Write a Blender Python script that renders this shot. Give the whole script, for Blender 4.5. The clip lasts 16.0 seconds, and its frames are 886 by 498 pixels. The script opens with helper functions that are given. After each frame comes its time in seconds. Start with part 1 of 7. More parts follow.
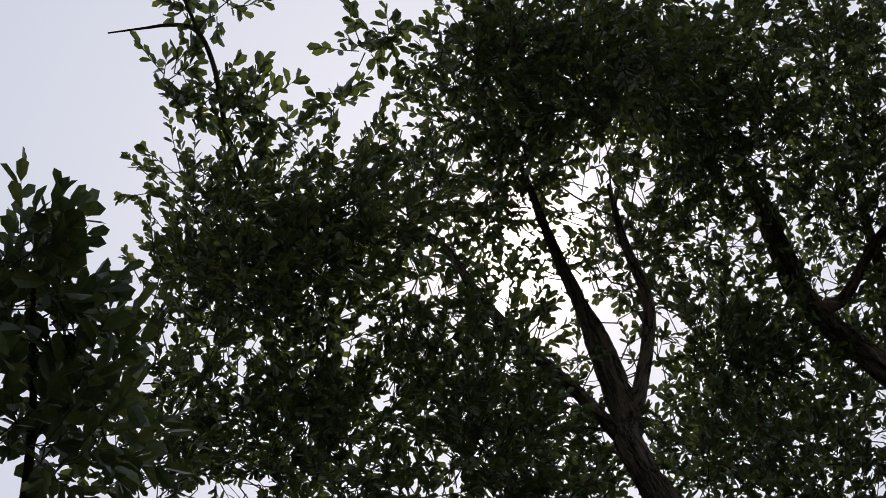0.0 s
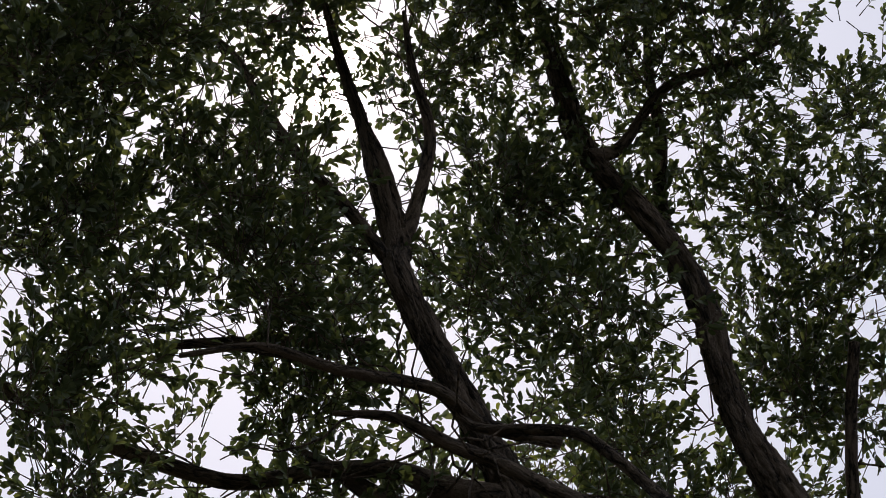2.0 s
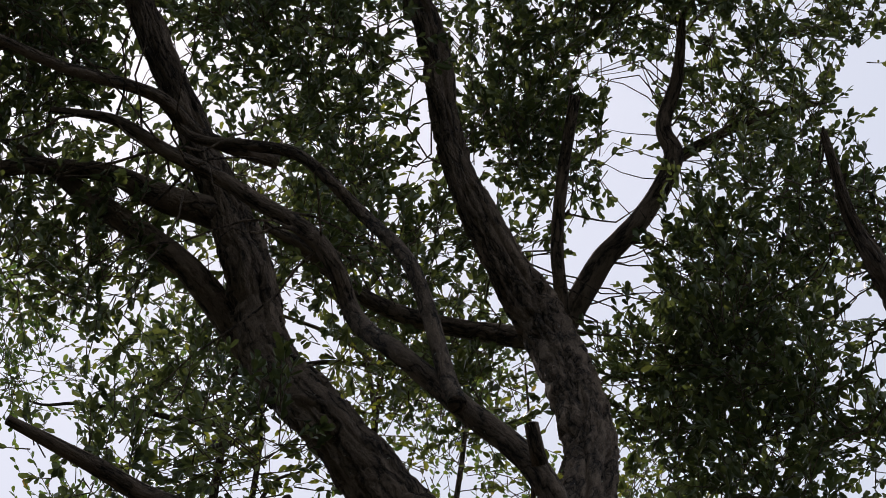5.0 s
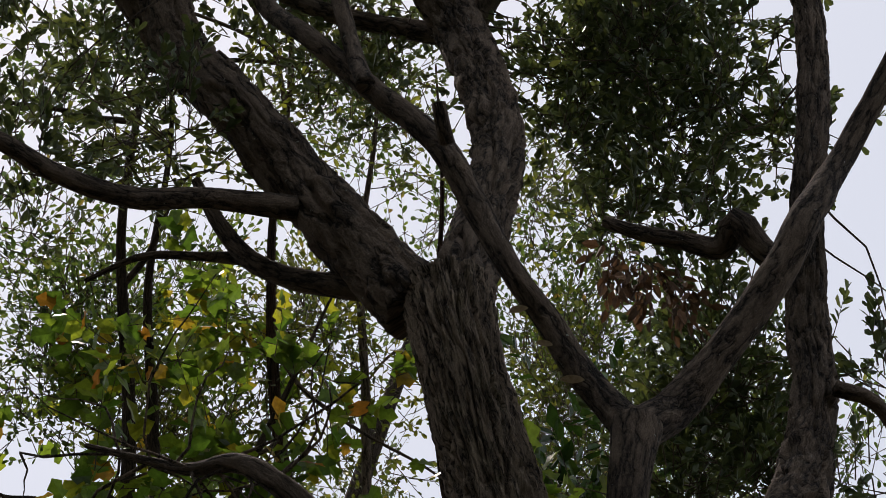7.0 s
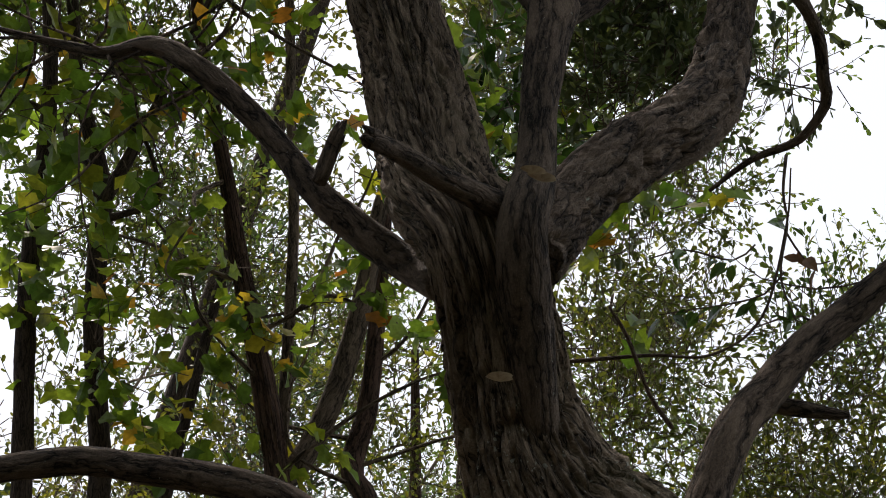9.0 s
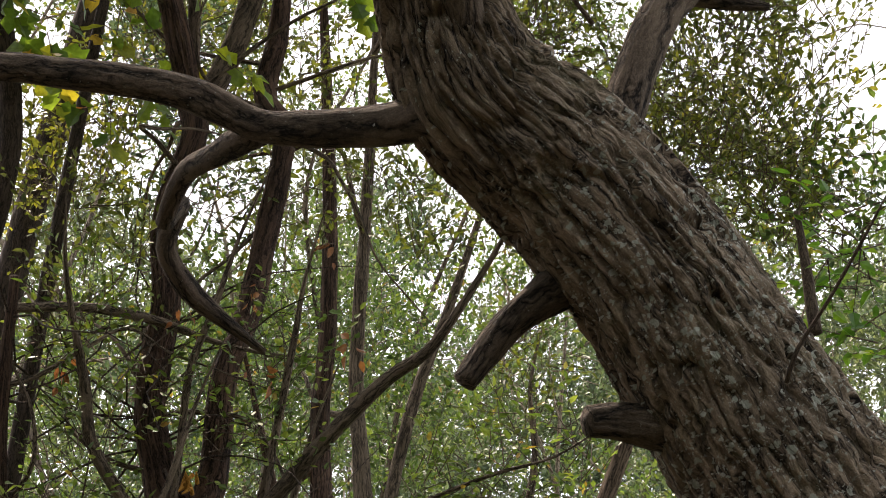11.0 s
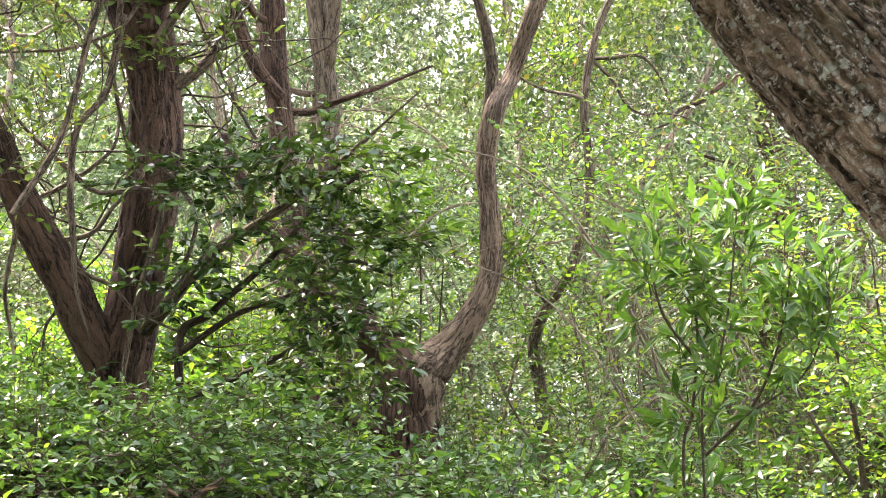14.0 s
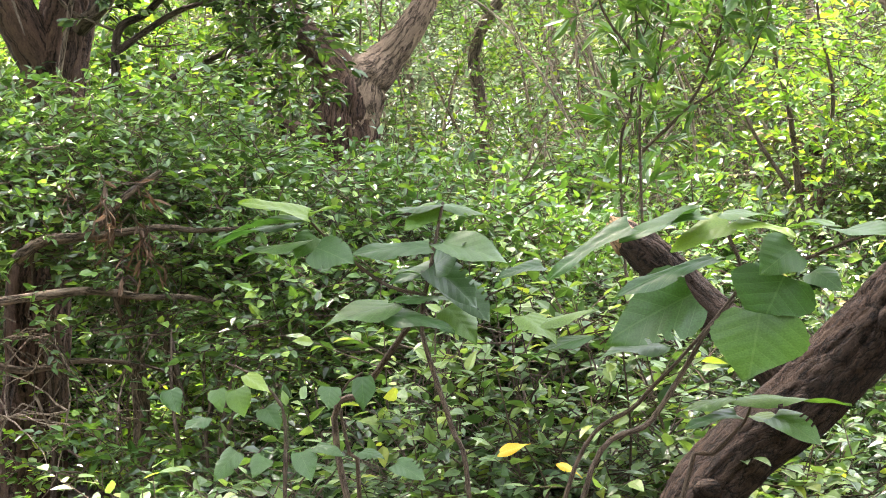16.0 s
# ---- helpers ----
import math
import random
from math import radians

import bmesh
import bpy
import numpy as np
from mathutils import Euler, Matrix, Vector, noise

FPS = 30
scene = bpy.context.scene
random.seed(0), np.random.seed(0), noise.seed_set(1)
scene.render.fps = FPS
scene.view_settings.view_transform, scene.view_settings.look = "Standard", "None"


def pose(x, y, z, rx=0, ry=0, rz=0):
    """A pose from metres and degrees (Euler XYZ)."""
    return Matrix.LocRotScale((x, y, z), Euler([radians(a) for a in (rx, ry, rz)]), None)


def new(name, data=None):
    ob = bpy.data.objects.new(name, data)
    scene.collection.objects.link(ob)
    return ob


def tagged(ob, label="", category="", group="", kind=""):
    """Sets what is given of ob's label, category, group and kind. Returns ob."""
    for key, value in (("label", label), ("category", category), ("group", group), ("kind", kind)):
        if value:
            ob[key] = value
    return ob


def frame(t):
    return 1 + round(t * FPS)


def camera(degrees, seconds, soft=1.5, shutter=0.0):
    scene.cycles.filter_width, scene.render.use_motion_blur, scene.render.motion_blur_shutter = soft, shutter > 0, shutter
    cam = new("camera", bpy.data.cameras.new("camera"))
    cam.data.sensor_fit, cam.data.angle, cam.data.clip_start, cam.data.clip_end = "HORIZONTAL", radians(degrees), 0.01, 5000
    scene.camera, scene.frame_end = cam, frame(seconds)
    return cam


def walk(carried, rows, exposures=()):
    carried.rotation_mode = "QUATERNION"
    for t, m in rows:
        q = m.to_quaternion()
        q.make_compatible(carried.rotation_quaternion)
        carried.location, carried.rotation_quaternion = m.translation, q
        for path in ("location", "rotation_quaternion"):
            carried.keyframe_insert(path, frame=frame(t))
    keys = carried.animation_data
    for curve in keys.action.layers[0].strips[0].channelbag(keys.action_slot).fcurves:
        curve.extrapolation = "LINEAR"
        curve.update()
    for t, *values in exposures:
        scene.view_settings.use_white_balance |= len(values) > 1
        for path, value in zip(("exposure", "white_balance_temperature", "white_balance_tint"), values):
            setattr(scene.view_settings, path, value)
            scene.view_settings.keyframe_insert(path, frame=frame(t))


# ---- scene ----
cam = camera(25.25, 16.0, soft=0.5)
walk(cam, [
    (0.00, pose(-0.062, -0.194, 2.433, 147.090, -9.948, 27.067)),
    (0.50, pose(-0.050, -0.201, 2.408, 146.151, -9.386, 24.942)),
    (1.00, pose(-0.041, -0.206, 2.390, 145.229, -8.904, 22.859)),
    (1.50, pose(-0.036, -0.217, 2.381, 144.250, -8.559, 20.571)),
    (2.00, pose(-0.029, -0.228, 2.365, 143.241, -8.153, 18.480)),
    (2.50, pose(-0.022, -0.231, 2.352, 142.311, -7.772, 16.464)),
    (3.00, pose(-0.004, -0.220, 2.332, 141.458, -7.332, 14.716)),
    (3.50, pose(0.010, -0.208, 2.320, 140.412, -7.083, 12.852)),
    (4.00, pose(0.012, -0.200, 2.310, 139.232, -6.728, 11.311)),
    (4.20, pose(0.013, -0.201, 2.303, 138.723, -6.587, 10.766)),
    (4.70, pose(0.016, -0.195, 2.286, 137.649, -6.224, 9.553)),
    (5.25, pose(0.020, -0.185, 2.257, 136.505, -5.778, 8.726)),
    (5.80, pose(0.025, -0.175, 2.223, 134.968, -5.339, 8.158)),
    (6.30, pose(0.029, -0.167, 2.193, 132.852, -5.012, 7.632)),
    (6.50, pose(0.030, -0.162, 2.184, 131.864, -4.881, 7.413)),
    (7.00, pose(0.037, -0.142, 2.153, 129.324, -4.650, 6.879)),
    (7.50, pose(0.046, -0.108, 2.126, 126.818, -4.380, 6.453)),
    (8.00, pose(0.053, -0.070, 2.097, 124.313, -4.070, 6.046)),
    (8.50, pose(0.065, -0.047, 2.064, 121.765, -3.957, 5.581)),
    (9.00, pose(0.073, -0.039, 2.034, 119.174, -3.891, 5.032)),
    (9.50, pose(0.085, -0.034, 2.003, 116.631, -3.841, 4.502)),
    (9.70, pose(0.088, -0.028, 1.991, 115.562, -3.749, 4.300)),
    (10.20, pose(0.080, -0.006, 1.965, 112.975, -3.139, 3.773)),
    (10.75, pose(0.044, 0.018, 1.938, 110.350, -2.004, 3.257)),
    (11.30, pose(0.006, 0.035, 1.909, 107.817, -0.857, 2.838)),
    (11.80, pose(-0.011, 0.035, 1.877, 105.483, -0.219, 2.596)),
    (12.00, pose(-0.012, 0.034, 1.863, 104.552, -0.116, 2.537)),
    (12.50, pose(-0.012, 0.018, 1.826, 102.242, 0.064, 2.393)),
    (13.00, pose(-0.008, 0.008, 1.786, 99.925, 0.194, 2.231)),
    (13.50, pose(-0.007, -0.003, 1.750, 97.368, 0.226, 1.971)),
    (14.00, pose(-0.007, -0.010, 1.712, 94.828, 0.296, 1.712)),
    (14.50, pose(-0.005, -0.016, 1.676, 92.451, 0.313, 1.466)),
    (15.00, pose(-0.009, -0.014, 1.654, 90.417, 0.211, 1.182)),
    (15.50, pose(-0.008, -0.014, 1.629, 88.663, 0.135, 0.834)),
    (16.00, pose(0.000, 0.000, 1.600, 87.000, -0.000, -0.000)),
], exposures=[(0.0, -0.2, 6450, 20), (1.0, -0.1, 6550, 23), (3.0, -0.03, 6550, 24), (4.2, 0.03, 6550, 22), (6.5, 0.13, 6750, 23), (7.5, 0.12, 6900, 21), (8.1, 0.42, 6950, 21), (9.0, 0.62, 7050, 20), (9.7, 0.80, 7100, 19), (11.8, 2.25, 7500, 24), (12.5, 2.88, 7300, 26), (14.0, 3.25, 7100, 22), (16.0, 3.66, 7050, 22)])

# ---- light: hazy sky, high sun seen through the crown ----
SUN_EL, SUN_AZ = 56.4, -37.8          # degrees; azimuth clockwise from +y
world = bpy.data.worlds.new("sky")
scene.world = world
world.use_nodes = True
wn = world.node_tree.nodes
sky = wn.new("ShaderNodeTexSky")
sky.sky_type = "NISHITA"
sky.sun_disc = False
sky.sun_elevation = radians(SUN_EL)
sky.sun_rotation = radians(SUN_AZ)
sky.air_density, sky.dust_density, sky.ozone_density = 1.0, 3.0, 1.0
wn["Background"].inputs["Strength"].default_value = 0.112
veil = wn.new("ShaderNodeMix")          # thin high cloud over the blue
veil.data_type = "RGBA"
veil.inputs["Factor"].default_value = 0.88
veil.inputs["B"].default_value = (5.45, 6.35, 7.05, 1)
world.node_tree.links.new(sky.outputs[0], veil.inputs["A"])
# the sun's aureole in the haze
wl_ = world.node_tree.links
toward = wn.new("ShaderNodeVectorMath")
toward.operation = "DOT_PRODUCT"
wl_.new(wn.new("ShaderNodeTexCoord").outputs["Generated"], toward.inputs[0])
glow = veil.outputs["Result"]
for sharp, lift in ((900.0, (3.6, 2.7, 2.4)), (6000.0, (160.0, 145.0, 130.0))):
    pw = wn.new("ShaderNodeMath")
    pw.operation = "POWER"
    wl_.new(toward.outputs["Value"], pw.inputs[0])
    pw.inputs[1].default_value = sharp
    add = wn.new("ShaderNodeMix")
    add.data_type, add.blend_type = "RGBA", "ADD"
    add.clamp_factor = True
    wl_.new(pw.outputs[0], add.inputs["Factor"])
    wl_.new(glow, add.inputs["A"])
    add.inputs["B"].default_value = (*lift, 1)
    glow = add.outputs["Result"]
wl_.new(glow, wn["Background"].inputs["Color"])
sun_dir = Vector((math.sin(radians(SUN_AZ)) * math.cos(radians(SUN_EL)), math.cos(radians(SUN_AZ)) * math.cos(radians(SUN_EL)), math.sin(radians(SUN_EL))))
toward.inputs[1].default_value = sun_dir
sun = new("sun", bpy.data.lights.new("sun", "SUN"))
sun.data.energy, sun.data.angle, sun.data.color = 4.5, radians(3.0), (1.0, 0.94, 0.85)
sun.rotation_euler = sun_dir.to_track_quat("Z", "Y").to_euler()

# ---- materials ----
def material(name):
    m = bpy.data.materials.new(name)
    m.use_nodes = True
    return m, m.node_tree.nodes, m.node_tree.links, m.node_tree.nodes["Principled BSDF"]


def ramp(nodes, stops):
    r = nodes.new("ShaderNodeValToRGB")
    while len(r.color_ramp.elements) < len(stops):
        r.color_ramp.elements.new(0.5)
    for e, (p, c) in zip(r.color_ramp.elements, stops):
        e.position, e.color = p, (*c, 1)
    return r


def tex_noise(nodes, links, coord, scale, detail=4.0, rough=0.6, stretch=(1, 1, 1)):
    mp = nodes.new("ShaderNodeMapping")
    mp.inputs["Scale"].default_value = stretch
    links.new(coord, mp.inputs["Vector"])
    n = nodes.new("ShaderNodeTexNoise")
    n.inputs["Scale"].default_value, n.inputs["Detail"].default_value, n.inputs["Roughness"].default_value = scale, detail, rough
    links.new(mp.outputs[0], n.inputs["Vector"])
    return n


def mix(nodes, links, fac, a, b):
    m = nodes.new("ShaderNodeMix")
    m.data_type = "RGBA"
    for sock, v in ((m.inputs["Factor"], fac), (m.inputs["A"], a), (m.inputs["B"], b)):
        if isinstance(v, (int, float)):
            sock.default_value = v
        elif isinstance(v, tuple):
            sock.default_value = (*v, 1)
        else:
            links.new(v, sock)
    return m.outputs["Result"]


def bark(name, dark, light, lichen=0.0, stretch=4.0, moss=0.0, plate=30.0, depth=0.012):
    """Bark in its own round-and-along coordinates: ragged ridges and furrows, flaking plates, fibres, flecks, moss and lichen."""
    m, n, l, p = material(name)
    at = n.new("ShaderNodeAttribute")
    at.attribute_name = "bark"
    co = at.outputs["Vector"]

    def math_node(op, *vals):
        k = n.new("ShaderNodeMath")
        k.operation = op
        for q, v in enumerate(vals):
            if isinstance(v, (int, float)):
                k.inputs[q].default_value = v
            else:
                l.new(v, k.inputs[q])
        return k.outputs[0]

    def warped(scale, amount):
        wob = tex_noise(n, l, co, scale, 3, 0.65)
        off = n.new("ShaderNodeVectorMath")
        off.operation = "MULTIPLY_ADD"
        l.new(wob.outputs["Color"], off.inputs[0])
        off.inputs[1].default_value = amount
        l.new(co, off.inputs[2])
        return off.outputs[0]

    wander = warped(11.0, (0.035, 0.035, 0.10))
    # long ragged furrows
    mp = n.new("ShaderNodeMapping")
    mp.inputs["Scale"].default_value = (1, 1, 1 / stretch)
    l.new(wander, mp.inputs["Vector"])
    furrows = []
    for fine, low, wide in ((1.0, 0.024, 0.085), (2.3, 0.022, 0.09)):
        f = n.new("ShaderNodeTexNoise")
        f.inputs["Scale"].default_value, f.inputs["Detail"].default_value, f.inputs["Roughness"].default_value = plate * fine, (3.5 if fine == 1.0 else 5.0), (0.62 if fine == 1.0 else 0.72)
        l.new(mp.outputs[0], f.inputs["Vector"])
        r = ramp(n, [(0.0, (0, 0, 0)), (low, (0.45, 0.45, 0.45)), (wide, (1, 1, 1))])
        l.new(math_node("ABSOLUTE", math_node("SUBTRACT", f.outputs["Fac"], 0.5)), r.inputs[0])
        furrows.append(r.outputs[0])
    # flaking plates, each lifted and toned a little differently
    mp2 = n.new("ShaderNodeMapping")
    mp2.inputs["Scale"].default_value = (1, 1, 2.2 / stretch)
    l.new(warped(40.0, (0.018, 0.018, 0.05)), mp2.inputs["Vector"])
    flake = n.new("ShaderNodeTexVoronoi")
    flake.inputs["Scale"].default_value = plate * 1.5
    l.new(mp2.outputs[0], flake.inputs["Vector"])
    tone = n.new("ShaderNodeSeparateColor")
    l.new(flake.outputs["Color"], tone.inputs[0])
    fibre = tex_noise(n, l, co, 130.0, 6, 0.75, (1.0, 1.0, 0.9 / stretch))
    broad = tex_noise(n, l, co, 3.0, 4, 0.6)
    speck = tex_noise(n, l, co, 260.0, 3, 0.7)
    strands = ramp(n, [(0.32, (0, 0, 0)), (0.68, (1, 1, 1))])
    l.new(fibre.outputs["Fac"], strands.inputs[0])
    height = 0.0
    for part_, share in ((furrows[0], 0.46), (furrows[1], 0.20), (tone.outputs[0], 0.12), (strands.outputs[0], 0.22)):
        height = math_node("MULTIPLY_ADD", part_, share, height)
    # furrows: the bark's own dark, deepened in colour to stand in for crevice shade
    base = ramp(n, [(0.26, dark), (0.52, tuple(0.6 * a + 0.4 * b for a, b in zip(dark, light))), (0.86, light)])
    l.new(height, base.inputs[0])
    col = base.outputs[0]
    for src, lo, hi in ((broad, (0.66, 0.64, 0.60), (1.22, 1.18, 1.14)), (speck, (0.74, 0.74, 0.74), (1.22, 1.22, 1.22))):
        tn = ramp(n, [(0.32, lo), (0.68, hi)])
        l.new(src.outputs["Fac"], tn.inputs[0])
        mul = n.new("ShaderNodeMix")
        mul.data_type, mul.blend_type = "RGBA", "MULTIPLY"
        mul.inputs["Factor"].default_value = 1.0
        l.new(col, mul.inputs["A"]), l.new(tn.outputs[0], mul.inputs["B"])
        col = mul.outputs["Result"]
    if moss:
        g = tex_noise(n, l, co, 6.0, 6, 0.75)
        r = ramp(n, [(0.50, (0, 0, 0)), (0.70, (moss, moss, moss))])
        l.new(g.outputs["Fac"], r.inputs[0])
        col = mix(n, l, r.outputs[0], col, (0.13, 0.122, 0.062))
    if lichen:
        # ragged crusts of two sizes, thick in some stretches, on the raised bark
        torn = warped(70.0, (0.022, 0.022, 0.022))
        where = tex_noise(n, l, co, 5.5, 4, 0.65)
        along = n.new("ShaderNodeSeparateXYZ")
        l.new(co, along.inputs[0])
        high = n.new("ShaderNodeMapRange")
        for q, v in ((1, 4.4), (2, 5.4), (3, 1.0), (4, 0.25)):
            high.inputs[q].default_value = v
        l.new(along.outputs[2], high.inputs[0])
        for size, most, hue in ((36.0, 0.36, (0.36, 0.385, 0.315)), (75.0, 0.40, (0.42, 0.43, 0.37)), (140.0, 0.36, (0.40, 0.40, 0.34))):
            cell = n.new("ShaderNodeTexVoronoi")
            cell.inputs["Scale"].default_value = size
            l.new(torn, cell.inputs["Vector"])
            pick = n.new("ShaderNodeSeparateColor")
            l.new(cell.outputs["Color"], pick.inputs[0])
            # a cell bears a crust when its own number is low; the crust's size follows the stretch
            room = math_node("MULTIPLY", high.outputs[0], math_node("MULTIPLY", math_node("SUBTRACT", math_node("MULTIPLY", where.outputs["Fac"], 1.5), pick.outputs[1]), most * lichen * 2.2))
            inside = math_node("SUBTRACT", room, cell.outputs["Distance"])
            r = ramp(n, [(0.0, (0, 0, 0)), (0.07, (0.8, 0.8, 0.8))])
            l.new(math_node("MULTIPLY", inside, 1.0), r.inputs[0])
            col = mix(n, l, r.outputs[0], col, hue)
    l.new(col, p.inputs["Base Color"])
    p.inputs["Roughness"].default_value = 0.9
    p.inputs["Specular IOR Level"].default_value = 0.2
    bump = n.new("ShaderNodeBump")
    bump.inputs["Strength"].default_value, bump.inputs["Distance"].default_value = 1.0, depth
    l.new(height, bump.inputs["Height"])
    fine = n.new("ShaderNodeBump")
    fine.inputs["Strength"].default_value, fine.inputs["Distance"].default_value = 0.6, 0.003
    l.new(speck.outputs["Fac"], fine.inputs["Height"])
    l.new(bump.outputs[0], fine.inputs["Normal"])
    l.new(fine.outputs[0], p.inputs["Normal"])
    return m


def leaf_mat(name, stops, glow, through_light=0.45, rough=0.38, single=False, vary=1.0, gloss=0.36):
    """Leaf: gloss above, light coming through; every leaf has its own tone."""
    m, n, l, p = material(name)
    geo = n.new("ShaderNodeNewGeometry")
    r = ramp(n, stops)
    l.new(n.new("ShaderNodeObjectInfo").outputs["Random"] if single else geo.outputs["Random Per Island"], r.inputs[0])
    ob = n.new("ShaderNodeTexCoord").outputs["Object"]
    blot = tex_noise(n, l, ob, 45.0, 3)
    br = ramp(n, [(0.35, (0.75, 0.75, 0.7)), (0.65, (1.1, 1.1, 1.1))])
    l.new(blot.outputs["Fac"], br.inputs[0])
    mul = n.new("ShaderNodeMix")
    mul.data_type, mul.blend_type = "RGBA", "MULTIPLY"
    mul.inputs["Factor"].default_value = 1.0
    l.new(r.outputs[0], mul.inputs["A"]), l.new(br.outputs[0], mul.inputs["B"])
    if not single:
        # every plant has a tone of its own
        own = ramp(n, [(0.0, (0.70, 0.78, 0.80)), (0.5, (1.0, 1.0, 1.0)), (1.0, (1.28, 1.16, 0.92))])
        l.new(n.new("ShaderNodeObjectInfo").outputs["Random"], own.inputs[0])
        plant_tone = n.new("ShaderNodeMix")
        plant_tone.data_type, plant_tone.blend_type = "RGBA", "MULTIPLY"
        plant_tone.inputs["Factor"].default_value = vary
        l.new(mul.outputs["Result"], plant_tone.inputs["A"]), l.new(own.outputs[0], plant_tone.inputs["B"])
        mul = plant_tone
    l.new(mul.outputs["Result"], p.inputs["Base Color"])
    p.inputs["Roughness"].default_value = rough
    p.inputs["Specular IOR Level"].default_value = gloss
    t = n.new("ShaderNodeBsdfTranslucent")
    tm = n.new("ShaderNodeMix")
    tm.data_type, tm.blend_type = "RGBA", "MULTIPLY"
    tm.inputs["Factor"].default_value = 1.0
    l.new(mul.outputs["Result"], tm.inputs["A"])
    tm.inputs["B"].default_value = (*glow, 1)
    l.new(tm.outputs["Result"], t.inputs["Color"])
    mx = n.new("ShaderNodeMixShader")
    mx.inputs[0].default_value = through_light
    l.new(p.outputs[0], mx.inputs[1]), l.new(t.outputs[0], mx.inputs[2])
    l.new(mx.outputs[0], n["Material Output"].inputs["Surface"])
    return m


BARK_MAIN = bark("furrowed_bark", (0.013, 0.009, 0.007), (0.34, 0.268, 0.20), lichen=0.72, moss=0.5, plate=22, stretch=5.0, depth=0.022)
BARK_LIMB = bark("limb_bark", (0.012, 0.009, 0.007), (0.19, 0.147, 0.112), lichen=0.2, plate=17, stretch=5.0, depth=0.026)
BARK_SHAG = bark("shaggy_bark", (0.010, 0.006, 0.005), (0.135, 0.085, 0.064), stretch=14, plate=34, depth=0.014)
BARK_GREY = bark("grey_bark", (0.022, 0.017, 0.013), (0.20, 0.158, 0.12), stretch=9, plate=40, depth=0.008)
BARK_TAN = bark("tan_bark", (0.025, 0.018, 0.013), (0.27, 0.20, 0.15), stretch=9, plate=34, depth=0.014)
BARK_PALE = bark("pale_bark", (0.07, 0.056, 0.045), (0.33, 0.275, 0.22), stretch=9, plate=50, depth=0.005)
BARK_DARK = bark("dark_stem_bark", (0.012, 0.009, 0.007), (0.085, 0.064, 0.05), stretch=7, plate=50, depth=0.006)
TWIG = bark("twig_bark", (0.030, 0.022, 0.017), (0.13, 0.10, 0.075), stretch=5, plate=120, depth=0.002)
BARK_ROT = bark("rotten_bark", (0.006, 0.004, 0.003), (0.075, 0.050, 0.036), stretch=3, plate=40, depth=0.02)
DEAD = bark("dead_wood", (0.10, 0.06, 0.035), (0.36, 0.24, 0.14), stretch=12, plate=80, depth=0.004)
G_CANOPY = leaf_mat("canopy_leaf", [(0.0, (0.045, 0.066, 0.034)), (0.6, (0.076, 0.105, 0.047)), (1.0, (0.125, 0.15, 0.058))], (1.8, 1.75, 1.0), 0.24, vary=0.3)
G_BRIGHT = leaf_mat("bright_leaf", [(0.0, (0.03, 0.055, 0.018)), (0.5, (0.070, 0.125, 0.036)), (0.96, (0.14, 0.195, 0.055)), (1.0, (0.24, 0.16, 0.05))], (1.9, 1.95, 1.05), 0.27, 0.45)
G_MID = leaf_mat("olive_leaf", [(0.0, (0.04, 0.055, 0.018)), (0.6, (0.07, 0.09, 0.026)), (1.0, (0.125, 0.14, 0.035))], (2.2, 2.05, 0.9), 0.40)
# paler, greyer green: distance haze is put into this leaf colour
G_FAR_PALED = leaf_mat("haze_paled_leaf", [(0.0, (0.035, 0.052, 0.027)), (0.6, (0.090, 0.14, 0.072)), (1.0, (0.175, 0.23, 0.125))], (1.6, 1.6, 1.15), 0.2, 0.55)
G_SHRUB = leaf_mat("shrub_leaf", [(0.0, (0.024, 0.052, 0.015)), (0.45, (0.046, 0.105, 0.030)), (0.8, (0.088, 0.175, 0.045)), (1.0, (0.17, 0.26, 0.06))], (2.0, 2.2, 0.75), 0.24, 0.28, vary=0.6, gloss=0.40)
G_SOFT = leaf_mat("soft_leaf", [(0.0, (0.02, 0.05, 0.017)), (0.5, (0.075, 0.14, 0.05)), (0.9, (0.15, 0.225, 0.09)), (1.0, (0.22, 0.27, 0.05))], (2.0, 2.1, 0.8), 0.30, 0.36, gloss=0.36)
# very pale leaf colour in place of air haze over the shrubs behind
G_HAZE_TINT = leaf_mat("haze_tinted_leaf", [(0.0, (0.05, 0.075, 0.035)), (0.55, (0.15, 0.225, 0.115)), (1.0, (0.32, 0.40, 0.24))], (1.7, 1.7, 1.2), 0.25, 0.6)
G_GLOSS = leaf_mat("glossy_dark_leaf", [(0.0, (0.018, 0.042, 0.013)), (0.6, (0.048, 0.095, 0.028)), (1.0, (0.09, 0.15, 0.04))], (1.7, 1.9, 0.8), 0.17, 0.22, gloss=0.5)
G_BROAD = leaf_mat("broad_leaf", [(0.0, (0.020, 0.058, 0.018)), (0.6, (0.038, 0.090, 0.028)), (0.85, (0.07, 0.135, 0.032)), (1.0, (0.13, 0.20, 0.032))], (2.0, 2.2, 0.7), 0.35, 0.42, True, gloss=0.27)
G_MAPLE = leaf_mat("lobed_leaf", [(0.0, (0.042, 0.09, 0.02)), (0.62, (0.088, 0.135, 0.025)), (0.8, (0.13, 0.165, 0.028)), (0.88, (0.19, 0.19, 0.03)), (0.97, (0.26, 0.14, 0.03)), (1.0, (0.20, 0.07, 0.02))], (2.0, 2.0, 0.9), 0.55)
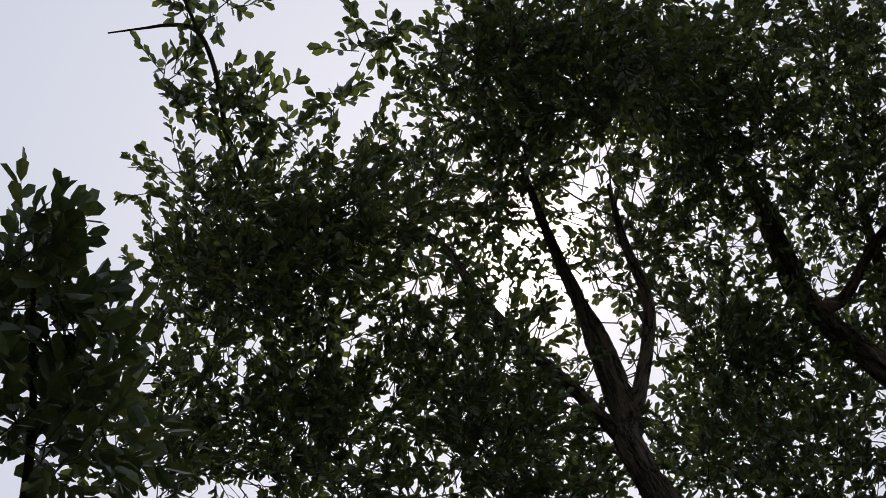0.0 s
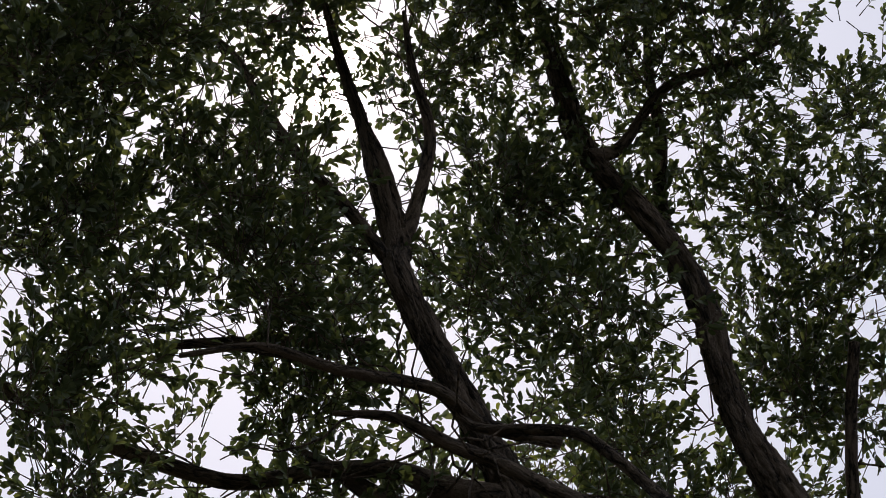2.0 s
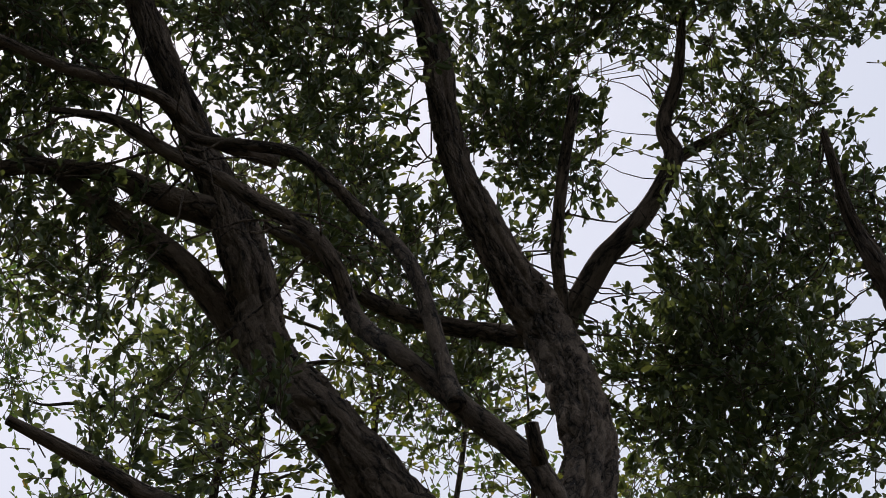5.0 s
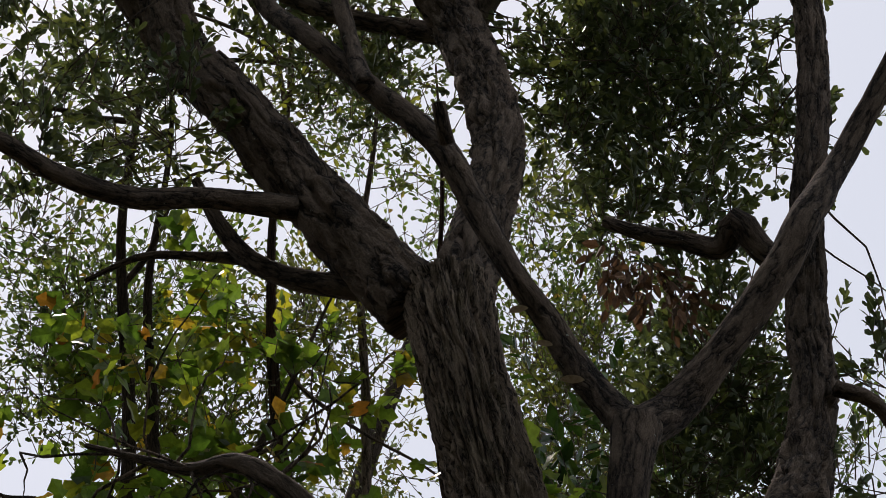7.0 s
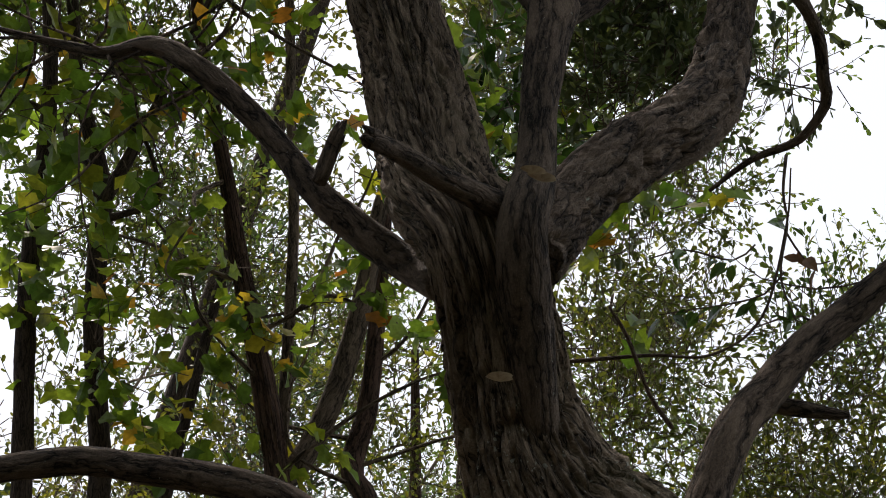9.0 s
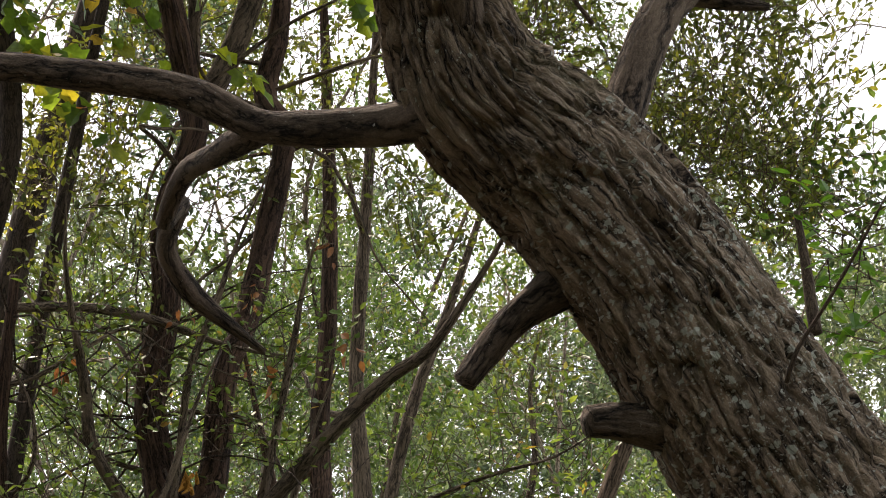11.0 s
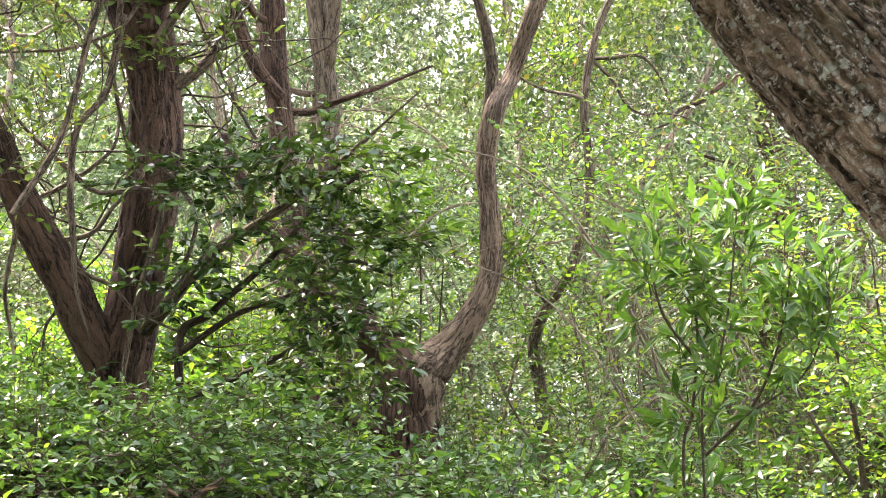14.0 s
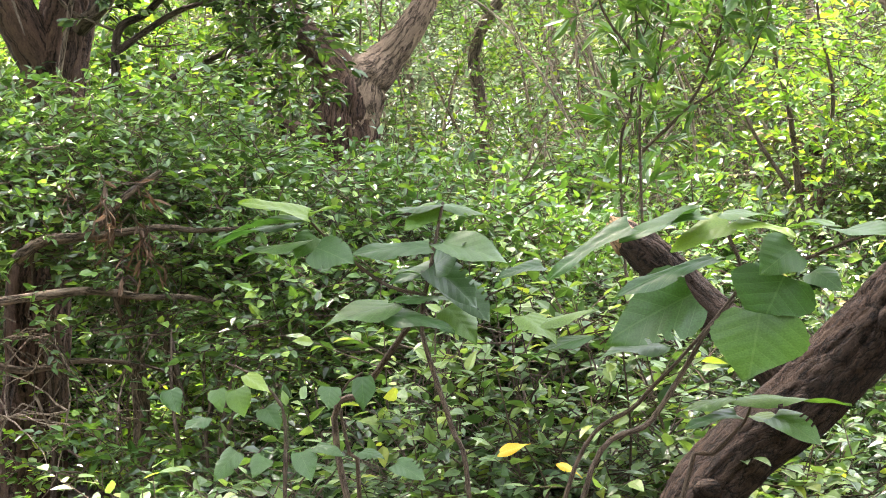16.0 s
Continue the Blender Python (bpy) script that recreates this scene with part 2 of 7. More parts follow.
# greyed green that carries the haze of the distant woods
G_WOODS_HAZED = leaf_mat("haze_toned_leaf", [(0.0, (0.07, 0.088, 0.055)), (0.6, (0.12, 0.145, 0.09)), (1.0, (0.19, 0.215, 0.135))], (1.6, 1.6, 1.1), 0.2, 0.7)
G_WHORL = leaf_mat("whorled_leaf", [(0.0, (0.045, 0.10, 0.024)), (0.7, (0.085, 0.165, 0.038)), (1.0, (0.15, 0.23, 0.05))], (2.0, 2.1, 0.8), 0.25, 0.35)
G_YELLOW = leaf_mat("yellow_green_leaf", [(0.0, (0.045, 0.11, 0.022)), (0.6, (0.085, 0.175, 0.032)), (1.0, (0.19, 0.265, 0.045))], (1.95, 2.05, 0.75), 0.36, 0.36, vary=0.5)
G_FALLEN = leaf_mat("fallen_yellow_leaf", [(0.0, (0.55, 0.36, 0.02)), (1.0, (0.62, 0.44, 0.04))], (1.3, 1.2, 0.6), 0.3, 0.5, True)
bn, bl = G_BROAD.node_tree.nodes, G_BROAD.node_tree.links
lc = bn.new("ShaderNodeSeparateXYZ")
bl.new(bn.new("ShaderNodeTexCoord").outputs["Object"], lc.inputs[0])


def calc(op, a, b=0.0):
    m = bn.new("ShaderNodeMath")
    m.operation = op
    for k, v in enumerate((a, b)):
        if isinstance(v, (int, float)):
            m.inputs[k].default_value = v
        else:
            bl.new(v, m.inputs[k])
    return m.outputs[0]


# side veins run forward from the midrib
ax = calc("ABSOLUTE", lc.outputs[0])
vein = calc("ABSOLUTE", calc("SUBTRACT", calc("FRACT", calc("MULTIPLY", calc("SUBTRACT", lc.outputs[1], calc("MULTIPLY", ax, 0.75)), 5.0)), 0.5))
side_vein = calc("LESS_THAN", vein, 0.025)
rib = calc("LESS_THAN", ax, 0.012)
veins = calc("MAXIMUM", side_vein, rib)
pb = bn["Principled BSDF"]
pb.inputs["Specular IOR Level"].default_value = 0.38
old = pb.inputs["Base Color"].links[0].from_socket
bl.new(mix(bn, bl, calc("MULTIPLY", veins, 0.22), old, (0.17, 0.25, 0.10)), pb.inputs["Base Color"])
bb = bn.new("ShaderNodeBump")
bb.inputs["Strength"].default_value, bb.inputs["Distance"].default_value = 0.12, 0.012
bl.new(vein, bb.inputs["Height"])
bl.new(bb.outputs[0], pb.inputs["Normal"])
FUNGUS, n, l, p = material("fungus")
fr = ramp(n, [(0.3, (0.34, 0.27, 0.2)), (0.7, (0.62, 0.56, 0.46))])
l.new(tex_noise(n, l, n.new("ShaderNodeTexCoord").outputs["Object"], 60.0, 3).outputs["Fac"], fr.inputs[0])
l.new(fr.outputs[0], p.inputs["Base Color"])
p.inputs["Roughness"].default_value = 0.85
G_DRY = leaf_mat("dry_leaf", [(0.0, (0.05, 0.03, 0.02)), (1.0, (0.15, 0.09, 0.055))], (1.3, 1.2, 1.0), 0.3, 0.7)

G_RUST = leaf_mat("rust_leaf", [(0.0, (0.12, 0.05, 0.025)), (1.0, (0.28, 0.13, 0.05))], (1.4, 1.2, 0.8), 0.4, 0.6)
ORANGE = bark("torn_orange_wood", (0.30, 0.12, 0.02), (0.72, 0.40, 0.08), stretch=8, plate=90, depth=0.004)

# ---- building blocks ----
rng = np.random.default_rng(7)


def grid_noise(p, seed=0):
    """Smooth value noise in [-1, 1] at the points p (n, 3)."""
    p = np.asarray(p, float) + seed * 17.31
    i = np.floor(p).astype(np.int64)
    f = p - i
    f = f * f * (3 - 2 * f)
    out = np.zeros(len(p))
    for dx in (0, 1):
        for dy in (0, 1):
            for dz in (0, 1):
                h = ((i[:, 0] + dx) * 374761393 + (i[:, 1] + dy) * 668265263 + (i[:, 2] + dz) * 2147483647) & 0xFFFFFFFF
                h = ((h ^ (h >> 13)) * 1274126177) & 0xFFFFFFFF
                v = ((h ^ (h >> 16)) & 0xFFFF) / 32767.5 - 1
                w = (f[:, 0] if dx else 1 - f[:, 0]) * (f[:, 1] if dy else 1 - f[:, 1]) * (f[:, 2] if dz else 1 - f[:, 2])
                out += v * w
    return out


def mesh_of(name, verts, faces, mat, own=None, smooth=True):
    """A mesh from arrays; faces is one (n, 3) or (n, 4) array."""
    me = bpy.data.meshes.new(name)
    k = faces.shape[1]
    me.vertices.add(len(verts)), me.loops.add(faces.size), me.polygons.add(len(faces))
    me.vertices.foreach_set("co", np.ascontiguousarray(verts, np.float32).ravel())
    me.loops.foreach_set("vertex_index", np.ascontiguousarray(faces, np.int32).ravel())
    me.polygons.foreach_set("loop_start", np.arange(0, faces.size, k, dtype=np.int32))
    me.polygons.foreach_set("use_smooth", np.full(len(faces), smooth))
    if own is not None:
        me.attributes.new("bark", "FLOAT_VECTOR", "POINT").data.foreach_set("vector", np.ascontiguousarray(own, np.float32).ravel())
    me.update(calc_edges=True)
    me.validate()
    me.materials.append(mat)
    return me


def child(name, me, parent, label="", kind=""):
    ob = new(name, me)
    ob.parent = parent
    if parent is not None:
        ob.matrix_parent_inverse = parent.matrix_basis.inverted()
    return tagged(ob, label=label, kind=kind)


def thing(name, at, label, category, group="", kind=""):
    global rng
    rng = np.random.default_rng(int(abs(at[0]) * 1000 + abs(at[1]) * 777) + 7)
    ob = new(name)
    ob.matrix_basis = Matrix.Translation(at)
    return tagged(ob, label, category, group, kind)


def spline(pts, step):
    """Points (and radii) along a smooth curve through pts, about step apart."""
    P = np.array(pts, float)
    P = np.vstack([2 * P[0] - P[1], P, 2 * P[-1] - P[-2]])
    out = []
    for i in range(1, len(P) - 2):
        n = max(2, int(np.linalg.norm(P[i + 1, :3] - P[i, :3]) / step))
        u = np.linspace(0, 1, n, endpoint=False)[:, None]
        a, b, c, d = P[i - 1], P[i], P[i + 1], P[i + 2]
        out.append(0.5 * (2 * b + (c - a) * u + (2 * a - 5 * b + 4 * c - d) * u ** 2 + (3 * b - a - 3 * c + d) * u ** 3))
    out = np.vstack(out + [P[-2:-1]])
    out[:, 3] = np.maximum(out[:, 3], 0.002)
    return out


def tube(pts, step=0.05, sides=12, relief=0.0, ridge=0.03, along=0.25, lump=0.0, wobble=0.0, seed=0, twist=0.0):
    """A tapered limb: verts, faces, uv. relief: height of the bark's ridges in metres, ridge and along their width and length, lump: burls."""
    c = spline(pts, step)
    n = len(c)
    if wobble:
        t0 = c[:, :3] * (0.5 / max(wobble, 0.02) * 0.12)
        c[:, :3] += wobble * np.stack([grid_noise(t0, seed + k) for k in range(3)], 1)
    tan = np.gradient(c[:, :3], axis=0)
    tan /= np.linalg.norm(tan, axis=1)[:, None] + 1e-9
    s = np.concatenate([[0], np.cumsum(np.linalg.norm(np.diff(c[:, :3], axis=0), axis=1))])
    side = np.cross(tan[0], (0.3, 0.9, 0.2))
    N = np.zeros((n, 3))
    for i in range(n):
        side = side - tan[i] * (side @ tan[i])
        side /= np.linalg.norm(side)
        N[i] = side
    B = np.cross(tan, N)
    th = np.linspace(0, 2 * np.pi, sides, endpoint=False)
    r = np.repeat(c[:, 3][:, None], sides, 1)
    ca, sa = np.cos(th), np.sin(th)
    if relief or lump:
        rad = np.maximum(c[:, 3].mean(), 0.02)
        T, S = np.meshgrid(th + 0, s)
        q = np.stack([np.cos(T) * rad, np.sin(T) * rad, S], -1).reshape(-1, 3)
        if relief:
            warp = 0.5 * ridge * np.stack([grid_noise(q / (ridge * 3.0), seed + 5), grid_noise(q / (ridge * 3.0), seed + 6), 0 * q[:, 0]], 1)
            w = q + warp
            def plates(v, width):
                v = np.clip(np.abs(v) / width, 0, 1)
                return v * v * (3 - 2 * v)
            a = plates(grid_noise(w / (ridge * 1.5, ridge * 1.5, along * 1.5), seed + 1), 0.20)
            b = plates(grid_noise(w / (ridge * 0.8, ridge * 0.8, along * 0.8), seed + 2), 0.22)
            d = grid_noise(w / (ridge * 0.9, ridge * 0.9, along * 0.45), seed + 4)
            e = grid_noise(q / 0.012, seed + 9) + 0.6 * grid_noise(q / (0.006, 0.006, 0.02), seed + 8)
            r = r + relief * (0.8 * a + 0.45 * b + 0.22 * d + 0.15 * e - 1.0).reshape(n, sides) * np.minimum(1, c[:, 3] / 0.10)[:, None]
        if lump:
            r = r + lump * grid_noise(q / (rad * 2.2), seed + 3).reshape(n, sides) * np.minimum(1, c[:, 3] / 0.08)[:, None]
    V = c[:, None, :3] + r[..., None] * (ca[None, :, None] * N[:, None] + sa[None, :, None] * B[:, None])
    V = V.reshape(-1, 3)
    rad = np.maximum(c[:, 3].mean(), 0.01)
    T, S = np.meshgrid(th, s)
    uv = np.stack([np.cos(T) * rad, np.sin(T) * rad, S], -1).reshape(-1, 3) + (seed * 1.7, seed * 0.9, 0)
    i, j = np.meshgrid(np.arange(n - 1), np.arange(sides), indexing="ij")
    k = (j + 1) % sides
    Fc = np.stack([i * sides + j, i * sides + k, (i + 1) * sides + k, (i + 1) * sides + j], -1).reshape(-1, 4)
    # rounded ends
    ends, base = [], len(V)
    tip = np.vstack([c[0, :3] - tan[0] * c[0, 3] * 0.3, c[-1, :3] + tan[-1] * c[-1, 3] * 0.35])
    V = np.vstack([V, tip])
    uv = np.vstack([uv, uv[0], uv[-1]])
    jj = np.arange(0, sides, 2)
    e0 = np.stack([np.full(len(jj), base), (jj + 2) % sides, (jj + 1) % sides, jj], 1)
    o = (n - 1) * sides
    e1 = np.stack([np.full(len(jj), base + 1), o + jj, o + (jj + 1) % sides, o + (jj + 2) % sides], 1)
    return V, np.vstack([Fc, e0, e1]), uv


def limb(name, parent, pts, mat, label="", **kw):
    V, Fc, uv = tube(pts, **kw)
    return child(name, mesh_of(name, V, Fc, mat, uv), parent, label)


def tapered(pts, more=0.5):
    """The same branch, drawn out into a thin tip."""
    a, b = np.array(pts[-2][:3]), np.array(pts[-1])
    d = unit(b[:3] - a)
    if b[3] < 0.006:
        return pts
    mid, tip = b[:3] + d * more * 0.5 + (0, 0, 0.03), b[:3] + d * more + (0.04, 0, 0.10)
    return list(pts) + [(*mid, b[3] * 0.6), (*tip, 0.003)]


def tubes(paths, sides=4):
    """Many thin twigs at once: paths (n, k, 4) of points and radii, same k."""
    n, k, _ = paths.shape
    tan = np.gradient(paths[..., :3], axis=1)
    tan /= np.linalg.norm(tan, axis=2)[..., None] + 1e-9
    a = np.cross(tan, np.array([0.31, 0.5, 0.81]))
    a /= np.linalg.norm(a, axis=2)[..., None] + 1e-9
    b = np.cross(tan, a)
    th = np.linspace(0, 2 * np.pi, sides, endpoint=False)
    V = paths[:, :, None, :3] + paths[:, :, None, 3:4] * (np.cos(th)[:, None] * a[:, :, None] + np.sin(th)[:, None] * b[:, :, None])
    i, j, q = np.meshgrid(np.arange(n), np.arange(k - 1), np.arange(sides), indexing="ij")
    o = (i * k + j) * sides
    qn = (q + 1) % sides
    Fc = np.stack([o + q, o + qn, o + sides + qn, o + sides + q], -1).reshape(-1, 4)
    return V.reshape(-1, 3), Fc, V.reshape(-1, 3)


# leaf outlines: (across, along) of one half; folded on the midrib
OBOVATE = ((0.0, 0.0), (0.13, 0.2), (0.25, 0.55), (0.23, 0.8), (0.0, 1.0))
BLADE = ((0.0, 0.0), (0.11, 0.28), (0.135, 0.5), (0.085, 0.78), (0.0, 1.0))
LANCE = ((0.0, 0.0), (0.09, 0.25), (0.11, 0.5), (0.06, 0.8), (0.0, 1.0))
OVATE = ((0.0, 0.0), (0.22, 0.22), (0.27, 0.45), (0.16, 0.75), (0.0, 1.0))
LOBED = ((0.0, 0.0), (0.42, 0.12), (0.24, 0.36), (0.40, 0.66), (0.0, 1.0))


def leaf_cloud(pos, way, nrm, size, outline, fold=0.25, curl=0.18, detail=2):
    """Leaves at pos, pointing along way, facing nrm, folded on the midrib. detail 3: eight triangles a leaf, 2: four, 1: two."""
    n = len(pos)
    way = way / (np.linalg.norm(way, axis=1)[:, None] + 1e-9)
    x = np.cross(way, nrm)
    x /= np.linalg.norm(x, axis=1)[:, None] + 1e-9
    z = np.cross(x, way)
    o = np.array(outline)
    if detail == 3:
        half, q = o[1:-1], np.array([(0, 3, 4, 1), (1, 4, 5, 2), (0, 1, 7, 6), (1, 2, 8, 7)])
        mid = [(0, 0, 0), (0, 0.5, 0), (0, 1.0, 0)]
    elif detail == 2:
        half, q = [(o[1:3, 0].mean() * 1.08, o[1:3, 1].mean() * 0.9), (o[3, 0] * 1.1, o[3, 1])], np.array([(0, 2, 3, 1), (0, 1, 5, 4)])
        mid = [(0, 0, 0), (0, 1.0, 0)]
    else:
        half, q = [(o[:, 0].max() * 1.12, 0.55)], np.array([(0, 2, 1), (0, 1, 3)])
        mid = [(0, 0, 0), (0, 1.0, 0)]
    T = np.array(mid + [(a, b, a * fold) for a, b in half] + [(-a, b, a * fold) for a, b in half])
    T[:, 2] -= curl * T[:, 1] ** 2
    S = size[:, None, None] * T[None]
    bend = rng.uniform(0.3, 1.6, n)[:, None]
    V = pos[:, None] + S[..., 0:1] * x[:, None] + S[..., 1:2] * way[:, None] + (S[..., 2] * bend)[..., None] * z[:, None]
    Fc = (np.arange(n)[:, None, None] * len(T) + q[None]).reshape(-1, q.shape[1])
    return V.reshape(-1, 3), Fc


def unit(v):
    return v / (np.linalg.norm(v, axis=-1)[..., None] + 1e-9)


def sprays(centres, radii, per, leaf, outline, up=0.5, droop=0.0, twig=0.25, leaves=9, r_twig=0.003, spread=0.5, jitter=0.35, tilt=0.8, level=1.0, tipward=0.7, detail=2):
    """Leafy twigs in balls: at every centre, per twigs of length twig, each with leaves. tilt: how far leaves stray from facing
    the sky, level: below 1 the twigs lie flatter, tipward: below 1 the leaves crowd to the tip. Returns (leaf verts, faces), (twig paths)."""
    n = len(centres) * per
    c = np.repeat(np.asarray(centres, float), per, 0)
    R = np.repeat(np.asarray(radii, float), per)
    d = unit(rng.normal(size=(n, 3)))
    root = c + d * (R * rng.random(n) ** 0.5)[:, None] * 0.8
    way = unit((d * 0.7 + rng.normal(size=(n, 3)) * 0.45) * (1, 1, level) + np.array([0, 0, up - droop]))
    L = twig * rng.uniform(0.6, 1.3, n)
    u = np.linspace(0, 1, 3)
    sag = (up * 0.25 - droop * 0.5) * L
    path = root[:, None] + way[:, None] * (L[:, None] * u)[..., None]
    path[..., 2] += sag[:, None] * u ** 2
    path = np.concatenate([path, np.broadcast_to((r_twig * (1 - 0.7 * u))[None, :, None], (n, 3, 1))], 2)
    f = np.linspace(0.2, 1.0, leaves) ** tipward
    P = root[:, None] + way[:, None] * (L[:, None] * f)[..., None]
    P[..., 2] += sag[:, None] * f ** 2
    a = unit(np.cross(way, rng.normal(size=(n, 3))))
    b = np.cross(way, a)
    ang = np.arange(leaves) * 2.4 + rng.uniform(0, 6.28, n)[:, None] + rng.normal(size=(n, leaves)) * 0.3
    out = np.cos(ang)[..., None] * a[:, None] + np.sin(ang)[..., None] * b[:, None]
    lean = (0.9 - 0.55 * f)[None, :, None]
    lw = unit((out * lean * (0.6 + spread) + way[:, None] * (1.1 - lean * 0.5) + rng.normal(size=(n, leaves, 3)) * jitter * 0.5) * (1, 1, level) + np.array([0, 0, -0.25 * droop]))
    nr = unit(np.array([0, 0, 1.0]) + rng.normal(size=(n, leaves, 3)) * tilt - 0.3 * tilt * out)
    sz = leaf * rng.uniform(0.6, 1.2, (n, leaves))
    lf = leaf_cloud(P.reshape(-1, 3), lw.reshape(-1, 3), nr.reshape(-1, 3), sz.ravel(), outline, detail=detail)
    return lf, path


def crown(parent, masses, leaf, outline, mat, density=1.0, gaps=0.0, gap_size=0.45, name="crown", per=5, label="", spray_r=0.16, thick=0.85, twigs=1.0, thin=(), **kw):
    """Foliage: masses (x, y, z, r) filled with sprays of leafy twigs, thinned by gaps; leaves and twigs as two parts. twigs: the share that shows."""
    C = []
    for x, y, z, r in masses:
        k = int(density * 95 * r ** 2.2 / (leaf / 0.07) ** 1.6) + 3
        d = unit(rng.normal(size=(k, 3))) * (r * rng.random(k) ** 0.45)[:, None] * (1, 1, thick)
        C.append(d + (x, y, z))
    C = np.vstack(C)
    C = C[grid_noise(C / gap_size, 3) > -1 + gaps]
    C = C[C[:, 2] > 0.1]
    for x, y, z, r in thin:
        C = C[(np.linalg.norm(C - (x, y, z), axis=1) > r) | (rng.random(len(C)) < 0.45)]
    (V, Fc), path = sprays(C, np.full(len(C), spray_r), per, leaf, outline, **kw)
    child(name, mesh_of(name, V, Fc, mat, smooth=False), parent, label, kind="stuff")
    path = path[::max(1, round(1 / twigs))]
    V, Fc, uv = tubes(path, 3)
    child("twigwork", mesh_of("twigwork", V, Fc, TWIG, uv), parent, "thin brown twigs", kind="stuff")
    return C


def boughs(parent, starts, C, mat, every=6, r=0.008, name="branchwork"):
    """Thin boughs that lead from the limbs to the sprays."""
    pick = C[::every]
    S = np.array(starts, float)[:, :3]
    S = S + rng.normal(size=S.shape) * 0.02
    used = np.zeros(len(S))
    o, keep = [], []
    for q in pick:
        d = np.linalg.norm(q - S + (0, 0, 0.25), axis=1) + used * 0.35
        k = int(np.argmin(d))
        if 0.2 < np.linalg.norm(q - S[k]) < 0.75:
            used[k] += 1
            o.append(S[k]), keep.append(q)
    o, pick = np.array(o), np.array(keep)
    u = np.linspace(0, 1, 7)[None, :, None]
    way = pick - o
    p = o[:, None] + way[:, None] * u
    p[..., 2] += (np.sin(u[..., 0] * np.pi) * 0.10) * np.linalg.norm(way, axis=1)[:, None]
    p += np.stack([grid_noise((p.reshape(-1, 3)) * 4.5, 20 + k) for k in range(3)], 1).reshape(p.shape) * 0.17 * np.sin(u * np.pi)
    rad = np.broadcast_to((r * (1.5 - 1.1 * u)), (*p.shape[:2], 1)) * np.clip(np.linalg.norm(way, axis=1), 0.4, 1.6)[:, None, None]
    V, Fc, uv = tubes(np.concatenate([p, rad], 2), 5)
    child(name, mesh_of(name, V, Fc, mat, uv), parent, "thin winding boughs", kind="stuff")


def tangle(parent, start, n, reach, r, mat, seed, name="branchwork", spread=(1.0, 0.7, 0.55), lift=0.1, label="thin bare crooked branches"):
    """Many thin crooked branches as one part, wandering out from a stem."""
    g = np.random.default_rng(seed)
    S = spline(start, 0.15)[:, :3]
    o = S[g.integers(max(1, len(S) // 6), len(S) - 1, n)]
    d = unit(g.normal(size=(n, 3)) * spread + (0, 0, lift))
    L = reach * g.uniform(0.5, 1.2, n) / 8
    P, p = [], o.copy()
    for i in range(9):
        P.append(np.concatenate([p, np.full((n, 1), r * (1 - 0.095 * i)) * g.uniform(0.9, 1.1, (n, 1))], 1))
        d = unit(d + g.normal(size=(n, 3)) * (0.28, 0.28, 0.24) + (0, 0, -0.02))
        p = p + d * L[:, None]
    V, Fc, uv = tubes(np.stack(P, 1), 4)
    child(name, mesh_of(name, V, Fc, mat, uv), parent, label, kind="stuff")


def ground_z(x, y):
    return 0.02 * np.maximum(0, np.asarray(y) - 4) + 0.0 * np.asarray(x)


# ---- ground: one sheet of leaf litter reaching the horizon ----
gx = np.concatenate([-np.geomspace(900, 12, 14), np.linspace(-11, 11, 60), np.geomspace(12, 900, 14)])
gy = np.concatenate([-np.geomspace(900, 6, 12), np.linspace(-5, 24, 90), np.geomspace(25, 900, 14)])
X, Y = np.meshgrid(gx, gy)
Z = ground_z(X, np.minimum(Y, 60)) + 0.06 * grid_noise(np.stack([X.ravel() * 0.7, Y.ravel() * 0.7, 0 * X.ravel()], 1)).reshape(X.shape) - 0.03
V = np.stack([X, Y, Z], -1).reshape(-1, 3)
i, j = np.meshgrid(np.arange(len(gy) - 1), np.arange(len(gx) - 1), indexing="ij")
o = i * len(gx) + j
Fc = np.stack([o, o + 1, o + 1 + len(gx), o + len(gx)], -1).reshape(-1, 4)
SOIL, n, l, p = material("leaf_litter")
co = n.new("ShaderNodeTexCoord").outputs["Object"]
g1, g2 = tex_noise(n, l, co, 30.0, 6), tex_noise(n, l, co, 1.2, 4)
r1 = ramp(n, [(0.3, (0.02, 0.014, 0.01)), (0.6, (0.07, 0.046, 0.03)), (0.78, (0.16, 0.11, 0.07))])
l.new(g1.outputs["Fac"], r1.inputs[0])
r2 = ramp(n, [(0.45, (0, 0, 0)), (0.7, (0.5, 0.5, 0.5))])
l.new(g2.outputs["Fac"], r2.inputs[0])
l.new(mix(n, l, r2.outputs[0], r1.outputs[0], (0.05, 0.08, 0.025)), p.inputs["Base Color"])
p.inputs["Roughness"].default_value = 0.95
bp = n.new("ShaderNodeBump")
bp.inputs["Distance"].default_value = 0.03
l.new(g1.outputs["Fac"], bp.inputs["Height"])
l.new(bp.outputs[0], p.inputs["Normal"])
tagged(new("ground", mesh_of("ground", V, Fc, SOIL)), "brown leaf litter and soil under the trees", "ground", kind="structure")

# ---- the great leaning tree ----
lower = [(0.71, 4.38, 2.66, 0.238), (0.48, 4.34, 2.99, 0.215), (0.20, 4.24, 3.38, 0.206)]
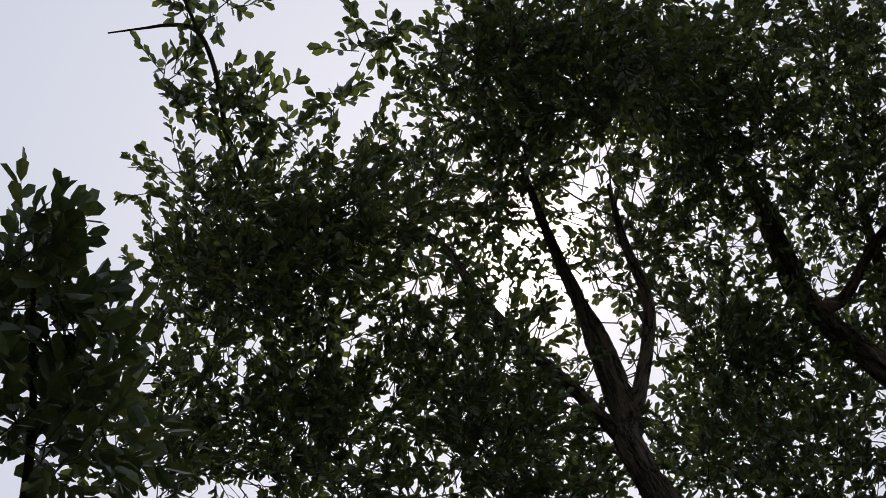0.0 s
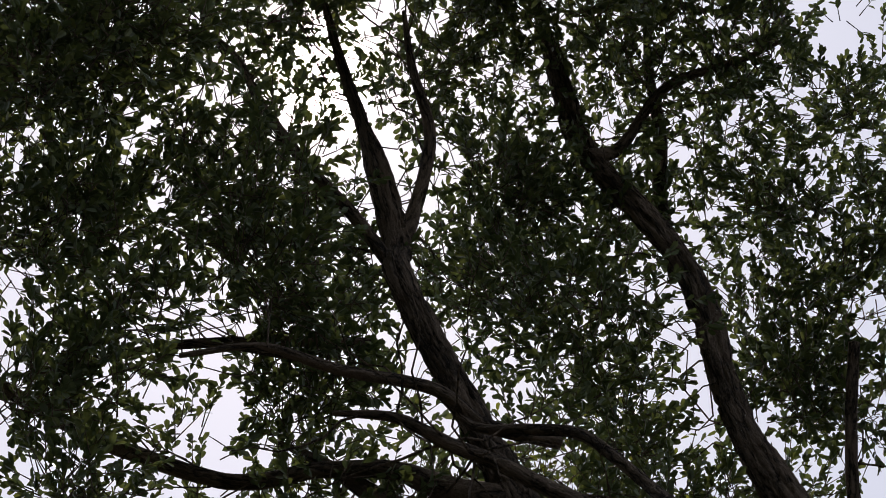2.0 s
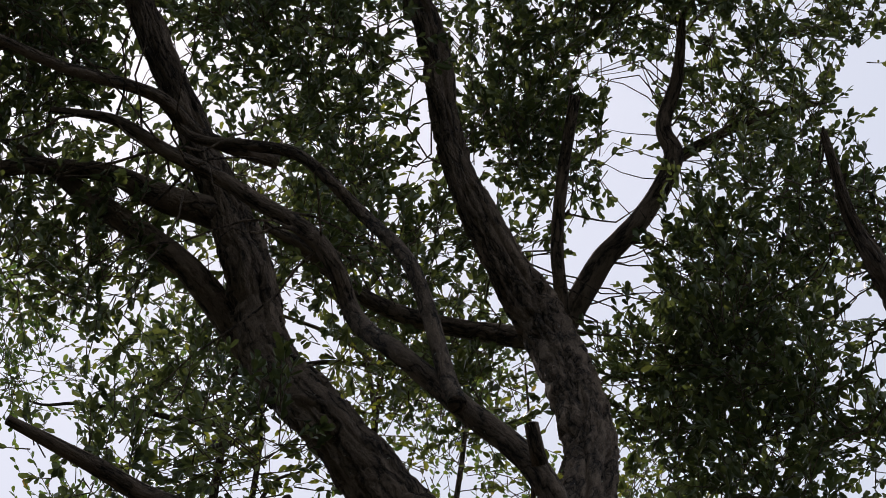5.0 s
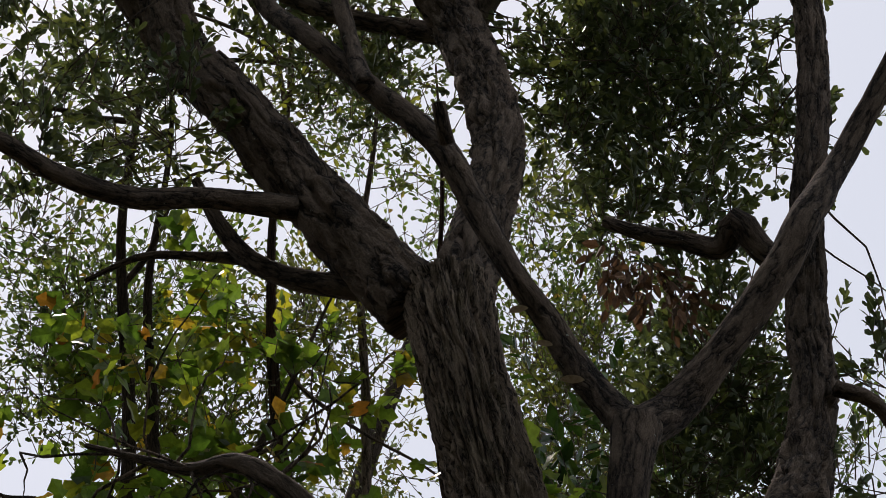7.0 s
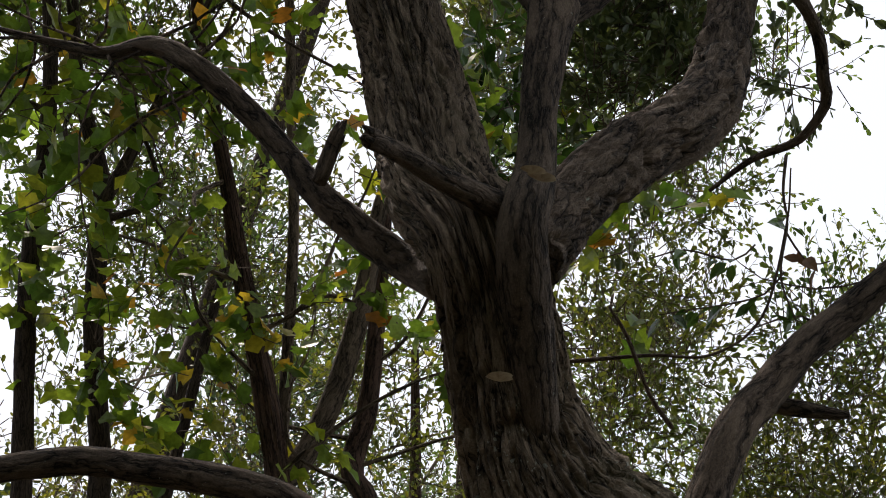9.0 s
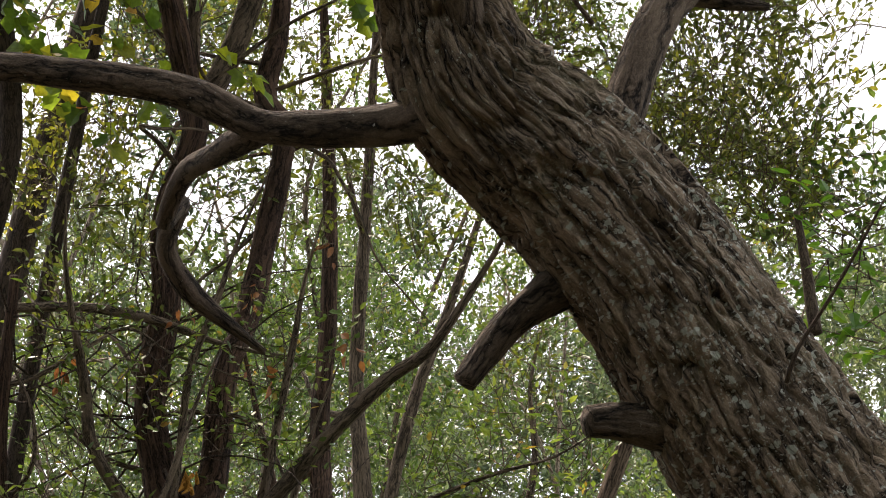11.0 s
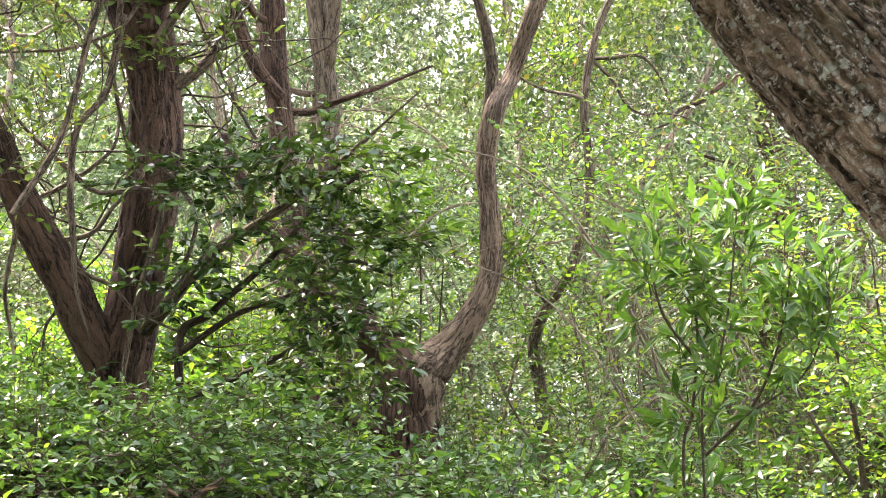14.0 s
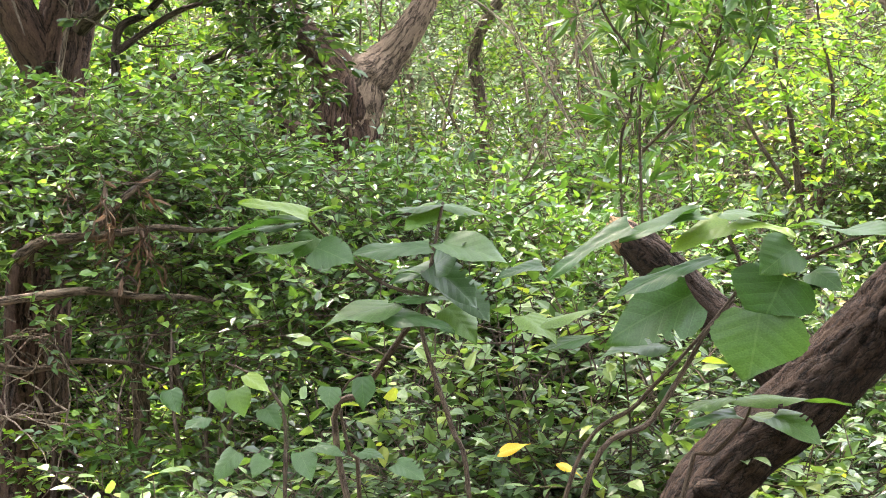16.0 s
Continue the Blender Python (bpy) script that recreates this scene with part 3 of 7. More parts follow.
up_trunk = [(-0.00, 4.18, 3.59, 0.193), (-0.16, 4.10, 3.72, 0.168), (-0.24, 4.02, 3.88, 0.139), (-0.28, 3.92, 4.04, 0.133), (-0.33, 3.81, 4.21, 0.124), (-0.43, 3.91, 4.39, 0.125), (-0.50, 4.00, 4.63, 0.126), (-0.59, 4.03, 4.94, 0.115), (-0.68, 4.05, 5.26, 0.112), (-0.74, 4.10, 5.51, 0.123)]
butt = [(1.80, 4.05, 1.03, 0.264), (1.54, 4.21, 1.46, 0.254), (1.26, 4.30, 1.91, 0.247), (1.02, 4.34, 2.27, 0.243)]
foot = butt[0]
root = [(foot[0] + 0.75, foot[1] - 0.05, -0.3, 0.40), (foot[0] + 0.5, foot[1] - 0.04, 0.25, 0.33)] + butt
great = thing("leaning_tree", (root[0][0], root[0][1], 0), "great leaning evergreen tree with deeply furrowed lichen-spotted bark", "tree")
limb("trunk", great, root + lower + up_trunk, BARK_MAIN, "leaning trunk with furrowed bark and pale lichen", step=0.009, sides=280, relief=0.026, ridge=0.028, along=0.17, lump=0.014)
L1 = [(-0.81, 4.10, 5.46, 0.101), (-1.01, 4.14, 5.71, 0.097), (-1.22, 4.16, 5.97, 0.092), (-1.45, 4.12, 6.26, 0.085), (-1.73, 4.23, 6.66, 0.085), (-1.84, 4.15, 6.99, 0.078), (-1.98, 4.08, 7.30, 0.065), (-2.12, 4.00, 7.59, 0.057), (-2.29, 3.85, 7.91, 0.054), (-2.42, 3.74, 8.20, 0.051), (-2.49, 3.82, 8.46, 0.053), (-2.56, 3.66, 8.75, 0.050), (-2.64, 3.56, 8.99, 0.030), (-2.73, 3.38, 9.27, 0.021), (-2.80, 3.16, 9.55, 0.012)]
L2 = [(-0.72, 4.15, 5.51, 0.098), (-0.70, 4.38, 6.03, 0.083), (-0.71, 4.60, 6.54, 0.088), (-0.84, 4.77, 7.06, 0.088), (-0.97, 4.90, 7.44, 0.094), (-1.14, 4.82, 7.75, 0.073), (-1.30, 4.73, 8.07, 0.064), (-1.39, 4.66, 8.37, 0.056), (-1.46, 4.54, 8.71, 0.058), (-1.58, 4.42, 9.01, 0.052), (-1.95, 4.25, 9.60, 0.052), (-2.03, 4.12, 9.85, 0.046), (-2.09, 3.99, 10.11, 0.036), (-2.15, 3.82, 10.37, 0.021)]
MS = [(-0.18, 3.95, 3.80, 0.044), (-0.21, 3.82, 3.99, 0.057), (-0.23, 3.69, 4.17, 0.059), (-0.21, 3.73, 4.34, 0.049), (-0.21, 3.74, 4.53, 0.044), (-0.20, 3.76, 4.71, 0.050), (-0.19, 3.79, 4.85, 0.060)]
MR = [(-0.19, 3.80, 4.84, 0.057), (-0.10, 3.86, 4.96, 0.051), (0.04, 3.85, 5.16, 0.046), (0.16, 3.83, 5.36, 0.047), (0.23, 3.83, 5.53, 0.046), (0.35, 3.93, 5.85, 0.036), (0.51, 3.88, 6.18, 0.031), (0.65, 3.79, 6.52, 0.022)]
ML = [(-0.20, 3.79, 4.85, 0.048), (-0.26, 3.81, 4.93, 0.040), (-0.34, 3.81, 5.04, 0.038), (-0.42, 3.78, 5.17, 0.035), (-0.51, 3.72, 5.28, 0.031), (-0.62, 3.71, 5.50, 0.037), (-0.73, 3.69, 5.70, 0.036), (-0.88, 3.70, 5.86, 0.034), (-1.01, 3.72, 6.01, 0.032), (-1.15, 3.73, 6.16, 0.029), (-1.37, 3.96, 6.54, 0.031), (-1.45, 3.88, 6.71, 0.030), (-1.55, 3.84, 6.83, 0.029), (-1.71, 3.80, 6.93, 0.027), (-1.87, 3.76, 7.03, 0.026), (-2.04, 3.71, 7.11, 0.024), (-2.22, 3.64, 7.20, 0.019), (-2.44, 3.61, 7.24, 0.010)]
RL = [(-0.24, 3.93, 4.25, 0.091), (-0.14, 4.04, 4.46, 0.087), (-0.02, 4.15, 4.65, 0.085), (0.12, 4.27, 4.82, 0.085), (0.21, 4.38, 5.01, 0.078), (0.24, 4.46, 5.23, 0.071), (0.27, 4.52, 5.49, 0.065), (0.26, 4.57, 5.74, 0.061), (0.27, 4.53, 6.14, 0.051), (0.31, 4.58, 6.61, 0.052), (0.31, 4.63, 7.14, 0.047), (0.24, 4.57, 7.34, 0.038), (0.16, 4.52, 7.52, 0.026), (0.08, 4.35, 7.80, 0.014)]
R2 = [(0.07, 4.44, 3.61, 0.048), (0.16, 4.48, 3.77, 0.050), (0.21, 4.51, 3.94, 0.055), (0.27, 4.54, 4.11, 0.053), (0.35, 4.58, 4.23, 0.048), (0.45, 4.61, 4.37, 0.048), (0.57, 4.64, 4.49, 0.046), (0.75, 4.63, 4.66, 0.042), (0.98, 4.60, 4.84, 0.035), (1.19, 4.56, 5.01, 0.021)]
LB = [(-0.42, 4.00, 4.21, 0.053), (-0.51, 4.07, 4.28, 0.044), (-0.64, 4.10, 4.39, 0.043), (-0.78, 4.11, 4.52, 0.037), (-0.88, 4.13, 4.65, 0.033), (-1.01, 4.12, 4.79, 0.032), (-1.15, 4.12, 4.91, 0.031), (-1.27, 4.16, 4.99, 0.027), (-1.41, 4.22, 5.01, 0.019), (-1.54, 4.26, 5.06, 0.013), (-1.74, 4.27, 5.12, 0.008)]
LL = [(-0.22, 4.04, 3.65, 0.069), (-0.31, 4.09, 3.64, 0.053), (-0.42, 4.13, 3.64, 0.046), (-0.55, 4.16, 3.65, 0.042), (-0.67, 4.19, 3.67, 0.039), (-0.81, 4.19, 3.74, 0.040), (-0.97, 4.19, 3.78, 0.040), (-1.13, 4.19, 3.80, 0.037), (-1.27, 4.20, 3.82, 0.036), (-1.41, 4.21, 3.81, 0.035), (-1.63, 4.20, 3.77, 0.028), (-1.86, 4.16, 3.78, 0.017)]
LIMB = {}
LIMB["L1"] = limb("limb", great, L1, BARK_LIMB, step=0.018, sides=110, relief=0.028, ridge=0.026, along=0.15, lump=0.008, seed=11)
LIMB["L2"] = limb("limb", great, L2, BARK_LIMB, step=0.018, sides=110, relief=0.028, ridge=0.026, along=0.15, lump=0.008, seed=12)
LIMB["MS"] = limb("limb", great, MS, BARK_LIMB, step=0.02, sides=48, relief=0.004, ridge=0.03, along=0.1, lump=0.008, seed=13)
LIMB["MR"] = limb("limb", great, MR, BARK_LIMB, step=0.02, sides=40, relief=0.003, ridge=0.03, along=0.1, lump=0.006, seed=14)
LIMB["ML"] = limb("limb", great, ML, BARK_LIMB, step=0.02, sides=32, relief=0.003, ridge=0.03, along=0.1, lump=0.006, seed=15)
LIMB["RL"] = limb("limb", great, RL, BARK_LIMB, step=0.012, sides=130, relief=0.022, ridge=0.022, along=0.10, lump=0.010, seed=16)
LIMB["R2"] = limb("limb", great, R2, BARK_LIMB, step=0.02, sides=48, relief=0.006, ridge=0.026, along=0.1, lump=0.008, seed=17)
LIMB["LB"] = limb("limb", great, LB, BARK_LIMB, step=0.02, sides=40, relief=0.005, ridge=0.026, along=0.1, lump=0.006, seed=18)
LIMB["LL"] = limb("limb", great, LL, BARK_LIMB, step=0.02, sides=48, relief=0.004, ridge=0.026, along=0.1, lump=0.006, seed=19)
SIDE = []
SIDE.append([(-0.74, 3.94, 4.44, 0.019), (-0.72, 3.92, 4.50, 0.020), (-0.70, 3.91, 4.56, 0.019)])
SIDE.append([(-0.29, 3.69, 4.24, 0.035), (-0.40, 3.58, 4.24, 0.026), (-0.49, 3.47, 4.24, 0.022), (-0.53, 3.38, 4.21, 0.020)])
SIDE.append([(-0.68, 4.29, 3.70, 0.040), (-0.80, 4.44, 3.70, 0.032), (-0.91, 4.60, 3.71, 0.027), (-0.99, 4.78, 3.65, 0.025), (-0.98, 4.90, 3.74, 0.030), (-1.02, 4.96, 3.64, 0.029), (-0.97, 5.03, 3.55, 0.031), (-0.88, 5.09, 3.48, 0.022), (-0.77, 5.16, 3.41, 0.009)])
SIDE.append([(0.02, 4.22, 3.29, 0.053), (-0.07, 4.22, 3.22, 0.041), (-0.14, 4.22, 3.13, 0.035), (-0.18, 4.21, 3.07, 0.026)])
SIDE.append([(0.26, 4.28, 2.99, 0.057), (0.17, 4.23, 2.99, 0.043), (0.09, 4.19, 2.98, 0.034)])
SIDE.append([(0.35, 4.66, 4.23, 0.025), (0.47, 4.66, 4.21, 0.021), (0.56, 4.66, 4.20, 0.010)])
SIDE.append([(-1.84, 4.33, 6.80, 0.057), (-2.05, 4.18, 7.02, 0.048), (-2.24, 4.11, 7.16, 0.045), (-2.45, 4.03, 7.28, 0.038), (-2.62, 3.97, 7.40, 0.024), (-2.81, 3.91, 7.50, 0.010)])
SIDE.append([(-1.94, 4.09, 7.20, 0.058), (-2.18, 4.03, 7.26, 0.049), (-2.37, 3.97, 7.33, 0.034), (-2.63, 3.93, 7.34, 0.030), (-2.94, 3.89, 7.30, 0.030), (-3.26, 3.68, 7.30, 0.030), (-3.39, 3.51, 7.27, 0.028), (-3.53, 3.30, 7.25, 0.025), (-3.60, 3.14, 7.24, 0.020), (-3.71, 2.88, 7.26, 0.014), (-3.78, 2.67, 7.27, 0.007)])
SIDE.append([(-1.21, 4.10, 5.83, 0.039), (-1.43, 3.98, 5.77, 0.032), (-1.62, 3.88, 5.69, 0.032), (-1.79, 3.74, 5.66, 0.028), (-1.91, 3.59, 5.65, 0.025), (-2.08, 3.40, 5.64, 0.014)])
SIDE.append([(-1.00, 4.16, 5.58, 0.040), (-1.20, 4.19, 5.64, 0.034), (-1.35, 4.21, 5.73, 0.030), (-1.46, 4.20, 5.86, 0.024), (-1.55, 4.17, 6.01, 0.015)])
SIDE.append([(-1.38, 4.28, 5.79, 0.022), (-1.54, 4.30, 5.82, 0.015), (-1.72, 4.31, 5.83, 0.012), (-1.90, 4.36, 5.78, 0.007)])
SIDE.append([(-1.00, 5.42, 7.90, 0.055), (-0.82, 5.29, 8.20, 0.049), (-0.66, 5.24, 8.40, 0.042), (-0.53, 5.14, 8.63, 0.043), (-0.57, 5.09, 8.80, 0.034), (-0.51, 5.00, 9.01, 0.027), (-0.48, 4.86, 9.24, 0.015)])
SIDE.append([(-0.54, 5.27, 8.79, 0.029), (-0.40, 5.26, 8.89, 0.024), (-0.16, 5.23, 9.01, 0.020), (0.11, 5.24, 9.09, 0.010)])
SIDE.append([(-0.97, 5.33, 7.93, 0.030), (-0.99, 5.16, 8.15, 0.027), (-0.96, 4.98, 8.39, 0.025), (-0.90, 4.77, 8.63, 0.023)])
SIDE.append([(-1.08, 5.24, 7.71, 0.044), (-1.35, 5.06, 7.61, 0.037), (-1.53, 4.88, 7.52, 0.034), (-1.66, 4.69, 7.46, 0.031), (-1.78, 4.45, 7.43, 0.025), (-1.87, 4.27, 7.35, 0.016)])
SIDE.append([(-0.93, 3.62, 5.85, 0.026), (-1.00, 3.70, 6.06, 0.025), (-1.08, 3.72, 6.32, 0.025), (-1.18, 3.75, 6.58, 0.024), (-1.39, 3.89, 6.95, 0.022), (-1.52, 3.85, 7.09, 0.020), (-1.65, 3.83, 7.21, 0.021), (-1.83, 3.84, 7.28, 0.019), (-2.03, 3.84, 7.34, 0.017), (-2.18, 3.76, 7.48, 0.016), (-2.43, 3.71, 7.55, 0.014), (-2.73, 3.61, 7.62, 0.012), (-3.05, 3.51, 7.66, 0.008)])
SIDE.append([(-0.69, 3.61, 5.62, 0.022), (-0.70, 3.57, 5.66, 0.020), (-0.71, 3.54, 5.70, 0.019)])
SIDE.append([(0.23, 4.77, 6.09, 0.045), (0.13, 4.74, 6.19, 0.043), (0.06, 4.71, 6.27, 0.047), (0.01, 4.79, 6.23, 0.042), (-0.11, 4.80, 6.27, 0.031), (-0.26, 4.80, 6.31, 0.026), (-0.37, 4.80, 6.36, 0.020)])
SIDE.append([(0.32, 4.43, 5.42, 0.024), (0.43, 4.47, 5.40, 0.021), (0.50, 4.56, 5.32, 0.019), (0.52, 4.65, 5.23, 0.018), (0.53, 4.71, 5.19, 0.016), (0.46, 4.79, 5.12, 0.013), (0.33, 4.85, 5.09, 0.010), (0.21, 4.93, 5.03, 0.006)])
SIDE.append([(-1.92, 4.22, 9.50, 0.037), (-1.81, 4.30, 9.66, 0.028), (-1.59, 4.21, 9.94, 0.023), (-1.28, 4.27, 10.14, 0.016), (-1.03, 4.30, 10.33, 0.008)])
SIDE.append([(-1.66, 4.80, 9.30, 0.042), (-1.70, 4.59, 9.59, 0.033), (-1.67, 4.39, 9.88, 0.033), (-1.69, 4.23, 10.12, 0.021), (-1.67, 4.03, 10.38, 0.013)])
SIDE.append([(-2.47, 3.82, 8.53, 0.033), (-2.40, 3.72, 8.76, 0.027), (-2.37, 3.62, 8.97, 0.025), (-2.42, 3.44, 9.19, 0.018), (-2.44, 3.29, 9.40, 0.009)])
SIDE.append([(-2.34, 3.99, 8.14, 0.030), (-2.57, 3.63, 8.40, 0.026), (-2.74, 3.43, 8.55, 0.024), (-2.88, 3.22, 8.70, 0.020), (-2.98, 3.03, 8.86, 0.013), (-3.14, 2.90, 8.94, 0.007)])
SIDE.append([(-2.51, 3.85, 7.92, 0.021), (-2.78, 3.76, 7.89, 0.021), (-3.15, 3.63, 7.81, 0.019), (-3.41, 3.57, 7.73, 0.017), (-3.70, 3.51, 7.62, 0.013)])
SIDE.append([(-1.78, 4.02, 7.40, 0.027), (-2.01, 3.88, 7.39, 0.025), (-2.14, 3.71, 7.41, 0.023), (-2.42, 3.53, 7.37, 0.021), (-2.63, 3.36, 7.34, 0.015), (-2.86, 3.26, 7.23, 0.009)])
SIDE.append([(-3.49, 2.44, 8.68, 0.013), (-3.49, 2.24, 8.76, 0.011), (-3.45, 2.03, 8.86, 0.010), (-3.45, 1.88, 8.91, 0.009), (-3.51, 1.81, 8.90, 0.008), (-3.62, 1.76, 8.86, 0.005), (-3.73, 1.71, 8.81, 0.003)])
SIDE.append([(-3.45, 1.88, 8.91, 0.008), (-3.45, 1.77, 8.94, 0.007), (-3.45, 1.61, 8.99, 0.004)])
BEARS = {"LB": (0,), "MS": (1,), "LL": (2,), "R2": (5,), "L1": (6, 7, 8, 9, 10, 21, 22, 23, 24, 25, 26), "L2": (11, 12, 13, 14, 19, 20), "ML": (15, 16), "RL": (17, 18)}
for k, pts in enumerate(SIDE):
    if k in (0, 1):
        g = np.random.default_rng(950 + k)
        a, b = np.array(pts[-2][:3]), np.array(pts[-1][:3])
        for _ in range(6):
            off = g.normal(size=3) * pts[-1][3] * 0.45
            limb("splinter", great, [(*(b + off - unit(b - a) * 0.03), pts[-1][3] * 0.5), (*(b + off + unit(b - a) * 0.008), pts[-1][3] * 0.38), (*(b + off * 1.1 + unit(b - a) * g.uniform(0.012, 0.035)), 0.003)], BARK_LIMB, "splintered broken wood", step=0.01, sides=7, lump=0.003, seed=k)
    bearer = next((LIMB[w] for w, ks in BEARS.items() if k in ks), great)
    limb("branch", bearer, pts, BARK_LIMB, step=0.03 if k not in (3, 4) else 0.012, sides=16 if k > 5 else 36, relief=0.003 if k not in (3, 4) else 0.012, ridge=0.02, along=0.08, lump=0.005 if k not in (3, 4) else 0.014, seed=30 + k)
allpts = [tuple(q) for s in [L1[3:], L2[3:], RL[6:], ML[6:], MR[4:]] + SIDE[6:16] + SIDE[19:25] for q in spline(s, 0.12)]
TOP1 = [(-2.58, 2.48, 9.09, 0.22), (-2.37, 2.49, 9.27, 0.22), (-2.26, 2.8, 9.18, 0.22), (-2.08, 2.74, 9.37, 0.22), (-3.57, 2.89, 8.17, 0.2), (-3.5, 3.07, 7.85, 0.22), (-2.73, 3.21, 8.19, 0.14),
        (-3.72, 2.66, 8.45, 0.26), (-3.48, 2.49, 8.67, 0.13), (-3.70, 2.32, 8.62, 0.07), (-3.31, 2.50, 8.75, 0.08), (-3.19, 2.58, 8.90, 0.09), (-3.01, 2.47, 9.14, 0.05), (-3.05, 2.80, 8.99, 0.27), (-2.87, 2.72, 9.33, 0.16), (-2.71, 2.84, 9.58, 0.40), (-2.31, 3.09, 9.83, 0.46), (-1.84, 3.42, 10.03, 0.52),
        (-3.45, 2.82, 8.16, 0.29), (-3.69, 2.76, 7.64, 0.30), (-3.25, 3.12, 7.97, 0.22), (-3.30, 2.72, 8.54, 0.26), (-2.43, 2.92, 10.09, 0.37), (-2.22, 3.69, 10.03, 0.28), (-1.47, 3.44, 10.32, 0.38), (-2.89, 3.05, 9.41, 0.26), (-3.34, 2.56, 8.12, 0.31), (-3.10, 2.67, 8.44, 0.30)]
TOP2 = [(-2.38, 4.22, 9.44, 0.32), (-1.96, 4.46, 9.42, 0.42), (-2.47, 4.43, 9.02, 0.31), (-2.22, 4.17, 9.20, 0.26), (-2.13, 4.49, 8.76, 0.30), (-1.50, 4.43, 9.83, 0.33), (-1.27, 4.73, 9.55, 0.33), (-1.26, 5.15, 8.99, 0.27),
        (-3.30, 3.08, 7.63, 0.28), (-3.13, 3.24, 7.49, 0.22), (-2.72, 3.89, 7.65, 0.23), (-1.59, 3.97, 10.20, 0.33), (-1.09, 4.16, 10.18, 0.36), (-1.92, 4.92, 8.62, 0.26), (-0.98, 4.86, 9.24, 0.27), (-3.27, 3.22, 7.25, 0.17), (-3.66, 2.71, 7.24, 0.12), (-2.77, 4.03, 8.37, 0.13)]
THIN = [(-2.89, 3.31, 9.28, 0.35), (-2.49, 3.76, 9.67, 0.37), (-1.83, 4.04, 9.95, 0.28), (-2.91, 3.42, 8.48, 0.28), (-2.76, 3.86, 8.52, 0.31), (-2.89, 3.33, 7.96, 0.31), (-2.94, 3.13, 8.31, 0.32), (-3.40, 2.60, 8.09, 0.31),
        (-3.29, 3.18, 6.98, 0.15), (-3.00, 3.66, 7.22, 0.12), (-3.23, 3.42, 6.84, 0.15), (-3.18, 3.36, 7.19, 0.17), (-2.93, 3.72, 7.06, 0.17), (-3.18, 3.52, 6.77, 0.21), (-2.71, 4.02, 7.22, 0.16), (-2.57, 4.06, 7.82, 0.17), (-2.30, 4.15, 7.31, 0.16), (-0.88, 4.54, 9.93, 0.39), (-0.67, 4.88, 9.48, 0.25), (-2.49, 4.05, 6.98, 0.25), (-1.67, 4.56, 7.44, 0.23), (-1.99, 4.44, 7.71, 0.25), (-1.71, 4.04, 6.10, 0.22), (-0.22, 5.10, 8.81, 0.34)]
MID = [(-1.08, 5.14, 8.69, 0.29), (-1.20, 4.97, 9.07, 0.29), (-0.47, 4.74, 9.32, 0.34), (0.01, 4.90, 9.23, 0.34), (-0.15, 5.18, 8.22, 0.34), (-0.35, 5.38, 7.74, 0.14), (-1.75, 4.30, 8.43, 0.23), (-1.74, 4.63, 8.17, 0.25),
       (-2.04, 4.12, 8.46, 0.20), (-2.71, 3.81, 7.62, 0.25), (-2.73, 3.48, 7.85, 0.27), (-1.54, 5.22, 8.26, 0.16), (-1.66, 5.63, 8.03, 0.22)]
MID2 = [(-0.17, 5.6, 6.11, 0.2), (0.03, 5.6, 5.95, 0.2), (-0.12, 5.6, 5.76, 0.18), (0.13, 5.6, 6.14, 0.2), (0.20, 5.6, 5.83, 0.16), (-0.01, 5.6, 6.26, 0.2), (-2.39, 5.22, 7.59, 0.22), (-1.32, 5.88, 8.16, 0.23), (-0.26, 5.21, 7.56, 0.37), (-0.49, 5.48, 7.55, 0.27), (-0.31, 5.55, 7.19, 0.24), (-0.03, 5.32, 7.16, 0.32), (-0.38, 5.24, 8.07, 0.25), (0.23, 5.00, 8.03, 0.25), (-2.18, 4.28, 6.23, 0.18), (-2.43, 4.31, 6.98, 0.14),
        (0.09, 5.50, 6.34, 0.22), (-0.13, 5.54, 6.60, 0.19), (0.52, 4.88, 5.80, 0.12), (0.47, 4.90, 5.43, 0.09), (-0.05, 6.00, 6.33, 0.19), (0.30, 5.45, 7.30, 0.15), (-0.28, 6.11, 6.16, 0.12), (-0.00, 6.13, 6.14, 0.13), (-0.09, 6.70, 5.97, 0.11), (-3.02, 3.93, 7.10, 0.20), (-2.51, 4.31, 7.34, 0.15), (-0.65, 4.53, 9.71, 0.25), (-3.44, 3.23, 7.15, 0.16), (-2.24, 4.32, 8.06, 0.15), (-3.51, 2.40, 8.37, 0.17)]
# fine crooked twigs on the boughs that reach out over the young trees
tangle(great, LB[5:], 22, 0.8, 0.0055, BARK_LIMB, 901, name="twigwork", spread=(1.0, 0.6, 0.9), lift=0.1)
tangle(great, ML[10:], 20, 0.8, 0.0055, BARK_LIMB, 902, name="twigwork", spread=(1.0, 0.6, 0.9), lift=-0.15)
tangle(great, R2[5:], 10, 0.5, 0.0045, BARK_LIMB, 903, name="twigwork", spread=(1.0, 0.6, 0.9), lift=0.0)
# the leaves stand thin where the sun comes through
BARE_SPOT = [(-2.35, 2.75, 8.05, 0.27), (-2.60, 3.10, 8.65, 0.30), (-2.88, 3.45, 9.30, 0.32), (-3.10, 3.75, 9.9, 0.32), (-2.05, 3.35, 7.9, 0.18)]
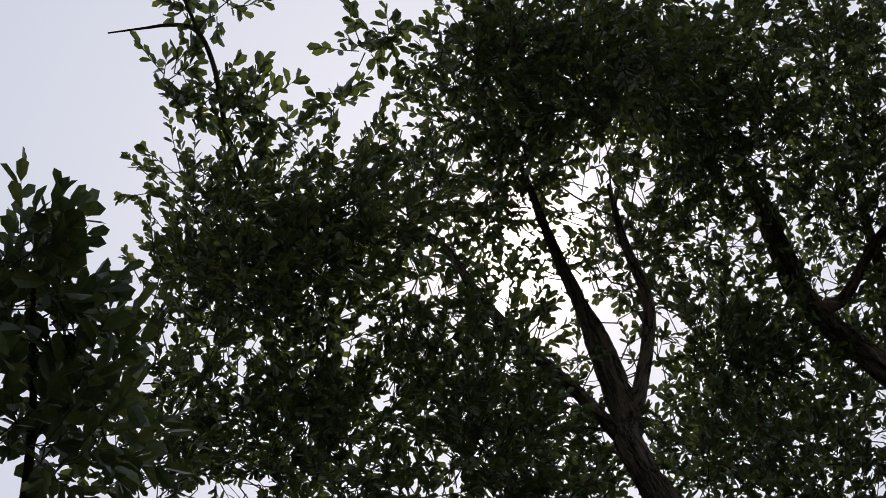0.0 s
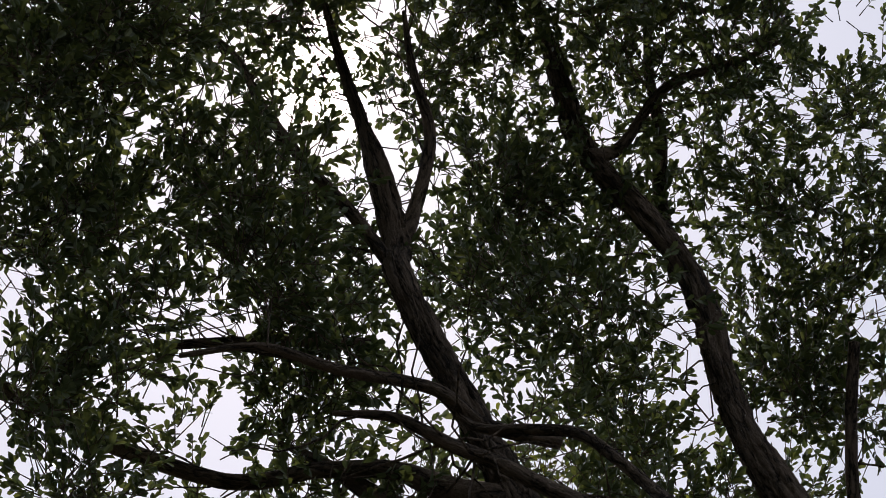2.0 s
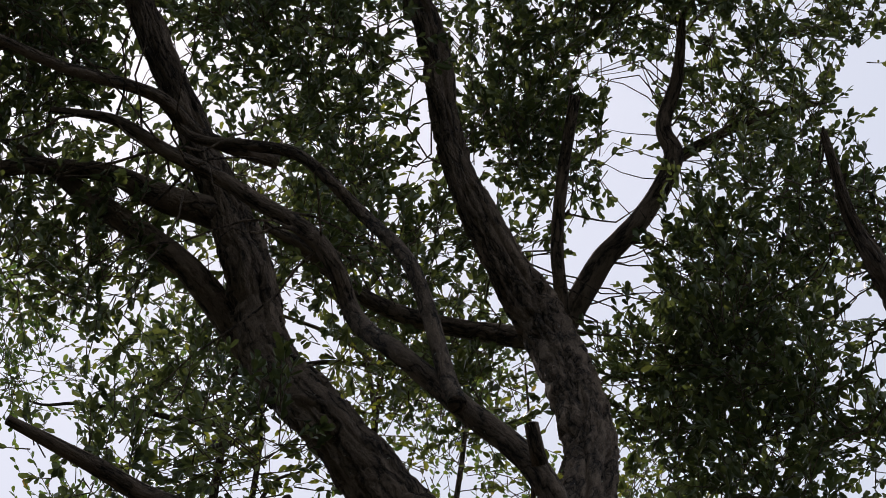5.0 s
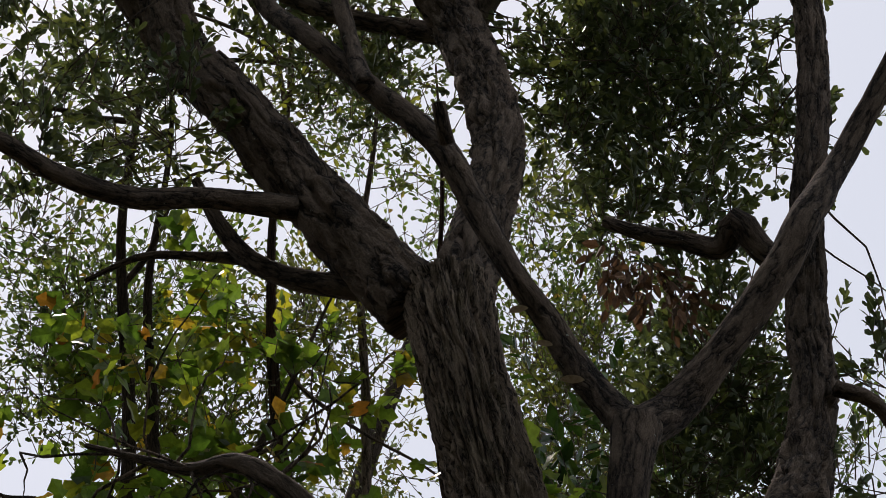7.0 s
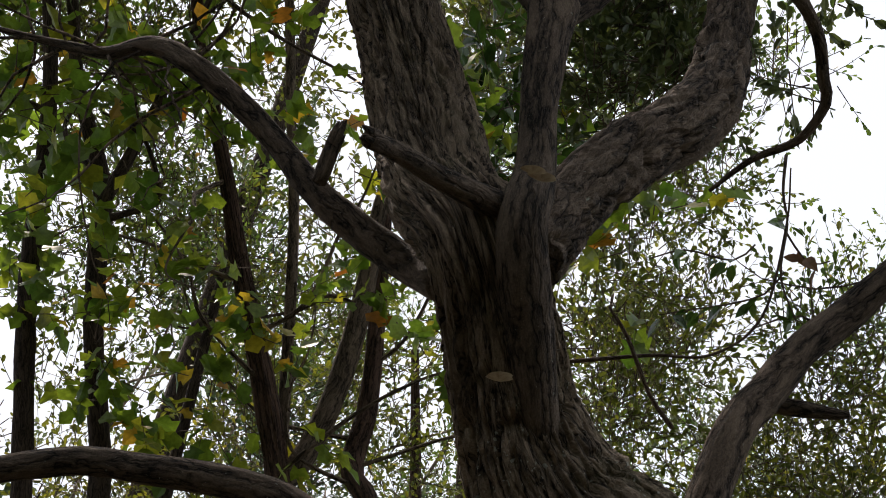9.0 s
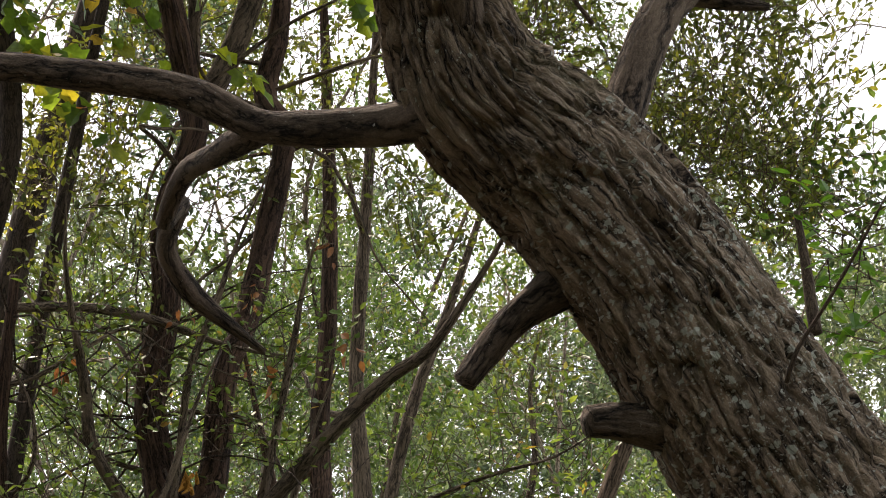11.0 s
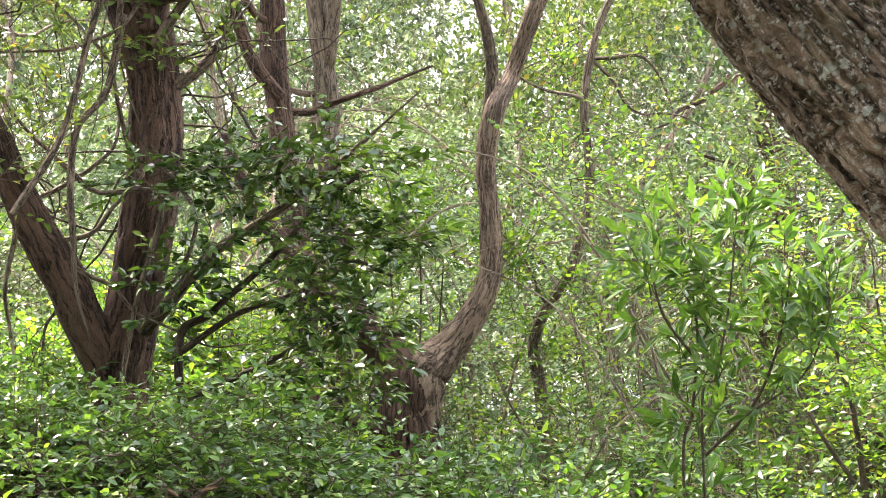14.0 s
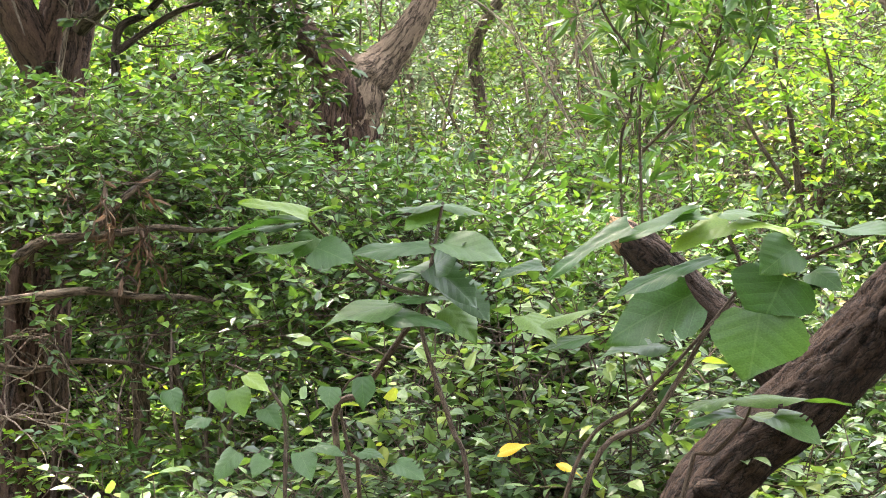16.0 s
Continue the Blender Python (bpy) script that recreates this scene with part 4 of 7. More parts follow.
FILL = [(-2.55, 5.02, 8.13, 0.22), (-2.62, 4.94, 7.16, 0.16), (-2.2, 5.17, 8.0, 0.2), (-1.75, 5.29, 8.32, 0.2), (-1.48, 5.29, 7.84, 0.2), (-1.7, 5.12, 7.51, 0.16), (-1.28, 5.3, 7.45, 0.16), (-1.28, 5.42, 8.33, 0.2), (-0.43, 5.48, 8.25, 0.22), (-0.5, 5.42, 7.75, 0.2), (-0.26, 5.45, 7.59, 0.22), (-0.44, 5.37, 7.23, 0.18), (-0.68, 5.46, 7.68, 0.14), (0.16, 5.41, 7.78, 0.16), (0.11, 5.35, 8.25, 0.16), (-0.04, 5.39, 7.23, 0.2), (-0.15, 5.49, 7.98, 0.22), (-0.27, 5.31, 6.86, 0.2), (-0.02, 5.26, 6.76, 0.18)]
CLUMP = dict(thin=BARE_SPOT, spray_r=0.13, twig=0.17, tipward=0.45, gap_size=0.32, leaves=9)
C1 = crown(great, TOP1, 0.044, OBOVATE, G_CANOPY, density=2.3, gaps=0.55, **CLUMP, label="dense dark green leaves against the sky")
crown(great, [(-3.60, 1.95, 8.81, 0.03), (-3.58, 2.09, 8.77, 0.03), (-3.49, 2.10, 8.82, 0.04), (-3.42, 2.16, 8.83, 0.04), (-3.36, 2.21, 8.84, 0.03), (-3.49, 2.22, 8.77, 0.04), (-3.57, 2.26, 8.71, 0.05), (-3.46, 1.79, 8.94, 0.04), (-3.36, 1.82, 8.98, 0.04), (-2.95, 2.25, 9.14, 0.04), (-2.91, 2.28, 9.26, 0.04), (-3.14, 2.39, 9.00, 0.04), (-3.28, 2.37, 8.82, 0.04)], 0.062, OBOVATE, G_CANOPY, density=6.0, gaps=0.2, per=3, leaves=6, name="sprig", label="leafy sprigs standing out against the sky", spray_r=0.05, twig=0.13)
C2 = crown(great, TOP2, 0.044, OBOVATE, G_CANOPY, density=2.0, gaps=0.55, **CLUMP, label="dark green leathery leaves")
C3 = crown(great, THIN, 0.042, OBOVATE, G_CANOPY, density=1.6, gaps=0.5, **CLUMP, label="sparse dark green leaves round the sun")
C4 = crown(great, MID + MID2, 0.044, OBOVATE, G_CANOPY, density=2.0, gaps=0.55, **CLUMP, label="dark green leathery leaves")
C5 = crown(great, FILL, 0.046, OBOVATE, G_CANOPY, density=1.4, gaps=0.5, **CLUMP, label="dark green leathery leaves")
boughs(great, allpts, np.vstack([C1, C2, C3, C4, C5]), BARK_LIMB, every=4, r=0.0045)

def dangling(parent, pts, n, size, mat, label, outline=OVATE, hang=0.8, name="sprig"):
    """A thin twig with single leaves hanging from it; twig and leaves are two parts."""
    limb("twig", parent, pts, TWIG, step=0.03, sides=6, lump=0.001, seed=n)
    S = spline(pts, 0.01)[:, :3]
    P = S[rng.integers(len(S) // 5, len(S), n)]
    way = rng.normal(size=(n, 3)) * (0.7, 0.7, 0.4) - (0, 0, hang)
    V, Fc = leaf_cloud(P + unit(way) * 0.012, way, rng.normal(size=(n, 3)) + (0, -0.6, 0.3), size * rng.uniform(0.75, 1.25, n), outline, detail=3)
    child(name, mesh_of(name, V, Fc, mat, smooth=False), parent, label, kind="stuff")


for pts, n_, mt in (([(0.41, 4.62, 4.96, 0.005), (0.40, 4.62, 4.84, 0.004), (0.41, 4.62, 4.74, 0.003), (0.39, 4.62, 4.58, 0.003), (0.43, 4.62, 4.44, 0.002)], 7, G_GLOSS),
                    ([(0.40, 4.63, 4.60, 0.003), (0.35, 4.66, 4.55, 0.003), (0.27, 4.66, 4.52, 0.003), (0.17, 4.66, 4.50, 0.003), (0.07, 4.66, 4.48, 0.002)], 12, G_GLOSS),
                    ([(0.40, 4.62, 4.73, 0.003), (0.43, 4.62, 4.67, 0.003), (0.47, 4.62, 4.62, 0.002), (0.52, 4.62, 4.63, 0.002)], 4, G_DRY),
                    ([(0.33, 4.75, 4.75, 0.003), (0.27, 4.75, 4.70, 0.003), (0.14, 4.75, 4.73, 0.003), (0.04, 4.75, 4.70, 0.002)], 9, G_GLOSS)):
    dangling(great, pts, n_, 0.058, mt, "dark leaves dangling singly from a thin twig")
for k, pts in enumerate([[(-0.17, 4.63, 4.32, 0.006), (0.05, 4.64, 4.35, 0.005), (0.21, 4.65, 4.36, 0.004), (0.34, 4.62, 4.46, 0.004), (0.40, 4.52, 4.68, 0.003), (0.41, 4.46, 4.82, 0.002)], [(0.11, 4.70, 4.17, 0.007), (0.05, 4.67, 4.25, 0.006), (-0.01, 4.60, 4.38, 0.006), (-0.06, 4.56, 4.45, 0.004)], [(0.50, 4.04, 3.03, 0.005), (0.52, 4.00, 3.09, 0.005), (0.58, 3.95, 3.18, 0.004), (0.64, 3.89, 3.28, 0.004), (0.69, 3.84, 3.37, 0.002)], [(0.70, 5.04, 3.44, 0.018), (0.69, 5.05, 3.54, 0.017), (0.68, 5.05, 3.64, 0.014), (0.66, 5.04, 3.78, 0.009)]]):
    limb("twig", great, pts, TWIG, step=0.03, sides=7, lump=0.002, seed=200 + k)
crown(great, [(0.90, 5.17, 3.61, 0.11), (0.83, 5.15, 3.71, 0.08), (0.91, 5.11, 3.77, 0.09), (0.92, 5.22, 3.44, 0.06)], 0.055, OVATE, G_YELLOW, density=0.8, gaps=0.2, per=3, leaves=5, name="sprig", label="sprig of bright green leaves", spray_r=0.1, up=0.0, level=0.5, tilt=0.5)
crown(great, [(-0.33, 4.81, 6.27, 0.02), (-0.24, 4.82, 6.19, 0.02), (-0.16, 4.86, 6.14, 0.02)], 0.055, OVATE, G_DRY, density=3.0, gaps=0.1, per=3, leaves=6, name="dead_leaves", label="hanging cluster of withered brown leaves", spray_r=0.05, droop=1.2, up=0.0, twig=0.12)


def fungus(at, r, way):
    """A half-round shelf on the bark."""
    us, vs = np.linspace(-1.4, 1.4, 11), np.linspace(0, 1, 5)
    V = []
    for sgn in (1, -1):
        for v in vs:
            for u in us:
                V.append((math.sin(u) * r * v, -math.cos(u) * r * v * 0.9, sgn * r * 0.16 * (1 - v ** 3) + 0.05 * r * v))
    Fc = []
    for q in (0, 1):
        for i in range(4):
            for j in range(10):
                o = q * 55 + i * 11 + j
                Fc.append((o, o + 1, o + 12, o + 11) if q == 0 else (o, o + 11, o + 12, o + 1))
    me = mesh_of("bracket_fungus", np.array(V), np.array(Fc), FUNGUS)
    ob = child("bracket_fungus", me, great, "pale bracket fungus on the bark")
    ob.matrix_basis = great.matrix_basis.inverted() @ pose(*at, 0, 0, way)
    ob.matrix_parent_inverse = Matrix()


for at, r, way in [((-0.47, 3.63, 5.08), 0.026, -20), ((-0.41, 3.66, 5.00), 0.022, 15), ((-0.34, 3.70, 4.92), 0.03, 0), ((-0.26, 3.70, 3.82), 0.03, 10), ((-0.20, 3.52, 4.22), 0.03, 20), ((-0.26, 3.73, 3.84), 0.028, 0), ((-0.19, 3.63, 4.27), 0.035, 25)]:
    fungus(at, r, way)

# ---- the shaggy tree of several stems ----
ST = [(-1.65, 7.86, -0.49, 0.154), (-1.68, 8.05, 0.23, 0.140), (-1.68, 8.16, 0.80, 0.134), (-1.67, 8.23, 1.27, 0.130), (-1.62, 8.24, 1.78, 0.120), (-1.55, 8.26, 2.21, 0.115), (-1.48, 8.25, 2.68, 0.116), (-1.46, 8.22, 3.04, 0.111), (-1.50, 8.19, 3.32, 0.121), (-1.56, 8.16, 3.51, 0.124), (-1.64, 8.14, 3.73, 0.075), (-1.70, 8.10, 3.97, 0.068), (-1.68, 8.07, 4.23, 0.066), (-1.65, 8.03, 4.47, 0.059), (-1.68, 8.03, 4.87, 0.057), (-1.58, 8.02, 5.23, 0.058), (-1.61, 8.03, 5.39, 0.058), (-1.70, 7.93, 5.79, 0.056), (-1.82, 7.78, 6.23, 0.047), (-1.92, 7.61, 6.67, 0.037), (-2.02, 7.43, 7.08, 0.032), (-2.09, 7.26, 7.44, 0.027), (-2.11, 6.84, 8.09, 0.020), (-2.02, 6.40, 8.72, 0.014), (-2.05, 5.95, 9.23, 0.004)]
SR = [(-1.48, 8.13, 3.32, 0.072), (-1.46, 8.14, 3.52, 0.072), (-1.42, 8.15, 3.76, 0.063), (-1.39, 8.08, 4.13, 0.056), (-1.30, 8.10, 4.46, 0.057), (-1.24, 8.11, 4.87, 0.052), (-1.19, 8.08, 5.25, 0.050), (-1.30, 8.16, 5.49, 0.051), (-1.25, 8.14, 5.79, 0.047), (-1.23, 8.05, 6.21, 0.039), (-1.22, 7.85, 6.79, 0.029), (-1.32, 7.66, 7.24, 0.023), (-1.38, 7.43, 7.73, 0.018), (-1.34, 7.00, 8.40, 0.011), (-1.37, 6.62, 8.93, 0.004)]
SL = [(-1.64, 8.23, 1.87, 0.096), (-1.70, 8.19, 2.01, 0.091), (-1.82, 8.12, 2.29, 0.088), (-1.97, 8.03, 2.59, 0.074), (-2.07, 7.94, 2.86, 0.062), (-2.18, 7.82, 3.21, 0.052), (-2.21, 7.66, 3.76, 0.035), (-2.15, 7.45, 4.38, 0.019)]
shag = thing("shaggy_tree", (ST[0][0], ST[0][1], 0), "brown shaggy-barked tree with several stems and climbing vines", "tree")
shag_trunk = limb("trunk", shag, ST, BARK_SHAG, "stringy fibrous brown bark", step=0.025, sides=90, relief=0.013, ridge=0.02, along=0.6, lump=0.012, seed=3)
shag_right = limb("stem", shag, SR, BARK_SHAG, step=0.025, sides=48, relief=0.007, ridge=0.018, along=0.5, lump=0.008, seed=4)
shag_left = limb("stem", shag, SL, BARK_SHAG, step=0.025, sides=48, relief=0.008, ridge=0.018, along=0.5, lump=0.01, seed=5)
ways = []
ways.append([(-1.62, 8.10, 3.47, 0.041), (-1.69, 7.99, 3.51, 0.031), (-1.76, 7.87, 3.60, 0.028), (-1.85, 7.72, 3.77, 0.026), (-1.86, 7.58, 3.97, 0.023), (-1.88, 7.44, 4.14, 0.016)])
ways.append([(-1.48, 8.13, 3.45, 0.055), (-1.38, 8.04, 3.47, 0.045), (-1.25, 7.96, 3.47, 0.040), (-1.13, 7.85, 3.56, 0.036), (-0.98, 7.74, 3.70, 0.034), (-0.83, 7.62, 3.83, 0.032), (-0.64, 7.49, 3.98, 0.028), (-0.46, 7.37, 4.08, 0.022), (-0.27, 7.19, 4.31, 0.013)])
ways.append([(-1.49, 8.15, 2.08, 0.040), (-1.38, 8.06, 2.17, 0.030), (-1.19, 7.98, 2.37, 0.023), (-0.97, 7.90, 2.50, 0.018), (-0.76, 7.81, 2.63, 0.014)])
ways.append([(-1.44, 8.07, 3.25, 0.026), (-1.34, 8.04, 3.39, 0.021), (-1.20, 7.99, 3.57, 0.021), (-1.14, 7.92, 3.81, 0.019), (-1.06, 7.79, 4.21, 0.014)])
ways.append([(-1.43, 8.20, 3.08, 0.036), (-1.27, 8.21, 3.18, 0.026), (-1.17, 8.20, 3.32, 0.022), (-1.08, 8.15, 3.63, 0.017)])
ways.append([(-1.61, 8.05, 5.35, 0.056), (-1.53, 8.10, 5.48, 0.056), (-1.40, 8.08, 5.81, 0.054), (-1.30, 7.99, 6.23, 0.050), (-1.25, 7.89, 6.60, 0.040), (-1.20, 7.81, 6.93, 0.029), (-1.19, 7.62, 7.38, 0.020), (-1.23, 7.29, 7.96, 0.012), (-1.15, 6.94, 8.51, 0.004)])
ways.append([(-1.25, 8.06, 3.48, 0.014), (-1.05, 7.97, 3.53, 0.013), (-0.95, 7.90, 3.45, 0.012), (-0.71, 7.81, 3.48, 0.010), (-0.48, 7.71, 3.55, 0.009), (-0.22, 7.60, 3.63, 0.008), (-0.00, 7.49, 3.67, 0.005), (0.15, 7.37, 3.73, 0.004)])
ways.append([(-2.20, 7.53, 4.27, 0.021), (-1.90, 7.64, 4.31, 0.021), (-1.64, 7.74, 4.29, 0.021), (-1.40, 7.84, 4.23, 0.012)])
ways.append([(-1.62, 8.09, 5.37, 0.033), (-1.62, 8.04, 5.79, 0.029), (-1.62, 7.79, 6.54, 0.026), (-1.66, 7.62, 7.05, 0.024), (-1.69, 7.41, 7.55, 0.022), (-1.73, 7.09, 8.14, 0.016), (-1.66, 6.75, 8.71, 0.011), (-1.70, 6.36, 9.25, 0.004)])
for k, pts in enumerate(ways):
    limb("branch", shag_trunk, tapered(pts), BARK_GREY, step=0.03, sides=18, relief=0.003, ridge=0.015, along=0.2, lump=0.004, seed=60 + k)
ways = []
ways.append([(-1.57, 7.94, 3.28, 0.014), (-1.53, 7.87, 3.54, 0.015), (-1.50, 7.79, 3.79, 0.016), (-1.46, 7.69, 4.07, 0.017), (-1.36, 7.61, 4.32, 0.014)])
ways.append([(-1.54, 7.90, 3.35, 0.019), (-1.60, 7.89, 3.04, 0.016), (-1.71, 7.85, 2.88, 0.015), (-1.73, 7.82, 2.64, 0.016), (-1.71, 7.79, 2.42, 0.014)])
ways.append([(-1.59, 8.04, 1.69, 0.012), (-1.50, 8.04, 2.19, 0.011), (-1.40, 8.02, 2.61, 0.012), (-1.65, 7.97, 2.63, 0.011), (-1.76, 7.94, 2.72, 0.012)])
ways.append([(-1.92, 7.65, 2.51, 0.016), (-1.74, 7.70, 2.83, 0.014), (-1.63, 7.69, 3.23, 0.014), (-1.50, 7.67, 3.64, 0.014)])
for k, pts in enumerate(ways):
    limb("vine", shag_trunk, tapered(pts), BARK_GREY, step=0.03, sides=8, lump=0.002, seed=70 + k)

crown(shag, [(-2.03, 7.75, 4.43, 0.14), (-1.79, 7.97, 4.58, 0.15), (-1.53, 8.25, 4.54, 0.13), (-1.97, 7.84, 4.19, 0.11), (-2.03, 7.84, 4.85, 0.17), (-1.67, 8.12, 4.90, 0.15), (-1.31, 8.35, 5.03, 0.15), (-0.64, 8.95, 5.08, 0.16), (-0.16, 9.60, 4.69, 0.16), (-0.05, 9.68, 4.42, 0.13), (-1.17, 8.82, 5.29, 0.14), (-0.85, 8.85, 5.30, 0.14), (-0.53, 8.87, 5.31, 0.12), (-0.33, 8.91, 5.23, 0.11), (-0.26, 9.00, 5.00, 0.10)], 0.045, OVATE, G_MID, density=1.2, gaps=0.45, per=4, leaves=6, twig=0.25, spray_r=0.15, label="olive green leaves")


def liana(parent, start, n, reach, r, seed, mat=BARK_GREY, name="side_branch"):
    """Crooked thin side branches that wander out from a stem."""
    g = np.random.default_rng(seed)
    S = spline(start, 0.2)
    for k in range(n):
        o = S[g.integers(2, len(S) - 2), :3]
        d = unit(np.array([g.normal() * 1.0, g.normal() * 0.35 - 0.2, g.normal() * 0.5 + 0.15]))
        pts, p = [], o.copy()
        m = 7
        for i in range(m):
            pts.append((*p, r * (1 - 0.75 * i / (m - 1))))
            d = unit(d + g.normal(size=3) * (0.38, 0.2, 0.38) + (0, 0, 0.05))
            p = p + d * reach / m * g.uniform(0.7, 1.3)
        limb(name, parent, pts, mat, step=0.035, sides=8, lump=0.002, seed=seed + k)


liana(shag_trunk, ST[3:], 16, 1.5, 0.013, 5)
tangle(shag, ST[5:14], 46, 1.3, 0.0065, BARK_DARK, 640, spread=(1.0, 0.5, 0.5), lift=0.0)
tangle(shag, SL[2:], 24, 1.2, 0.006, BARK_DARK, 641, spread=(1.0, 0.5, 0.5), lift=0.05)
liana(shag_right, SR, 9, 1.4, 0.011, 6)
liana(shag_left, SL, 9, 1.3, 0.012, 8)
C = crown(shag, [(-1.85, 7.65, 4.18, 0.28), (-1.97, 7.72, 3.38, 0.30), (-1.18, 7.80, 4.14, 0.19), (-1.28, 7.87, 3.81, 0.19), (-1.82, 7.87, 3.81, 0.21), (-1.97, 7.81, 2.82, 0.25), (-1.06, 7.83, 3.67, 0.16), (-1.78, 7.92, 3.13, 0.19), (-0.84, 7.63, 4.16, 0.16), (-0.47, 7.62, 3.53, 0.11), (-0.22, 7.62, 3.57, 0.13), (0.04, 7.59, 3.70, 0.13), (-1.16, 7.93, 3.13, 0.16)], 0.045, OVATE, G_BRIGHT, density=1.1, gaps=0.5, per=4, leaves=6, level=0.6, tilt=0.5, label="scattered bright green leaves")

crown(shag, [(-0.82, 7.70, 4.20, 0.02), (-0.91, 7.70, 4.60, 0.02), (-1.23, 7.70, 4.43, 0.02), (-1.17, 7.70, 4.07, 0.03), (-1.49, 7.70, 4.35, 0.02), (-1.99, 7.70, 4.10, 0.03)], 0.055, OVATE, G_RUST, density=1.0, per=1, leaves=2, name="withered_leaf", label="rust-brown withered leaves", spray_r=0.04, droop=1.0, up=0.0, twig=0.06, detail=3)
for k in range(14):
    g = np.random.default_rng(60 + k)
    a = np.array([-1.50, 8.03, 3.66]) + g.normal(size=3) * (0.018, 0.01, 0.018)
    b = a + unit(np.array([g.normal() * 0.5, -0.75, g.normal() * 0.5])) * 0.06
    limb("torn_wood", shag, [(*a, 0.010), (*(0.5 * (a + b)), 0.008), (*b, 0.003)], ORANGE, "torn orange wood at a broken branch", step=0.02, sides=6, lump=0.002, seed=k)

# ---- the forked tree ----
YT = [(-0.58, 10.94, 0.93, 0.204), (-0.55, 10.97, 1.52, 0.195), (-0.55, 10.97, 1.77, 0.185), (-0.53, 10.97, 1.92, 0.165), (-0.53, 10.97, 2.02, 0.08)]
YR = [(-0.53, 10.97, 1.45, 0.150), (-0.51, 10.97, 1.75, 0.160), (-0.45, 10.98, 1.95, 0.150), (-0.33, 11.01, 2.06, 0.110), (-0.16, 11.03, 2.28, 0.079), (-0.07, 11.05, 2.50, 0.067), (-0.07, 11.06, 2.85, 0.057), (-0.09, 11.05, 3.14, 0.054), (-0.04, 11.05, 3.42, 0.058), (0.06, 11.25, 3.66, 0.049), (0.19, 11.24, 4.02, 0.049), (0.33, 11.23, 4.39, 0.048), (0.46, 11.20, 4.78, 0.048), (0.49, 11.25, 5.15, 0.053), (0.54, 11.22, 5.42, 0.047), (0.58, 11.05, 6.06, 0.034)]
YL = [(-0.56, 10.97, 1.45, 0.150), (-0.57, 10.97, 1.78, 0.155), (-0.60, 10.95, 1.99, 0.135), (-0.67, 10.89, 2.10, 0.112), (-0.82, 10.80, 2.27, 0.087), (-0.97, 10.71, 2.45, 0.071), (-1.14, 10.62, 2.60, 0.058), (-1.34, 10.50, 2.86, 0.040), (-1.47, 10.37, 3.21, 0.021)]
fork = thing("forked_tree", (YT[0][0], YT[0][1], 0), "brown tree forking low into two bent arms", "tree")
limb("trunk", fork, [(YT[0][0], YT[0][1], -0.1, 0.24)] + YT, BARK_SHAG, step=0.02, sides=90, relief=0.034, ridge=0.03, along=0.13, lump=0.02, seed=6)
fork_right = limb("limb", fork, YR, BARK_TAN, step=0.02, sides=56, relief=0.018, ridge=0.022, along=0.12, lump=0.008, seed=7)
limb("limb", fork, YL, BARK_SHAG, step=0.03, sides=40, relief=0.008, ridge=0.022, along=0.3, lump=0.008, seed=8)
limb("branch", fork_right, [(-0.07, 11.23, 3.43, 0.042), (-0.05, 11.17, 3.68, 0.036), (-0.08, 11.12, 3.90, 0.032), (-0.14, 11.05, 4.15, 0.026), (-0.10, 11.0, 4.5, 0.02), (-0.13, 10.95, 4.9, 0.012), (-0.05, 10.9, 5.3, 0.004)], BARK_GREY, step=0.04, sides=14, lump=0.004, seed=9)
limb("branch", fork, [(-0.67, 10.86, 1.65, 0.053), (-0.82, 10.75, 1.70, 0.037), (-0.96, 10.64, 1.77, 0.028), (-1.13, 10.52, 1.68, 0.015)], BARK_SHAG, step=0.04, sides=14, lump=0.004, seed=9)

# ---- slender trees behind ----
def slender(pts, label, mat=BARK_GREY, arms=(), leaf=None, name="slender_tree"):
    f = pts[0]
    t = thing(name, (f[0], f[1], 0), label, "tree", "slender trees behind")
    trunk = limb("trunk", t, [(f[0], f[1], -0.1, f[3] * 1.15)] + pts, mat, step=0.05, sides=24, relief=0.006, ridge=0.02, along=0.35, lump=0.008, seed=int(abs(f[0]) * 31))
    liana(trunk, pts, 4, 1.1, pts[1][3] * 0.35, 500 + int(abs(f[0]) * 91), mat, name="branch")
    for a in arms:
        limb("branch", trunk, tapered(a), mat, step=0.06, sides=12, lump=0.004, seed=int(abs(a[0][2]) * 17))
    return t


STEMS = []
STEMS.append(slender([(-1.10, 10.82, 2.21, 0.078), (-1.19, 10.78, 3.13, 0.072), (-1.25, 10.78, 3.63, 0.072), (-1.27, 10.77, 4.14, 0.066), (-1.30, 10.74, 4.62, 0.056), (-1.27, 10.64, 5.25, 0.048), (-1.28, 10.45, 6.02, 0.039), (-1.32, 10.07, 7.04, 0.023)], "straight brown trunk with peeling bark", BARK_SHAG, [[(-1.21, 10.73, 3.46, 0.040), (-1.35, 10.66, 3.64, 0.040), (-1.45, 10.56, 3.94, 0.034), (-1.53, 10.45, 4.29, 0.025), (-1.62, 10.31, 4.67, 0.015)]]))
